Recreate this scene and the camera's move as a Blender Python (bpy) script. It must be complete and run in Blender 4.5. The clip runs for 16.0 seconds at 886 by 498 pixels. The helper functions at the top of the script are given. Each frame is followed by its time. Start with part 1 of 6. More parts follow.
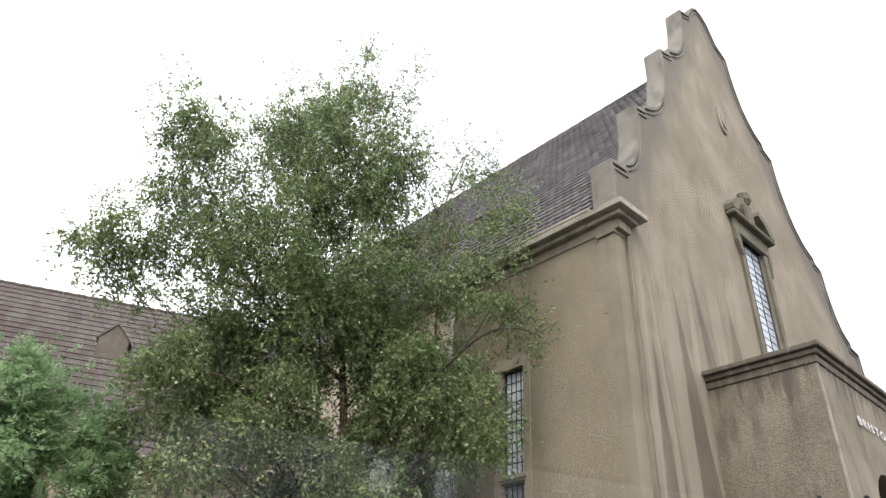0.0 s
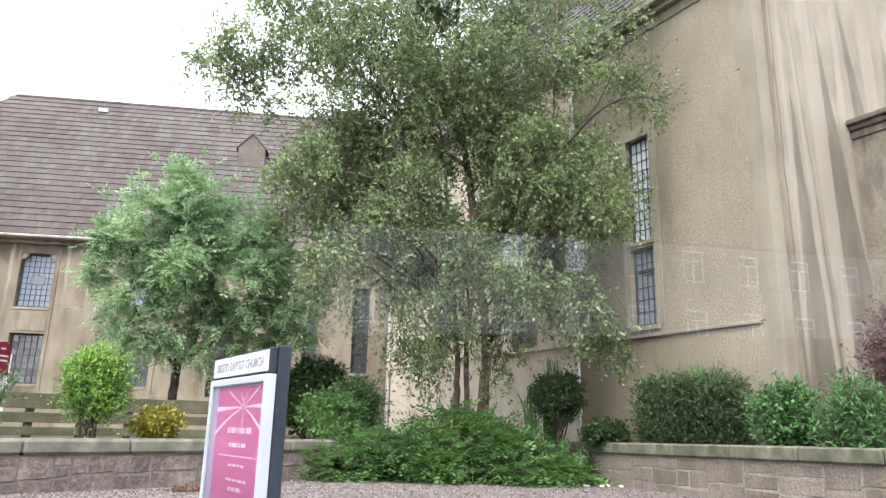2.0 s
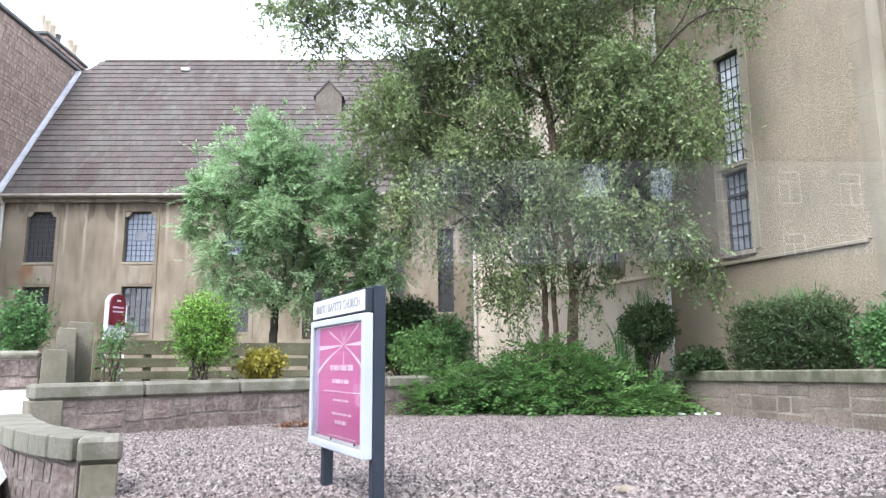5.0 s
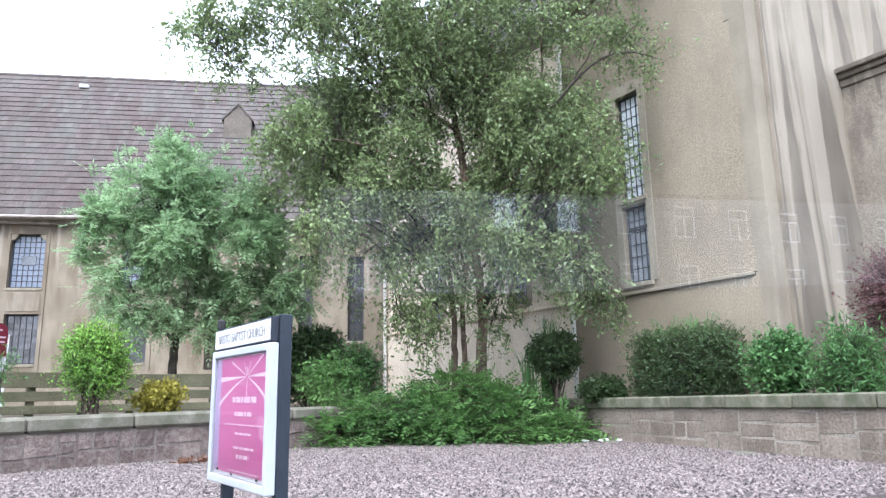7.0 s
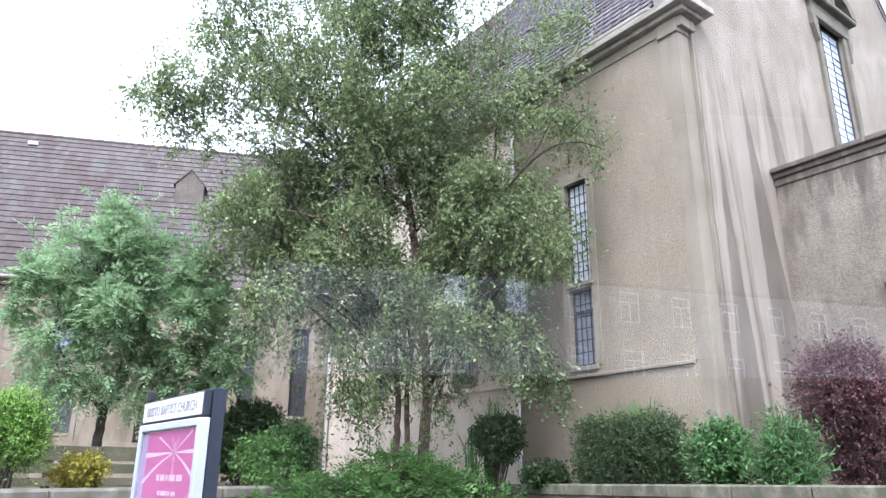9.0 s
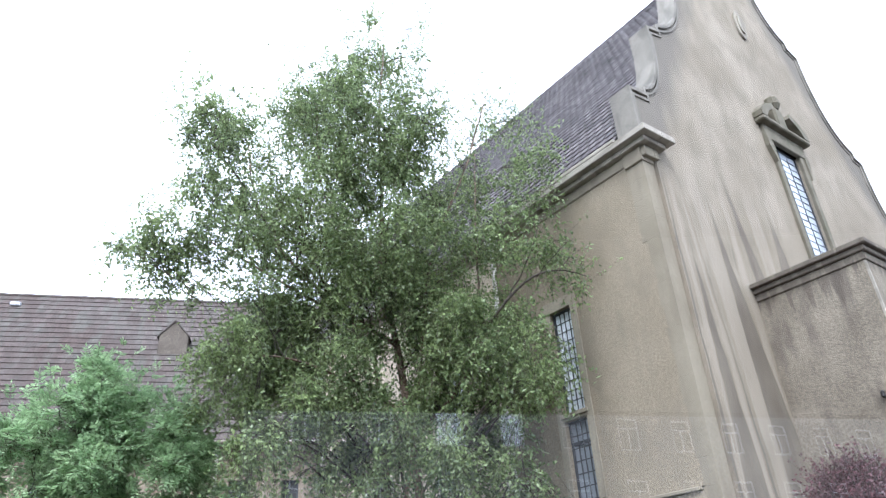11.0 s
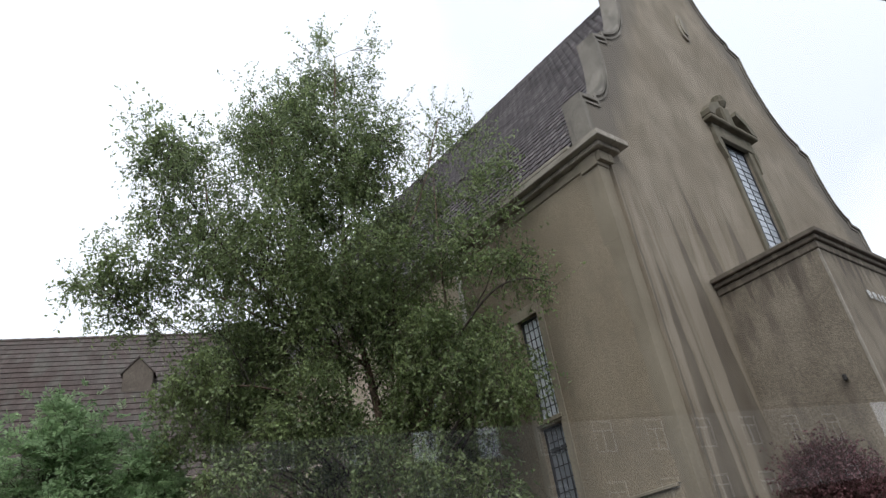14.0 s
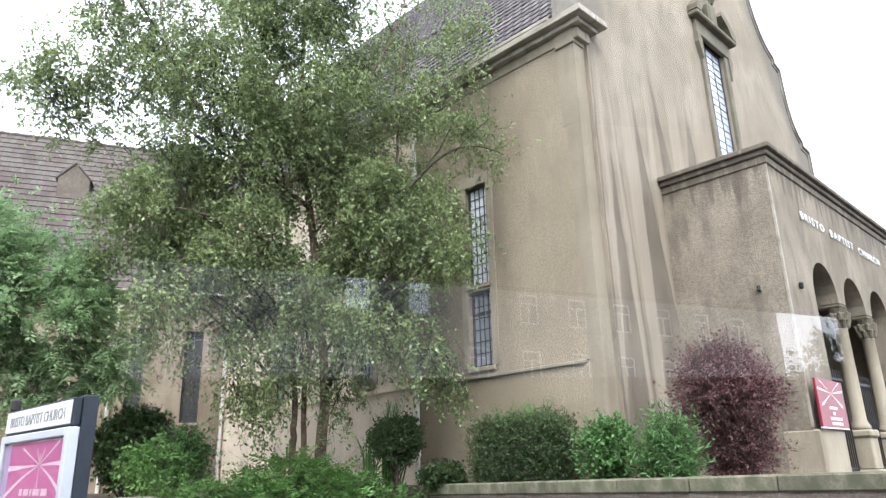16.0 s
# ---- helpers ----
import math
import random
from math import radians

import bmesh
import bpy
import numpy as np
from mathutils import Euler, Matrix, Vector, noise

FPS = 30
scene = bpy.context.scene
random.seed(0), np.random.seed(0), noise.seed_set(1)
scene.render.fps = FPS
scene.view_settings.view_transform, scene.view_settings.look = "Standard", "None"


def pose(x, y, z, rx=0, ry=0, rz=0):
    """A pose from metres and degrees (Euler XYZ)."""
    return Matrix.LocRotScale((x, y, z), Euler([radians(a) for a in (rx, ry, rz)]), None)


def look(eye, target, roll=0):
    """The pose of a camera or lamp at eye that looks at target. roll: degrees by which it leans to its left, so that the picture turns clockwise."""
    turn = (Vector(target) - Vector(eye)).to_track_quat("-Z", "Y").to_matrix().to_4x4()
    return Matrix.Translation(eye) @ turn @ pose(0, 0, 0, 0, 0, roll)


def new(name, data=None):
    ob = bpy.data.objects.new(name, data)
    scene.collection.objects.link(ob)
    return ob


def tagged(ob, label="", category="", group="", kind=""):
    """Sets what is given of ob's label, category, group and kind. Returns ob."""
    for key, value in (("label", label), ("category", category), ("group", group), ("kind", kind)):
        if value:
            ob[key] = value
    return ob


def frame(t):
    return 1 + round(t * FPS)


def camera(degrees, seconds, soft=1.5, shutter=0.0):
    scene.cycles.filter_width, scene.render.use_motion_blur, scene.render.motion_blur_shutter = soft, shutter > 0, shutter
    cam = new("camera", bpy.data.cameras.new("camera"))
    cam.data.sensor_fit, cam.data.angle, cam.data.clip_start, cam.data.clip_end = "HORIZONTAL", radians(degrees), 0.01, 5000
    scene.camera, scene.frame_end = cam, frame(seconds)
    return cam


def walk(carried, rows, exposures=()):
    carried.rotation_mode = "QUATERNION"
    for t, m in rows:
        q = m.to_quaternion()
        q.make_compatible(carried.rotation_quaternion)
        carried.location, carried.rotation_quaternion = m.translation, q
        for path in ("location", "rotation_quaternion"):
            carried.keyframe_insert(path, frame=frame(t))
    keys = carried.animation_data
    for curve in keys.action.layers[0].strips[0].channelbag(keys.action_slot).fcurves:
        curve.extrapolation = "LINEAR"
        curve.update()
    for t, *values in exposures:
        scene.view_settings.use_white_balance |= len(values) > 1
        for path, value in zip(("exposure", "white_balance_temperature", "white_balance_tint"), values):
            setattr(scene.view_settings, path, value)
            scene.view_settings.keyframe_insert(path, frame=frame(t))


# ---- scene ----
# camera: turned by hand where it stands
cam = camera(65.0, 16.0, soft=1.3)
PATH = [  # t, x, y, z, rx, ry, rz
    (0.0, 0.121, 0.112, 0.848, 122.92, -2.67, -43.12),
    (0.5, 0.088, 0.062, 0.848, 117.66, -3.47, -40.67),
    (1.0, 0.050, 0.003, 0.848, 112.88, -3.93, -36.86),
    (1.5, 0.034, -0.022, 0.848, 107.17, -2.60, -33.07),
    (2.0, 0.034, -0.022, 0.848, 104.54, -1.28, -31.74),
    (2.5, 0.025, -0.016, 0.843, 102.28, -0.74, -30.32),
    (3.0, 0.017, -0.011, 0.839, 101.27, -0.45, -28.76),
    (3.2, 0.013, -0.009, 0.837, 101.20, -0.71, -27.09),
    (5.3, 0.000, 0.000, 0.830, 99.38, 0.37, -24.59),
    (5.5, 0.000, 0.000, 0.830, 100.06, 0.61, -25.61),
    (6.0, 0.000, 0.000, 0.830, 100.57, 1.11, -28.65),
    (6.5, 0.000, 0.000, 0.830, 101.11, 1.04, -30.48),
    (7.0, 0.007, -0.004, 0.834, 101.67, 1.03, -31.92),
    (7.5, 0.013, -0.009, 0.837, 102.93, 0.88, -33.63),
    (8.0, 0.020, -0.013, 0.841, 104.77, 0.48, -34.70),
    (8.2, 0.022, -0.014, 0.842, 105.56, 0.39, -35.14),
    (10.3, 0.042, -0.027, 0.852, 113.18, -0.30, -37.21),
    (10.5, 0.042, -0.027, 0.852, 114.57, 0.57, -36.97),
    (11.0, 0.046, -0.030, 0.855, 118.98, 3.27, -36.11),
    (11.5, 0.050, -0.033, 0.857, 121.71, 8.36, -32.96),
    (12.0, 0.090, 0.029, 0.857, 127.00, 10.16, -30.03),
    (12.5, 0.055, -0.035, 0.859, 129.73, 11.28, -28.40),
    (13.0, 0.055, -0.035, 0.859, 128.42, 10.81, -29.51),
    (13.5, 0.059, -0.038, 0.861, 124.78, 9.35, -32.83),
    (14.0, 0.063, -0.041, 0.864, 120.11, 8.01, -36.76),
    (14.5, 0.075, -0.049, 0.860, 116.05, 5.78, -39.79),
    (15.0, 0.092, -0.060, 0.853, 113.66, 4.27, -42.33),
    (15.5, 0.100, -0.065, 0.852, 110.47, 2.55, -43.75),
    (16.0, 0.100, -0.065, 0.852, 107.97, 1.39, -44.13),
]
EXPOSURES = [(0.0, 1.2, 6500, 10), (0.5, 1.12, 6400, 10), (1.0, 1.35, 6350, 10), (1.5, 1.72, 6250, 10), (2.0, 2.0, 6150, 10), (3.2, 2.0, 5950, 10), (5.5, 2.08, 5750, 11), (6.5, 2.1, 5600, 10), (8.2, 2.08, 5550, 16), (10.5, 1.97, 5500, 14), (11.2, 1.62, 5700, 10), (11.6, 1.35, 6000, 10),
             (12.2, 0.7, 6200, 10), (12.7, 0.15, 6050, 10), (13.3, -0.15, 6200, 12), (13.8, 0.0, 6150, 10), (14.3, 0.85, 6350, 10), (15.0, 1.5, 6200, 10), (16.0, 1.9, 6050, 10)]
walk(cam, [(t, pose(*p)) for t, *p in PATH], EXPOSURES)

# ---- daylight: bright overcast, sun veiled behind the camera ----
SUN_AZ, SUN_EL = 224.0, 50.0
world = bpy.data.worlds.new("overcast_sky")
scene.world = world
world.use_nodes = True
wn, wl = world.node_tree.nodes, world.node_tree.links
wn.clear()
w_out = wn.new("ShaderNodeOutputWorld")
w_bg = wn.new("ShaderNodeBackground")
w_sky = wn.new("ShaderNodeTexSky")
w_sky.sky_type = "NISHITA"
w_sky.sun_disc = False
w_sky.sun_elevation, w_sky.sun_rotation = radians(SUN_EL), radians(SUN_AZ)
w_sky.air_density, w_sky.dust_density, w_sky.ozone_density = 1.0, 3.0, 1.0
w_co = wn.new("ShaderNodeTexCoord")
w_noise = wn.new("ShaderNodeTexNoise")
w_noise.inputs["Scale"].default_value = 1.6
w_noise.inputs["Detail"].default_value = 5.0
w_ramp = wn.new("ShaderNodeValToRGB")
w_ramp.color_ramp.elements[0].position, w_ramp.color_ramp.elements[0].color = 0.40, (0.70, 0.70, 0.70, 1)
w_ramp.color_ramp.elements[1].position, w_ramp.color_ramp.elements[1].color = 0.58, (1, 1, 1, 1)
w_mix = wn.new("ShaderNodeMix")
w_mix.data_type = "RGBA"
w_mix.inputs["B"].default_value = (9.55, 9.85, 10.4, 1)
wl.new(w_co.outputs["Generated"], w_noise.inputs["Vector"])
wl.new(w_noise.outputs["Fac"], w_ramp.inputs["Fac"])
wl.new(w_ramp.outputs["Color"], w_mix.inputs["Factor"])
wl.new(w_sky.outputs["Color"], w_mix.inputs["A"])
wl.new(w_mix.outputs["Result"], w_bg.inputs["Color"])
w_bg.inputs["Strength"].default_value = 0.12
wl.new(w_bg.outputs["Background"], w_out.inputs["Surface"])
sun = new("sun", bpy.data.lights.new("sun", "SUN"))
sun.data.energy, sun.data.angle, sun.data.color = 1.5, radians(30), (1.0, 0.96, 0.9)
_a, _e = radians(SUN_AZ), radians(SUN_EL)
sun.matrix_world = look((math.sin(_a) * math.cos(_e) * 60, math.cos(_a) * math.cos(_e) * 60, math.sin(_e) * 60), (0, 0, 0))


# ---- materials ----
def nodes_of(name):
    m = bpy.data.materials.new(name)
    m.use_nodes = True
    nt = m.node_tree
    return m, nt.nodes, nt.links, nt.nodes["Principled BSDF"]


def mat(name, c1, c2, scale=3.0, rough=0.85, bump=0.3, fine=40.0, stain=None, stain_scale=(0.6, 0.6, 0.12), stain_amount=0.5,
        metal=0.0, vary=0.0, island=0.0, fine_dist=0.01, spec=0.3, fine_amount=0.35):
    """Two tones mixed by broad noise, a fine grain with relief, stains stretched along an axis, and a spread from piece to piece."""
    m, n, l, b = nodes_of(name)
    co = n.new("ShaderNodeTexCoord")
    broad = n.new("ShaderNodeTexNoise")
    broad.inputs["Scale"].default_value, broad.inputs["Detail"].default_value = scale, 6
    grain = n.new("ShaderNodeTexNoise")
    grain.inputs["Scale"].default_value, grain.inputs["Detail"].default_value = fine, 4
    l.new(co.outputs["Object"], broad.inputs["Vector"])
    l.new(co.outputs["Object"], grain.inputs["Vector"])
    ramp = n.new("ShaderNodeValToRGB")
    ramp.color_ramp.elements[0].position, ramp.color_ramp.elements[0].color = 0.32, (*c1, 1)
    ramp.color_ramp.elements[1].position, ramp.color_ramp.elements[1].color = 0.68, (*c2, 1)
    l.new(broad.outputs["Fac"], ramp.inputs["Fac"])
    out = ramp.outputs["Color"]

    def scaled(src, fac_socket, low, high):
        mr = n.new("ShaderNodeMapRange")
        mr.inputs["From Min"].default_value, mr.inputs["From Max"].default_value = 0.3, 0.7
        mr.inputs["To Min"].default_value, mr.inputs["To Max"].default_value = low, high
        l.new(fac_socket, mr.inputs["Value"])
        vm = n.new("ShaderNodeVectorMath")
        vm.operation = "SCALE"
        l.new(src, vm.inputs[0])
        l.new(mr.outputs["Result"], vm.inputs["Scale"])
        return vm.outputs["Vector"]

    out = scaled(out, grain.outputs["Fac"], 1 - fine_amount, 1 + fine_amount)
    if stain:
        mp = n.new("ShaderNodeMapping")
        mp.inputs["Scale"].default_value = stain_scale
        sn = n.new("ShaderNodeTexNoise")
        sn.inputs["Scale"].default_value, sn.inputs["Detail"].default_value = 2.5, 5
        l.new(co.outputs["Object"], mp.inputs["Vector"])
        l.new(mp.outputs["Vector"], sn.inputs["Vector"])
        sr = n.new("ShaderNodeValToRGB")
        sr.color_ramp.elements[0].position, sr.color_ramp.elements[0].color = 0.47, (0, 0, 0, 1)
        sr.color_ramp.elements[1].position, sr.color_ramp.elements[1].color = 0.66, (stain_amount,) * 3 + (1,)
        l.new(sn.outputs["Fac"], sr.inputs["Fac"])
        mx = n.new("ShaderNodeMix")
        mx.data_type = "RGBA"
        mx.inputs["B"].default_value = (*stain, 1)
        l.new(sr.outputs["Color"], mx.inputs["Factor"])
        l.new(out, mx.inputs["A"])
        out = mx.outputs["Result"]
    if vary:
        oi = n.new("ShaderNodeObjectInfo")
        mr = n.new("ShaderNodeMapRange")
        mr.inputs["To Min"].default_value, mr.inputs["To Max"].default_value = 1 - vary, 1 + vary
        l.new(oi.outputs["Random"], mr.inputs["Value"])
        vm = n.new("ShaderNodeVectorMath")
        vm.operation = "SCALE"
        l.new(out, vm.inputs[0])
        l.new(mr.outputs["Result"], vm.inputs["Scale"])
        out = vm.outputs["Vector"]
    if island:
        ge = n.new("ShaderNodeNewGeometry")
        mr = n.new("ShaderNodeMapRange")
        mr.inputs["To Min"].default_value, mr.inputs["To Max"].default_value = 1 - island, 1 + island
        l.new(ge.outputs["Random Per Island"], mr.inputs["Value"])
        vm = n.new("ShaderNodeVectorMath")
        vm.operation = "SCALE"
        l.new(out, vm.inputs[0])
        l.new(mr.outputs["Result"], vm.inputs["Scale"])
        out = vm.outputs["Vector"]
    l.new(out, b.inputs["Base Color"])
    b.inputs["Roughness"].default_value, b.inputs["Metallic"].default_value = rough, metal
    b.inputs["Specular IOR Level"].default_value = spec
    if bump:
        bp = n.new("ShaderNodeBump")
        bp.inputs["Strength"].default_value, bp.inputs["Distance"].default_value = bump, fine_dist
        l.new(grain.outputs["Fac"], bp.inputs["Height"])
        l.new(bp.outputs["Normal"], b.inputs["Normal"])
    return m


def leaf_mat(name, c1, c2, rough=0.5, thin=0.35):
    """Leaf green that spreads from leaf to leaf and lets some light through."""
    m, n, l, b = nodes_of(name)
    ge = n.new("ShaderNodeNewGeometry")
    ramp = n.new("ShaderNodeValToRGB")
    ramp.color_ramp.elements[0].color, ramp.color_ramp.elements[1].color = (*c1, 1), (*c2, 1)
    co = n.new("ShaderNodeTexCoord")
    ns = n.new("ShaderNodeTexNoise")
    ns.inputs["Scale"].default_value, ns.inputs["Detail"].default_value = 0.9, 3
    l.new(co.outputs["Object"], ns.inputs["Vector"])
    add = n.new("ShaderNodeMath")
    add.operation = "MULTIPLY_ADD"
    add.inputs[1].default_value = 0.55
    l.new(ge.outputs["Random Per Island"], add.inputs[0])
    mr = n.new("ShaderNodeMapRange")
    mr.inputs["From Min"].default_value, mr.inputs["From Max"].default_value = 0.3, 0.7
    mr.inputs["To Max"].default_value = 0.45
    l.new(ns.outputs["Fac"], mr.inputs["Value"])
    l.new(mr.outputs["Result"], add.inputs[2])
    l.new(add.outputs["Value"], ramp.inputs["Fac"])
    l.new(ramp.outputs["Color"], b.inputs["Base Color"])
    b.inputs["Roughness"].default_value = rough
    b.inputs["Specular IOR Level"].default_value = 0.35
    tr = n.new("ShaderNodeBsdfTranslucent")
    l.new(ramp.outputs["Color"], tr.inputs["Color"])
    mx = n.new("ShaderNodeMixShader")
    mx.inputs["Fac"].default_value = thin
    l.new(b.outputs["BSDF"], mx.inputs[1])
    l.new(tr.outputs["BSDF"], mx.inputs[2])
    l.new(mx.outputs["Shader"], n["Material Output"].inputs["Surface"])
    return m


M = {}
M["harling"] = mat("harled_render", (0.217, 0.181, 0.127), (0.272, 0.230, 0.166), 0.7, 0.95, 0.42, 36, (0.195, 0.165, 0.122), (0.9, 0.9, 0.3), 0.55, fine_dist=0.03, fine_amount=0.34)
M["pale_harling"] = mat("pale_harled_render", (0.64, 0.545, 0.425), (0.74, 0.645, 0.515), 0.8, 0.95, 0.42, 36, (0.49, 0.405, 0.305), (0.9, 0.9, 0.3), 0.5, fine_dist=0.03, fine_amount=0.2)


def drip_mat(name, drips, pale):
    """Render with cloudy weathering, washed pale runs and long dark bands, drip stains and one recess line: (x at
    height 7, drift, half width at 7, spread downwards, top).
    """
    m = mat(name, (0.190, 0.159, 0.116), (0.286, 0.248, 0.192), 0.5, 0.95, 0.4, 38, (0.160, 0.136, 0.102), (1.3, 1.3, 0.7), 0.45, fine_dist=0.025, fine_amount=0.28)
    n, l = m.node_tree.nodes, m.node_tree.links
    b = n["Principled BSDF"]
    base = b.inputs["Base Color"].links[0].from_socket

    def calc(op, p, q=None, r=None, clamp=False):
        k = n.new("ShaderNodeMath")
        k.operation, k.use_clamp = op, clamp
        for s, v in zip(k.inputs, (p, q, r)):
            if v is None:
                continue
            if isinstance(v, (int, float)):
                s.default_value = v
            else:
                l.new(v, s)
        return k.outputs["Value"]

    co, xyz = n.new("ShaderNodeTexCoord"), n.new("ShaderNodeSeparateXYZ")
    l.new(co.outputs["Object"], xyz.inputs["Vector"])
    mp, ns = n.new("ShaderNodeMapping"), n.new("ShaderNodeTexNoise")
    mp.inputs["Scale"].default_value = (3.5, 3.5, 1.1)
    ns.inputs["Scale"].default_value, ns.inputs["Detail"].default_value = 1.0, 6
    l.new(co.outputs["Object"], mp.inputs["Vector"])
    l.new(mp.outputs["Vector"], ns.inputs["Vector"])
    x = calc("MULTIPLY_ADD", ns.outputs["Fac"], 0.16, calc("SUBTRACT", xyz.outputs["X"], 0.08))
    drop = calc("SUBTRACT", 7.0, xyz.outputs["Z"])
    tone = base
    for colour, bands in (((0.283, 0.247, 0.193, 1), pale), ((0.105, 0.089, 0.069, 1), drips)):
        total = None
        for x7, drift, half_, spread, top_ in bands:
            off = calc("ABSOLUTE", calc("SUBTRACT", x, calc("MULTIPLY_ADD", drop, drift, x7)))
            edge = calc("DIVIDE", calc("SUBTRACT", calc("MULTIPLY_ADD", drop, spread, half_), off), 0.04, clamp=True)
            f = calc("MULTIPLY", edge, calc("SUBTRACT", top_, xyz.outputs["Z"], clamp=True))
            total = f if total is None else calc("MAXIMUM", total, f)
        mx = n.new("ShaderNodeMix")
        mx.data_type = "RGBA"
        mx.inputs["B"].default_value = colour
        grit = calc("MULTIPLY_ADD", ns.outputs["Fac"], 0.9, 0.25, clamp=True)
        l.new(calc("MULTIPLY", total, grit), mx.inputs["Factor"])
        l.new(tone, mx.inputs["A"])
        tone = mx.outputs["Result"]
    far = calc("ABSOLUTE", calc("SUBTRACT", xyz.outputs["X"], 16.1))       # soot along the gable's sloping head
    edge = calc("MULTIPLY_ADD", ns.outputs["Fac"], 1.6, calc("MULTIPLY_ADD", far, 1.98, xyz.outputs["Z"]))
    mx = n.new("ShaderNodeMix")
    mx.data_type = "RGBA"
    mx.inputs["B"].default_value = (0.135, 0.122, 0.105, 1)
    l.new(calc("MULTIPLY", calc("DIVIDE", calc("SUBTRACT", edge, 20.2), 1.4, clamp=True), 0.75), mx.inputs["Factor"])
    l.new(tone, mx.inputs["A"])
    l.new(mx.outputs["Result"], b.inputs["Base Color"])
    return m


# first dark band paints the dark recess line beside the corner pilaster
M["gable_render"] = drip_mat("gable_render", [(10.18, 0.0, 0.05, 0.002, 8.9), (10.57, 0.015, 0.0, 0.07, 8.2), (10.84, 0.065, 0.025, 0.008, 9.2), (11.67, 0.09, 0.12, 0.08, 9.6), (12.02, -0.05, 0.025, 0.0, 8.4),
                                               (12.72, 0.15, 0.19, 0.07, 9.4), (13.25, 0.02, 0.02, 0.02, 8.4), (14.0, 0.0, 0.27, 0.12, 9.0), (15.1, 0.0, 0.05, 0.05, 8.2), (10.46, 0.01, 0.012, 0.0, 7.6), (10.95, 0.06, 0.012, 0.0, 9.3), (11.46, 0.03, 0.014, 0.0, 9.4), (12.36, 0.02, 0.012, 0.0, 9.2), (13.6, 0.0, 0.012, 0.0, 9.0), (17.3, 0.0, 0.06, 0.05, 8.6)],
                             [(10.40, 0.0, 0.09, 0.0, 8.8), (10.75, 0.05, 0.05, 0.01, 8.6), (11.28, 0.06, 0.22, 0.02, 9.4), (12.2, 0.0, 0.12, 0.0, 9.0), (13.3, 0.0, 0.25, 0.0, 9.2)])
def add_drips(m, top_, length, colour, amount, fine):
    """Dirt that runs down in fingers from a moulding at height top_."""
    n, l = m.node_tree.nodes, m.node_tree.links
    b = n["Principled BSDF"]
    base = b.inputs["Base Color"].links[0].from_socket
    co, xyz, mp, ns = n.new("ShaderNodeTexCoord"), n.new("ShaderNodeSeparateXYZ"), n.new("ShaderNodeMapping"), n.new("ShaderNodeTexNoise")
    l.new(co.outputs["Object"], xyz.inputs["Vector"])
    l.new(co.outputs["Object"], mp.inputs["Vector"])
    mp.inputs["Scale"].default_value = (fine, fine, 0.35)
    ns.inputs["Scale"].default_value, ns.inputs["Detail"].default_value = 1.0, 4
    l.new(mp.outputs["Vector"], ns.inputs["Vector"])
    run = n.new("ShaderNodeMapRange")
    run.inputs["From Min"].default_value, run.inputs["From Max"].default_value = top_ - length, top_
    run.inputs["To Min"].default_value, run.inputs["To Max"].default_value = -0.22, 0.12
    l.new(xyz.outputs["Z"], run.inputs["Value"])
    add = n.new("ShaderNodeMath")
    l.new(ns.outputs["Fac"], add.inputs[0])
    l.new(run.outputs["Result"], add.inputs[1])
    edge = n.new("ShaderNodeMapRange")
    edge.inputs["From Min"].default_value, edge.inputs["From Max"].default_value = 0.50, 0.56
    edge.inputs["To Max"].default_value = amount
    l.new(add.outputs["Value"], edge.inputs["Value"])
    mx = n.new("ShaderNodeMix")
    mx.data_type = "RGBA"
    mx.inputs["B"].default_value = (*colour, 1)
    l.new(edge.outputs["Result"], mx.inputs["Factor"])
    l.new(base, mx.inputs["A"])
    l.new(mx.outputs["Result"], b.inputs["Base Color"])


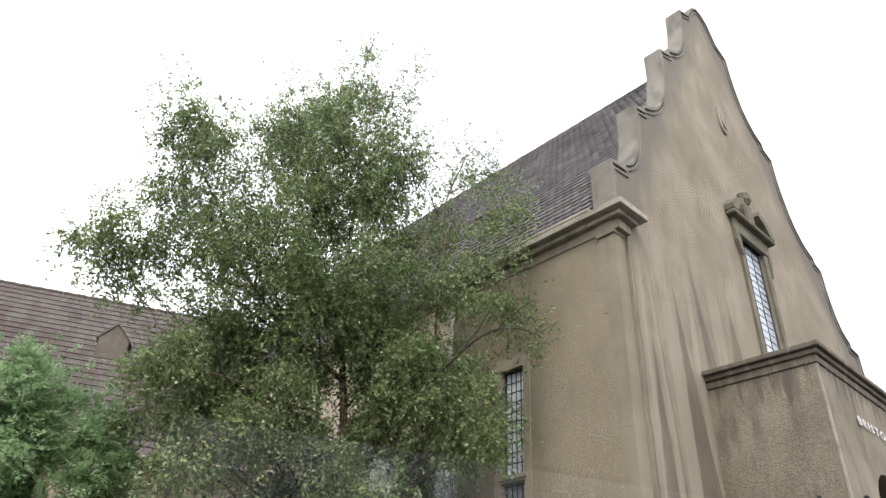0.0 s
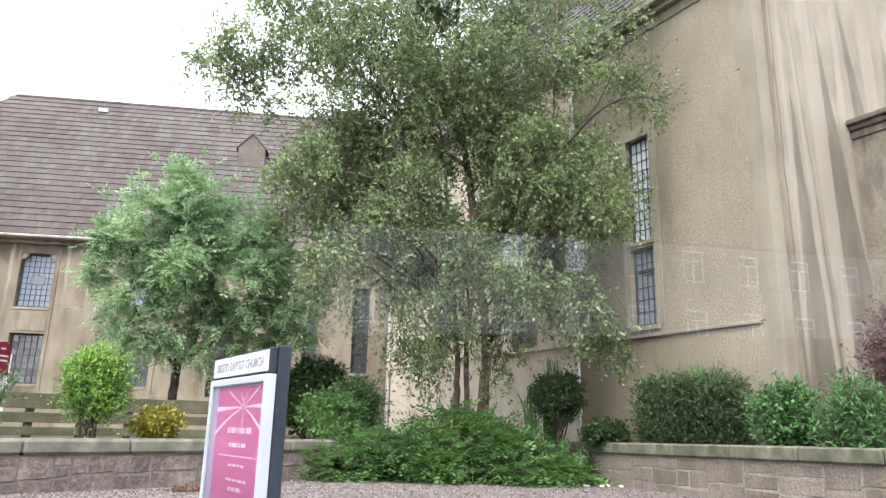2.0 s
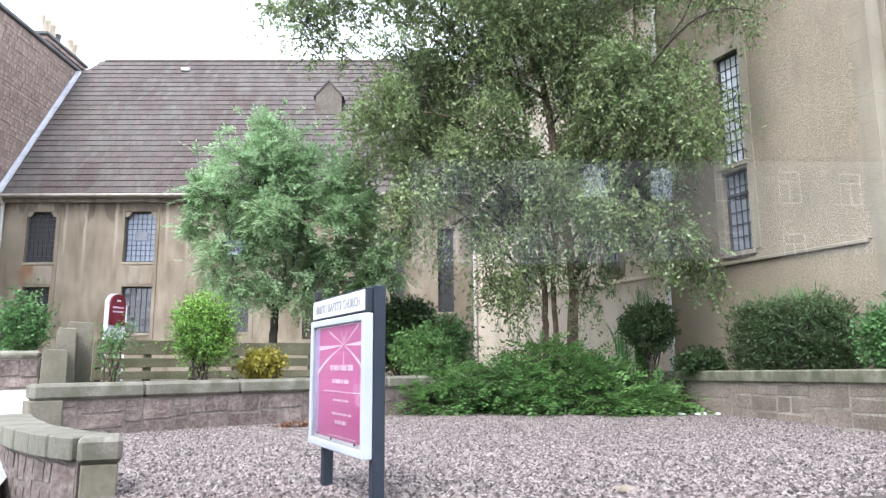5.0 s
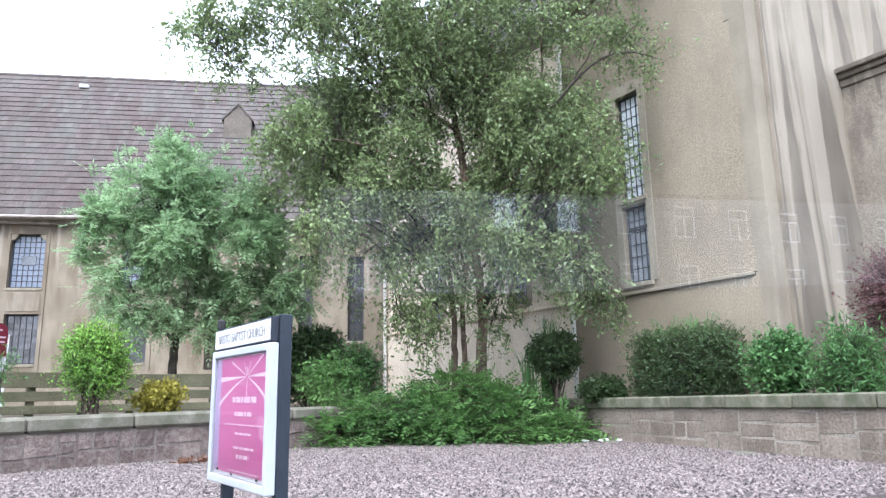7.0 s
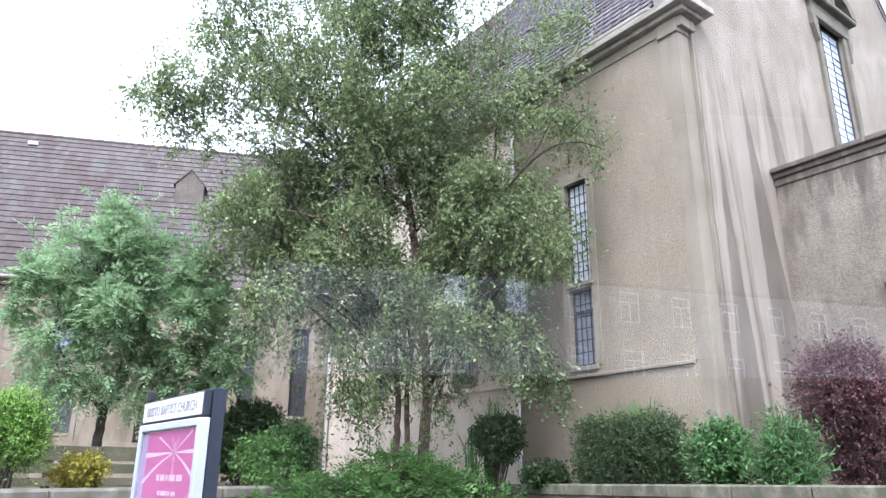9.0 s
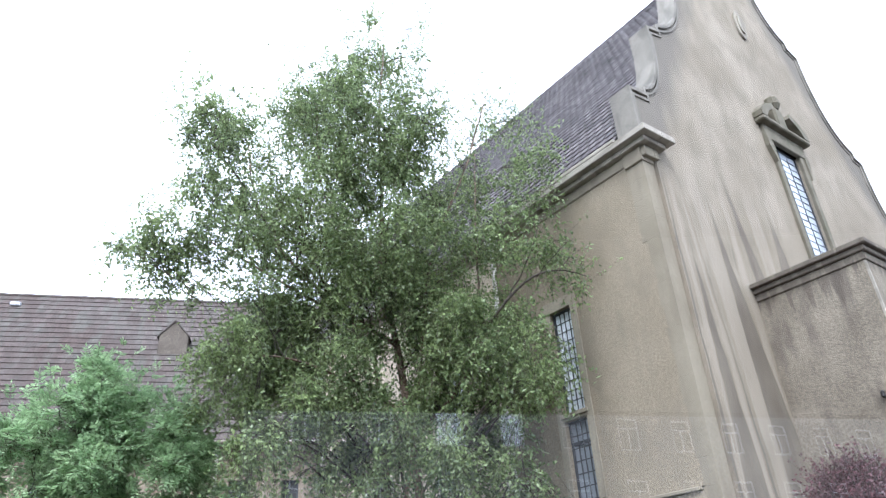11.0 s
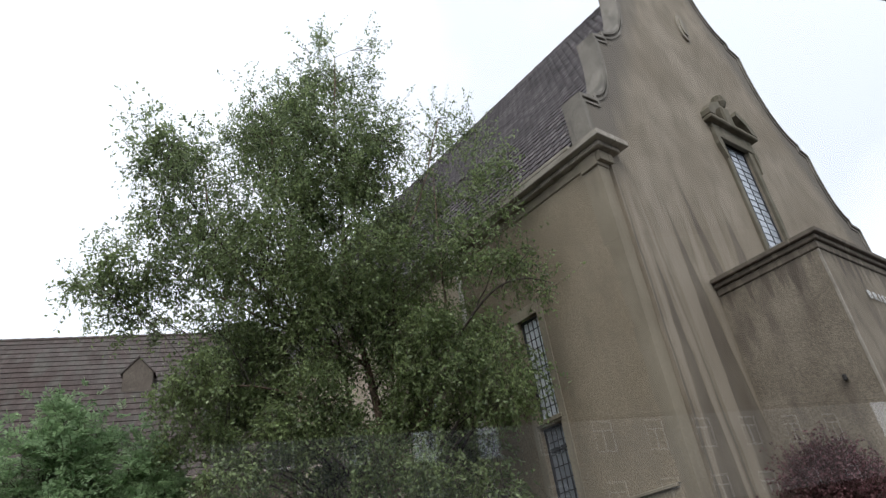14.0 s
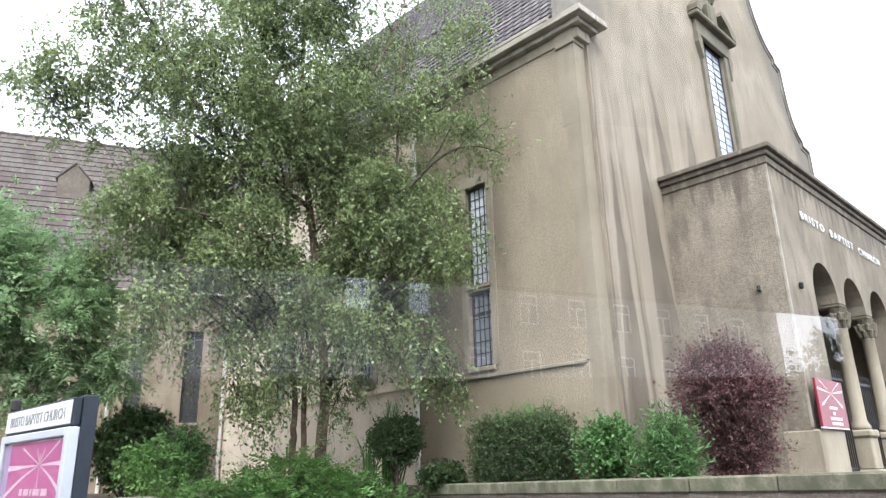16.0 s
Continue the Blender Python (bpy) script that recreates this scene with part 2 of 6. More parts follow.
def add_runs(m, runs, top_, half_, colour, amount):
    """Washed runs down a wall below its eaves: each at x, from top_ down to its own foot, fading out."""
    n, l = m.node_tree.nodes, m.node_tree.links
    b = n["Principled BSDF"]
    base = b.inputs["Base Color"].links[0].from_socket

    def calc(op, p, q=None, r=None, clamp=False):
        k = n.new("ShaderNodeMath")
        k.operation, k.use_clamp = op, clamp
        for s, v in zip(k.inputs, (p, q, r)):
            if isinstance(v, (int, float)):
                s.default_value = v
            elif v is not None:
                l.new(v, s)
        return k.outputs["Value"]

    co, xyz, ns = n.new("ShaderNodeTexCoord"), n.new("ShaderNodeSeparateXYZ"), n.new("ShaderNodeTexNoise")
    ns.inputs["Scale"].default_value, ns.inputs["Detail"].default_value = 2.6, 5
    l.new(co.outputs["Object"], xyz.inputs["Vector"])
    l.new(co.outputs["Object"], ns.inputs["Vector"])
    x = calc("MULTIPLY_ADD", ns.outputs["Fac"], 0.14, calc("SUBTRACT", xyz.outputs["X"], 0.07))
    total = None
    for at_, foot in runs:
        side = calc("DIVIDE", calc("SUBTRACT", half_ * 1.5, calc("ABSOLUTE", calc("SUBTRACT", x, at_))), half_, clamp=True)
        fade = calc("DIVIDE", calc("SUBTRACT", xyz.outputs["Z"], foot), (top_ - foot) * 0.6, clamp=True)
        f = calc("MULTIPLY", side, fade)
        total = f if total is None else calc("MAXIMUM", total, f)
    total = calc("MULTIPLY", total, calc("LESS_THAN", xyz.outputs["Z"], top_))
    mx = n.new("ShaderNodeMix")
    mx.data_type = "RGBA"
    mx.inputs["B"].default_value = (*colour, 1)
    l.new(calc("MULTIPLY", total, calc("MULTIPLY_ADD", ns.outputs["Fac"], amount, amount * 0.4, clamp=True)), mx.inputs["Factor"])
    l.new(base, mx.inputs["A"])
    l.new(mx.outputs["Result"], b.inputs["Base Color"])


M["dormer"] = mat("brown_ventilator_board", (0.10, 0.085, 0.07), (0.15, 0.128, 0.105), 2, 0.9, 0.3, 30, (0.11, 0.09, 0.075), (2, 2, 0.5), 0.5)
M["dressed_stone"] = mat("dressed_sandstone", (0.248, 0.216, 0.160), (0.320, 0.284, 0.216), 1.2, 0.9, 0.35, 30, (0.176, 0.148, 0.108), (1.4, 1.4, 0.2), 0.5, fine_amount=0.14)
M["porch_render"] = mat("sooty_render", (0.160, 0.136, 0.102), (0.255, 0.220, 0.170), 0.9, 0.95, 0.45, 34, (0.110, 0.093, 0.074), (1.6, 1.6, 0.45), 0.6, fine_dist=0.03, fine_amount=0.28)
M["quoin_stone"] = mat("smooth_quoin_stone", (0.198, 0.170, 0.122), (0.262, 0.229, 0.170), 1.2, 0.9, 0.3, 30, (0.16, 0.132, 0.10), (1.4, 1.4, 0.2), 0.5, fine_amount=0.1)
M["pale_stone"] = mat("pale_moulded_stone", (0.27, 0.245, 0.20), (0.37, 0.34, 0.285), 1.8, 0.9, 0.3, 30, (0.15, 0.13, 0.10), (1.5, 0.4, 1.5), 0.6, fine_amount=0.12)
M["coping_grey"] = mat("weathered_coping", (0.150, 0.138, 0.118), (0.235, 0.215, 0.182), 1.5, 0.92, 0.35, 30, (0.095, 0.088, 0.072), (1.5, 1.5, 0.5), 0.6, fine_amount=0.18)
M["cornice_stone"] = mat("cornice_stone", (0.232, 0.204, 0.156), (0.344, 0.312, 0.256), 1.5, 0.9, 0.35, 30, (0.104, 0.088, 0.068), (1.6, 1.6, 0.5), 0.6, fine_amount=0.16)
M["mossy_coping"] = mat("mossy_coping", (0.098, 0.094, 0.062), (0.168, 0.158, 0.115), 2.2, 0.93, 0.45, 45, (0.068, 0.074, 0.042), (1.6, 1.6, 1.6), 0.85, vary=0.14, fine_amount=0.25)
M["coping_stone"] = mat("coping_stone", (0.128, 0.116, 0.090), (0.195, 0.180, 0.145), 2.0, 0.92, 0.4, 45, (0.090, 0.092, 0.060), (1.4, 1.4, 1.4), 0.8, vary=0.14, fine_amount=0.22)
M["rubble"] = mat("rubble_stone", (0.078, 0.056, 0.050), (0.158, 0.122, 0.106), 2.6, 0.95, 0.6, 35, (0.26, 0.23, 0.20), (5, 5, 5), 0.4, vary=0.22, fine_dist=0.02)
M["squared_stone"] = mat("squared_grey_stone", (0.150, 0.122, 0.095), (0.228, 0.188, 0.150), 2.2, 0.95, 0.5, 30, (0.11, 0.092, 0.070), (1.2, 1.2, 0.7), 0.5, vary=0.13, fine_dist=0.02)
M["post_stone"] = mat("dull_post_stone", (0.118, 0.104, 0.076), (0.178, 0.160, 0.122), 2.5, 0.95, 0.4, 30, (0.088, 0.088, 0.055), (1, 1, 0.5), 0.6, fine_amount=0.16)
M["pale_mortar"] = mat("pale_mortar", (0.14, 0.118, 0.092), (0.30, 0.265, 0.22), 2.5, 0.95, 0.4, 40)
M["mortar"] = mat("old_mortar", (0.105, 0.085, 0.075), (0.175, 0.15, 0.13), 4, 0.95, 0.5, 60)
M["hall_render"] = mat("hall_render", (0.215, 0.178, 0.130), (0.305, 0.258, 0.195), 1.1, 0.93, 0.4, 35, (0.150, 0.115, 0.078), (1.3, 1.3, 0.3), 0.75, fine_amount=0.2)
M["hall_tile"] = mat("hall_roof_tile", (0.074, 0.055, 0.049), (0.102, 0.085, 0.078), 0.45, 0.88, 0.4, 20, (0.104, 0.102, 0.088), (1.2, 0.35, 0.35), 0.7, island=0.13)
M["nave_tile"] = mat("nave_roof_tile", (0.074, 0.064, 0.064), (0.128, 0.112, 0.112), 0.8, 0.8, 0.4, 20, island=0.4)
add_drips(M["porch_render"], 6.15, 0.9, (0.08, 0.067, 0.056), 0.55, 6.0)
add_drips(M["hall_render"], 5.95, 1.1, (0.10, 0.082, 0.062), 0.6, 3.0)
M["apron_render"] = mat("apron_render", (0.25, 0.215, 0.165), (0.33, 0.285, 0.225), 1.3, 0.93, 0.4, 35, (0.17, 0.12, 0.075), (1.6, 1.6, 0.4), 0.6, fine_amount=0.16)
add_runs(M["hall_render"], [(-11.3, 3.6), (-10.69, 3.0), (-9.74, 3.3), (-8.18, 4.2), (-7.54, 3.6), (-7.0, 4.3), (-5.2, 3.9), (-4.3, 4.4), (-2.4, 3.2), (-0.3, 3.0), (-12.13, 5.6)], 5.9, 0.045, (0.40, 0.355, 0.29), 0.7)
for k in ("hall_render", "apron_render"):
    add_runs(M[k], [(-12.42, 2.9), (-12.25, 3.3)], 3.95, 0.11, (0.20, 0.095, 0.04), 0.8)
M["lead"] = mat("grey_lead", (0.42, 0.43, 0.45), (0.58, 0.59, 0.62), 3, 0.55, 0.2, 30)
M["sandstone_block"] = mat("tenement_sandstone", (0.25, 0.182, 0.148), (0.38, 0.292, 0.242), 1.4, 0.93, 0.6, 14, (0.13, 0.105, 0.09), (1.5, 1.5, 1.5), 0.6, vary=0.13, fine_dist=0.03)
M["gravel"] = mat("gravel_chips", (0.055, 0.042, 0.037), (0.10, 0.08, 0.072), 1.5, 0.9, 0.8, 55, fine_dist=0.03, fine_amount=0.5)
M["chips"] = mat("loose_chips", (0.098, 0.073, 0.065), (0.168, 0.145, 0.135), 25, 0.9, 0.3, 60, island=0.85)
M["soil"] = mat("planting_soil", (0.06, 0.048, 0.035), (0.12, 0.095, 0.065), 3, 0.98, 0.6, 40)
M["concrete"] = mat("pale_concrete", (0.52, 0.51, 0.49), (0.66, 0.65, 0.62), 1.5, 0.9, 0.3, 50, fine_amount=0.1)
M["asphalt"] = mat("road_asphalt", (0.045, 0.045, 0.047), (0.065, 0.064, 0.063), 2, 0.9, 0.4, 90)
M["fence_wood"] = mat("weathered_softwood", (0.078, 0.072, 0.042), (0.145, 0.134, 0.085), 2.5, 0.9, 0.4, 40, (0.075, 0.085, 0.04), (0.5, 3, 3), 0.5, vary=0.12)
M["bark"] = mat("birch_bark", (0.075, 0.05, 0.036), (0.25, 0.18, 0.13), 5, 0.9, 0.7, 30, (0.045, 0.035, 0.03), (3, 3, 0.8), 0.8, fine_dist=0.03)
M["bark_dark"] = mat("dark_bark", (0.035, 0.028, 0.022), (0.085, 0.07, 0.055), 5, 0.92, 0.7, 30, fine_dist=0.03)
M["twig"] = mat("thin_twig", (0.04, 0.03, 0.022), (0.085, 0.065, 0.048), 5, 0.9, 0.2, 30)
M["white_paint"] = mat("white_paint", (0.60, 0.60, 0.59), (0.70, 0.70, 0.69), 2, 0.5, 0.05, 30, fine_amount=0.05)
M["pipe_paint"] = mat("cream_pipe_paint", (0.55, 0.53, 0.48), (0.68, 0.66, 0.61), 2, 0.55, 0.1, 30, (0.3, 0.27, 0.22), (2, 2, 0.6), 0.5, fine_amount=0.08)
M["dull_gutter"] = mat("dull_cream_gutter", (0.30, 0.265, 0.23), (0.40, 0.36, 0.32), 2, 0.7, 0.1, 30, (0.18, 0.145, 0.12), (2, 2, 2), 0.6, fine_amount=0.1)
M["navy"] = mat("dark_blue_post", (0.012, 0.016, 0.025), (0.021, 0.027, 0.038), 3, 0.55, 0.1, 40, fine_amount=0.1)
M["aluminium"] = mat("grey_aluminium", (0.34, 0.36, 0.39), (0.42, 0.44, 0.47), 2, 0.35, 0.03, 40, fine_amount=0.04, spec=0.5)
M["header_white"] = mat("dull_white_panel", (0.46, 0.46, 0.45), (0.54, 0.54, 0.53), 2, 0.5, 0.02, 40, fine_amount=0.04)
M["iron"] = mat("black_iron", (0.012, 0.012, 0.013), (0.03, 0.028, 0.026), 5, 0.55, 0.2, 60)
M["lead_came"] = mat("dark_leading", (0.035, 0.037, 0.042), (0.07, 0.072, 0.078), 5, 0.6, 0.1, 60)
# near-black base in place of unlit depth, behind panes and under tiles
M["dark_room"] = mat("unlit_dark", (0.035, 0.03, 0.026), (0.06, 0.052, 0.045), 1, 0.95, 0, 20)
M["red_panel"] = mat("red_sign_panel", (0.17, 0.014, 0.026), (0.215, 0.02, 0.034), 2, 0.4, 0.0, 30, fine_amount=0.04)
M["poster"] = mat("crimson_poster", (0.36, 0.095, 0.215), (0.42, 0.125, 0.25), 1.5, 0.35, 0.0, 30, fine_amount=0.04)
M["poster_violet"] = mat("violet_poster_edge", (0.29, 0.22, 0.34), (0.36, 0.28, 0.41), 1.5, 0.35, 0.0, 30, fine_amount=0.04)
M["poster_print"] = mat("pale_print", (0.52, 0.38, 0.44), (0.60, 0.46, 0.52), 2, 0.4, 0.0, 30, fine_amount=0.03)
M["black_letter"] = mat("grey_black_lettering", (0.19, 0.19, 0.195), (0.24, 0.24, 0.245), 3, 0.5, 0, 30, fine_amount=0.05)
M["slate"] = mat("slate_cap", (0.10, 0.10, 0.10), (0.17, 0.165, 0.16), 3, 0.8, 0.3, 40)
M["clay_pot"] = mat("buff_clay", (0.45, 0.38, 0.28), (0.58, 0.50, 0.39), 3, 0.85, 0.2, 40)
M["birch_leaf"] = leaf_mat("birch_leaf", (0.020, 0.042, 0.016), (0.34, 0.43, 0.18), rough=0.3, thin=0.42)
M["rowan_leaf"] = leaf_mat("rowan_leaf", (0.11, 0.215, 0.085), (0.50, 0.65, 0.37), thin=0.6)
M["hedge_leaf"] = leaf_mat("hedge_leaf", (0.016, 0.036, 0.014), (0.092, 0.15, 0.05))
M["bright_leaf"] = leaf_mat("bright_leaf", (0.04, 0.105, 0.03), (0.14, 0.28, 0.085))
M["lime_leaf"] = leaf_mat("lime_leaf", (0.06, 0.16, 0.025), (0.32, 0.55, 0.09))
M["yellow_leaf"] = leaf_mat("yellow_leaf", (0.17, 0.15, 0.02), (0.37, 0.33, 0.05))
M["low_leaf"] = leaf_mat("spreading_leaf", (0.026, 0.08, 0.022), (0.22, 0.39, 0.11), thin=0.42)
M["red_leaf"] = leaf_mat("maroon_leaf", (0.052, 0.030, 0.030), (0.215, 0.095, 0.10))


def glass(name, tint, rough=0.06):
    m, n, l, b = nodes_of(name)
    b.inputs["Base Color"].default_value = (*tint, 1)
    b.inputs["Roughness"].default_value = rough
    b.inputs["Specular IOR Level"].default_value = 0.9
    b.inputs["IOR"].default_value = 1.6
    ns = n.new("ShaderNodeTexNoise")
    ns.inputs["Scale"].default_value = 3.0
    bp = n.new("ShaderNodeBump")
    bp.inputs["Strength"].default_value, bp.inputs["Distance"].default_value = 0.15, 0.02
    l.new(ns.outputs["Fac"], bp.inputs["Height"])
    l.new(bp.outputs["Normal"], b.inputs["Normal"])
    return m


M["pane"] = glass("old_window_glass", (0.26, 0.28, 0.31), 0.12)
# next three tints carry the sky's reflection in the glass colour itself
M["pane_pale"] = glass("lit_pale_glass", (0.82, 0.86, 0.92), 0.25)
M["pane_mid"] = glass("sky_grey_glass", (0.16, 0.19, 0.25), 0.3)
M["pane_gable"] = glass("sky_gable_glass", (0.42, 0.46, 0.51), 0.3)
M["pane_grey"] = glass("grey_brown_glass", (0.065, 0.062, 0.064), 0.2)
M["pane_dark"] = glass("dark_window_glass", (0.035, 0.04, 0.045), 0.08)


# ---- building tools ----
def bm_box(bm, x0, x1, y0, y1, z0, z1, bev=0.0):
    vs = [bm.verts.new((x, y, z)) for x in (x0, x1) for y in (y0, y1) for z in (z0, z1)]
    fs = [bm.faces.new([vs[i] for i in q]) for q in ((0, 1, 3, 2), (4, 6, 7, 5), (0, 4, 5, 1), (2, 3, 7, 6), (0, 2, 6, 4), (1, 5, 7, 3))]
    if bev:
        bmesh.ops.bevel(bm, geom=list({e for f in fs for e in f.edges}), offset=bev, segments=1, affect="EDGES")
    return vs


def box(x0, x1, y0, y1, z0, z1, bev=0.0):
    bm = bmesh.new()
    bm_box(bm, x0, x1, y0, y1, z0, z1, bev)
    return bm


def bm_cone(bm, p, q, r0, r1, n=8, cap=True):
    p, q = Vector(p), Vector(q)
    ax = (q - p).normalized()
    s = ax.orthogonal().normalized()
    c = ax.cross(s)
    ra = [bm.verts.new(p + (s * math.cos(a) + c * math.sin(a)) * r0) for a in (2 * math.pi * i / n for i in range(n))]
    rb = [bm.verts.new(q + (s * math.cos(a) + c * math.sin(a)) * r1) for a in (2 * math.pi * i / n for i in range(n))]
    for i in range(n):
        bm.faces.new((ra[i], ra[(i + 1) % n], rb[(i + 1) % n], rb[i]))
    if cap:
        bm.faces.new(ra[::-1])
        bm.faces.new(rb)


def bm_lathe(bm, centre, rings, n=16):
    """Turned form: rings of (radius, z) round an upright axis."""
    cx, cy = centre
    prev = None
    for r, z in rings:
        ring = [bm.verts.new((cx + r * math.cos(2 * math.pi * i / n), cy + r * math.sin(2 * math.pi * i / n), z)) for i in range(n)]
        if prev:
            for i in range(n):
                bm.faces.new((prev[i], prev[(i + 1) % n], ring[(i + 1) % n], ring[i]))
        else:
            bm.faces.new(ring[::-1])
        prev = ring
    bm.faces.new(prev)


def bm_prism(bm, pts, axis, a, b):
    """Extrudes a closed outline in the plane across axis ('x','y','z') from a to b."""
    def at(p, k):
        return {"x": (k, p[0], p[1]), "y": (p[0], k, p[1]), "z": (p[0], p[1], k)}[axis]
    va, vb = [bm.verts.new(at(p, a)) for p in pts], [bm.verts.new(at(p, b)) for p in pts]
    n = len(pts)
    bm.faces.new(va)
    bm.faces.new(vb[::-1])
    for i in range(n):
        bm.faces.new((va[i], vb[i], vb[(i + 1) % n], va[(i + 1) % n]))


def mesh_from(name, bm, material, smooth=False):
    bmesh.ops.recalc_face_normals(bm, faces=bm.faces)
    me = bpy.data.meshes.new(name)
    bm.to_mesh(me)
    bm.free()
    me.materials.append(material)
    if smooth:
        for p in me.polygons:
            p.use_smooth = True
    return me


def part(name, bm, material, parent, label="", smooth=False, kind=""):
    """One mesh object under a thing or a part."""
    ob = new(name, mesh_from(name, bm, material, smooth))
    ob.parent = parent
    if label or kind:
        tagged(ob, label=label, kind=kind)
    return ob


def shared(name, me, parent, m):
    """A piece that shares its mesh with alike pieces."""
    ob = new(name, me)
    ob.parent = parent
    ob.matrix_basis = m
    return ob


def thing(name, label, category, m=None, group="", kind=""):
    ob = new(name)
    if m is not None:
        ob.matrix_basis = m
    return tagged(ob, label=label, category=category, group=group, kind=kind)


def raw(name, verts, faces, material):
    me = bpy.data.meshes.new(name)
    me.from_pydata(verts, [], faces)
    me.materials.append(material)
    me.update()
    return me


def quads(name, v, material, per=4):
    """A mesh of loose polygons, per corners each, from an array of corners."""
    n = len(v)
    me = bpy.data.meshes.new(name)
    me.vertices.add(n)
    me.vertices.foreach_set("co", np.asarray(v, dtype=np.float32).ravel())
    me.loops.add(n)
    me.loops.foreach_set("vertex_index", np.arange(n, dtype=np.int32))
    me.polygons.add(n // per)
    me.polygons.foreach_set("loop_start", np.arange(0, n, per, dtype=np.int32))
    me.polygons.foreach_set("loop_total", np.full(n // per, per, dtype=np.int32))
    me.materials.append(material)
    me.update(calc_edges=True)
    me.validate()
    return me


def bm_wall(bm, axis, face, back, a0, a1, z0, z1, holes):
    """Upright wall in the plane across axis ('x' or 'y'): front at face, rear at back, from a0 to a1, with openings (a0, a1, z0, z1) right through."""
    xs = sorted({a0, a1, *[v for h in holes for v in h[:2]]})
    zs = sorted({z0, z1, *[v for h in holes for v in h[2:]]})

    def pt(a, k, z):
        return (k, a, z) if axis == "x" else (a, k, z)

    def solid(i, j):
        if not (0 <= i < len(xs) - 1 and 0 <= j < len(zs) - 1):
            return False
        a, z = (xs[i] + xs[i + 1]) / 2, (zs[j] + zs[j + 1]) / 2
        return not any(h[0] < a < h[1] and h[2] < z < h[3] for h in holes)

    cache = {}

    def v(a, k, z):
        key = (a, k, z)
        if key not in cache:
            cache[key] = bm.verts.new(pt(a, k, z))
        return cache[key]

    for i in range(len(xs) - 1):
        for j in range(len(zs) - 1):
            if not solid(i, j):
                continue
            p, q, r, s = xs[i], xs[i + 1], zs[j], zs[j + 1]
            for k in (face, back):
                bm.faces.new((v(p, k, r), v(q, k, r), v(q, k, s), v(p, k, s)))
            for (di, dj), (e, f) in {(-1, 0): ((p, r), (p, s)), (1, 0): ((q, r), (q, s)), (0, -1): ((p, r), (q, r)), (0, 1): ((p, s), (q, s))}.items():
                if not solid(i + di, j + dj):
                    bm.faces.new((v(e[0], face, e[1]), v(f[0], face, f[1]), v(f[0], back, f[1]), v(e[0], back, e[1])))


def window(parent, m, w, h, cols, rows, pane_mat, bar=0.018, inset=0.2, transoms=(), cut=0.0, surround=None, label="", sill_out=0.06):
    """Leaded window in an opening w by h. Local x across, y inwards, z up from the sill; panes tilt a little, each its own way."""
    win = new("window")
    win.parent = parent
    win.matrix_basis = m
    if label:
        tagged(win, label=label)
    fw = 0.045
    bm = bmesh.new()
    bm_box(bm, -w / 2, -w / 2 + fw, inset - 0.03, inset + 0.03, 0, h)
    bm_box(bm, w / 2 - fw, w / 2, inset - 0.03, inset + 0.03, 0, h)
    bm_box(bm, -w / 2 + fw, w / 2 - fw, inset - 0.03, inset + 0.03, 0, fw)
    bm_box(bm, -w / 2 + fw, w / 2 - fw, inset - 0.03, inset + 0.03, h - fw, h)
    part("window_frame", bm, M["lead_came"], win)
    for k, zt in enumerate(transoms):
        part("transom", box(-w / 2 + fw, w / 2 - fw, inset - 0.035, inset + 0.02, zt - 0.03, zt + 0.03), M["lead_came"], win)
    iw, ih = (w - 2 * fw) / cols, (h - 2 * fw) / rows
    me = raw("pane", [(-iw / 2, 0, -ih / 2), (iw / 2, 0, -ih / 2), (iw / 2, 0, ih / 2), (-iw / 2, 0, ih / 2),
                      (-iw / 2, 0.006, -ih / 2), (iw / 2, 0.006, -ih / 2), (iw / 2, 0.006, ih / 2), (-iw / 2, 0.006, ih / 2)],
             [(0, 1, 2, 3), (7, 6, 5, 4), (0, 4, 5, 1), (1, 5, 6, 2), (2, 6, 7, 3), (3, 7, 4, 0)], pane_mat)
    for i in range(cols):
        for j in range(rows):
            shared("pane", me, win, pose(-w / 2 + fw + (i + 0.5) * iw, inset, fw + (j + 0.5) * ih, random.gauss(0, 1.3), 0, random.gauss(0, 1.3)))
    vb = mesh_from("glazing_bar", box(-bar / 2, bar / 2, -0.012, 0.012, 0, h - 2 * fw), M["lead_came"])
    for i in range(1, cols):
        shared("glazing_bar", vb, win, pose(-w / 2 + fw + i * iw, inset - 0.004, fw))
    hb = mesh_from("glazing_bar", box(-(w / 2 - fw), w / 2 - fw, -0.010, 0.010, -bar / 2, bar / 2), M["lead_came"])
    for j in range(1, rows):
        shared("glazing_bar", hb, win, pose(0, inset - 0.004, fw + j * ih))
    part("sill", box(-w / 2 - sill_out, w / 2 + sill_out, -0.05, inset - 0.03, -0.09, -0.002, 0.012), M["dressed_stone"], win)
    if surround:
        s = surround
        bm = bmesh.new()
        bm_box(bm, -w / 2 - s, -w / 2 - 0.002, -0.025, 0.03, -0.0, h + 0.002)
        bm_box(bm, w / 2 + 0.002, w / 2 + s, -0.025, 0.03, -0.0, h + 0.002)
        bm_box(bm, -w / 2 - s, w / 2 + s, -0.025, 0.03, h + 0.003, h + s * 1.25)
        part("stone_margin", bm, M["dressed_stone"], win)
    if cut:
        bm = bmesh.new()
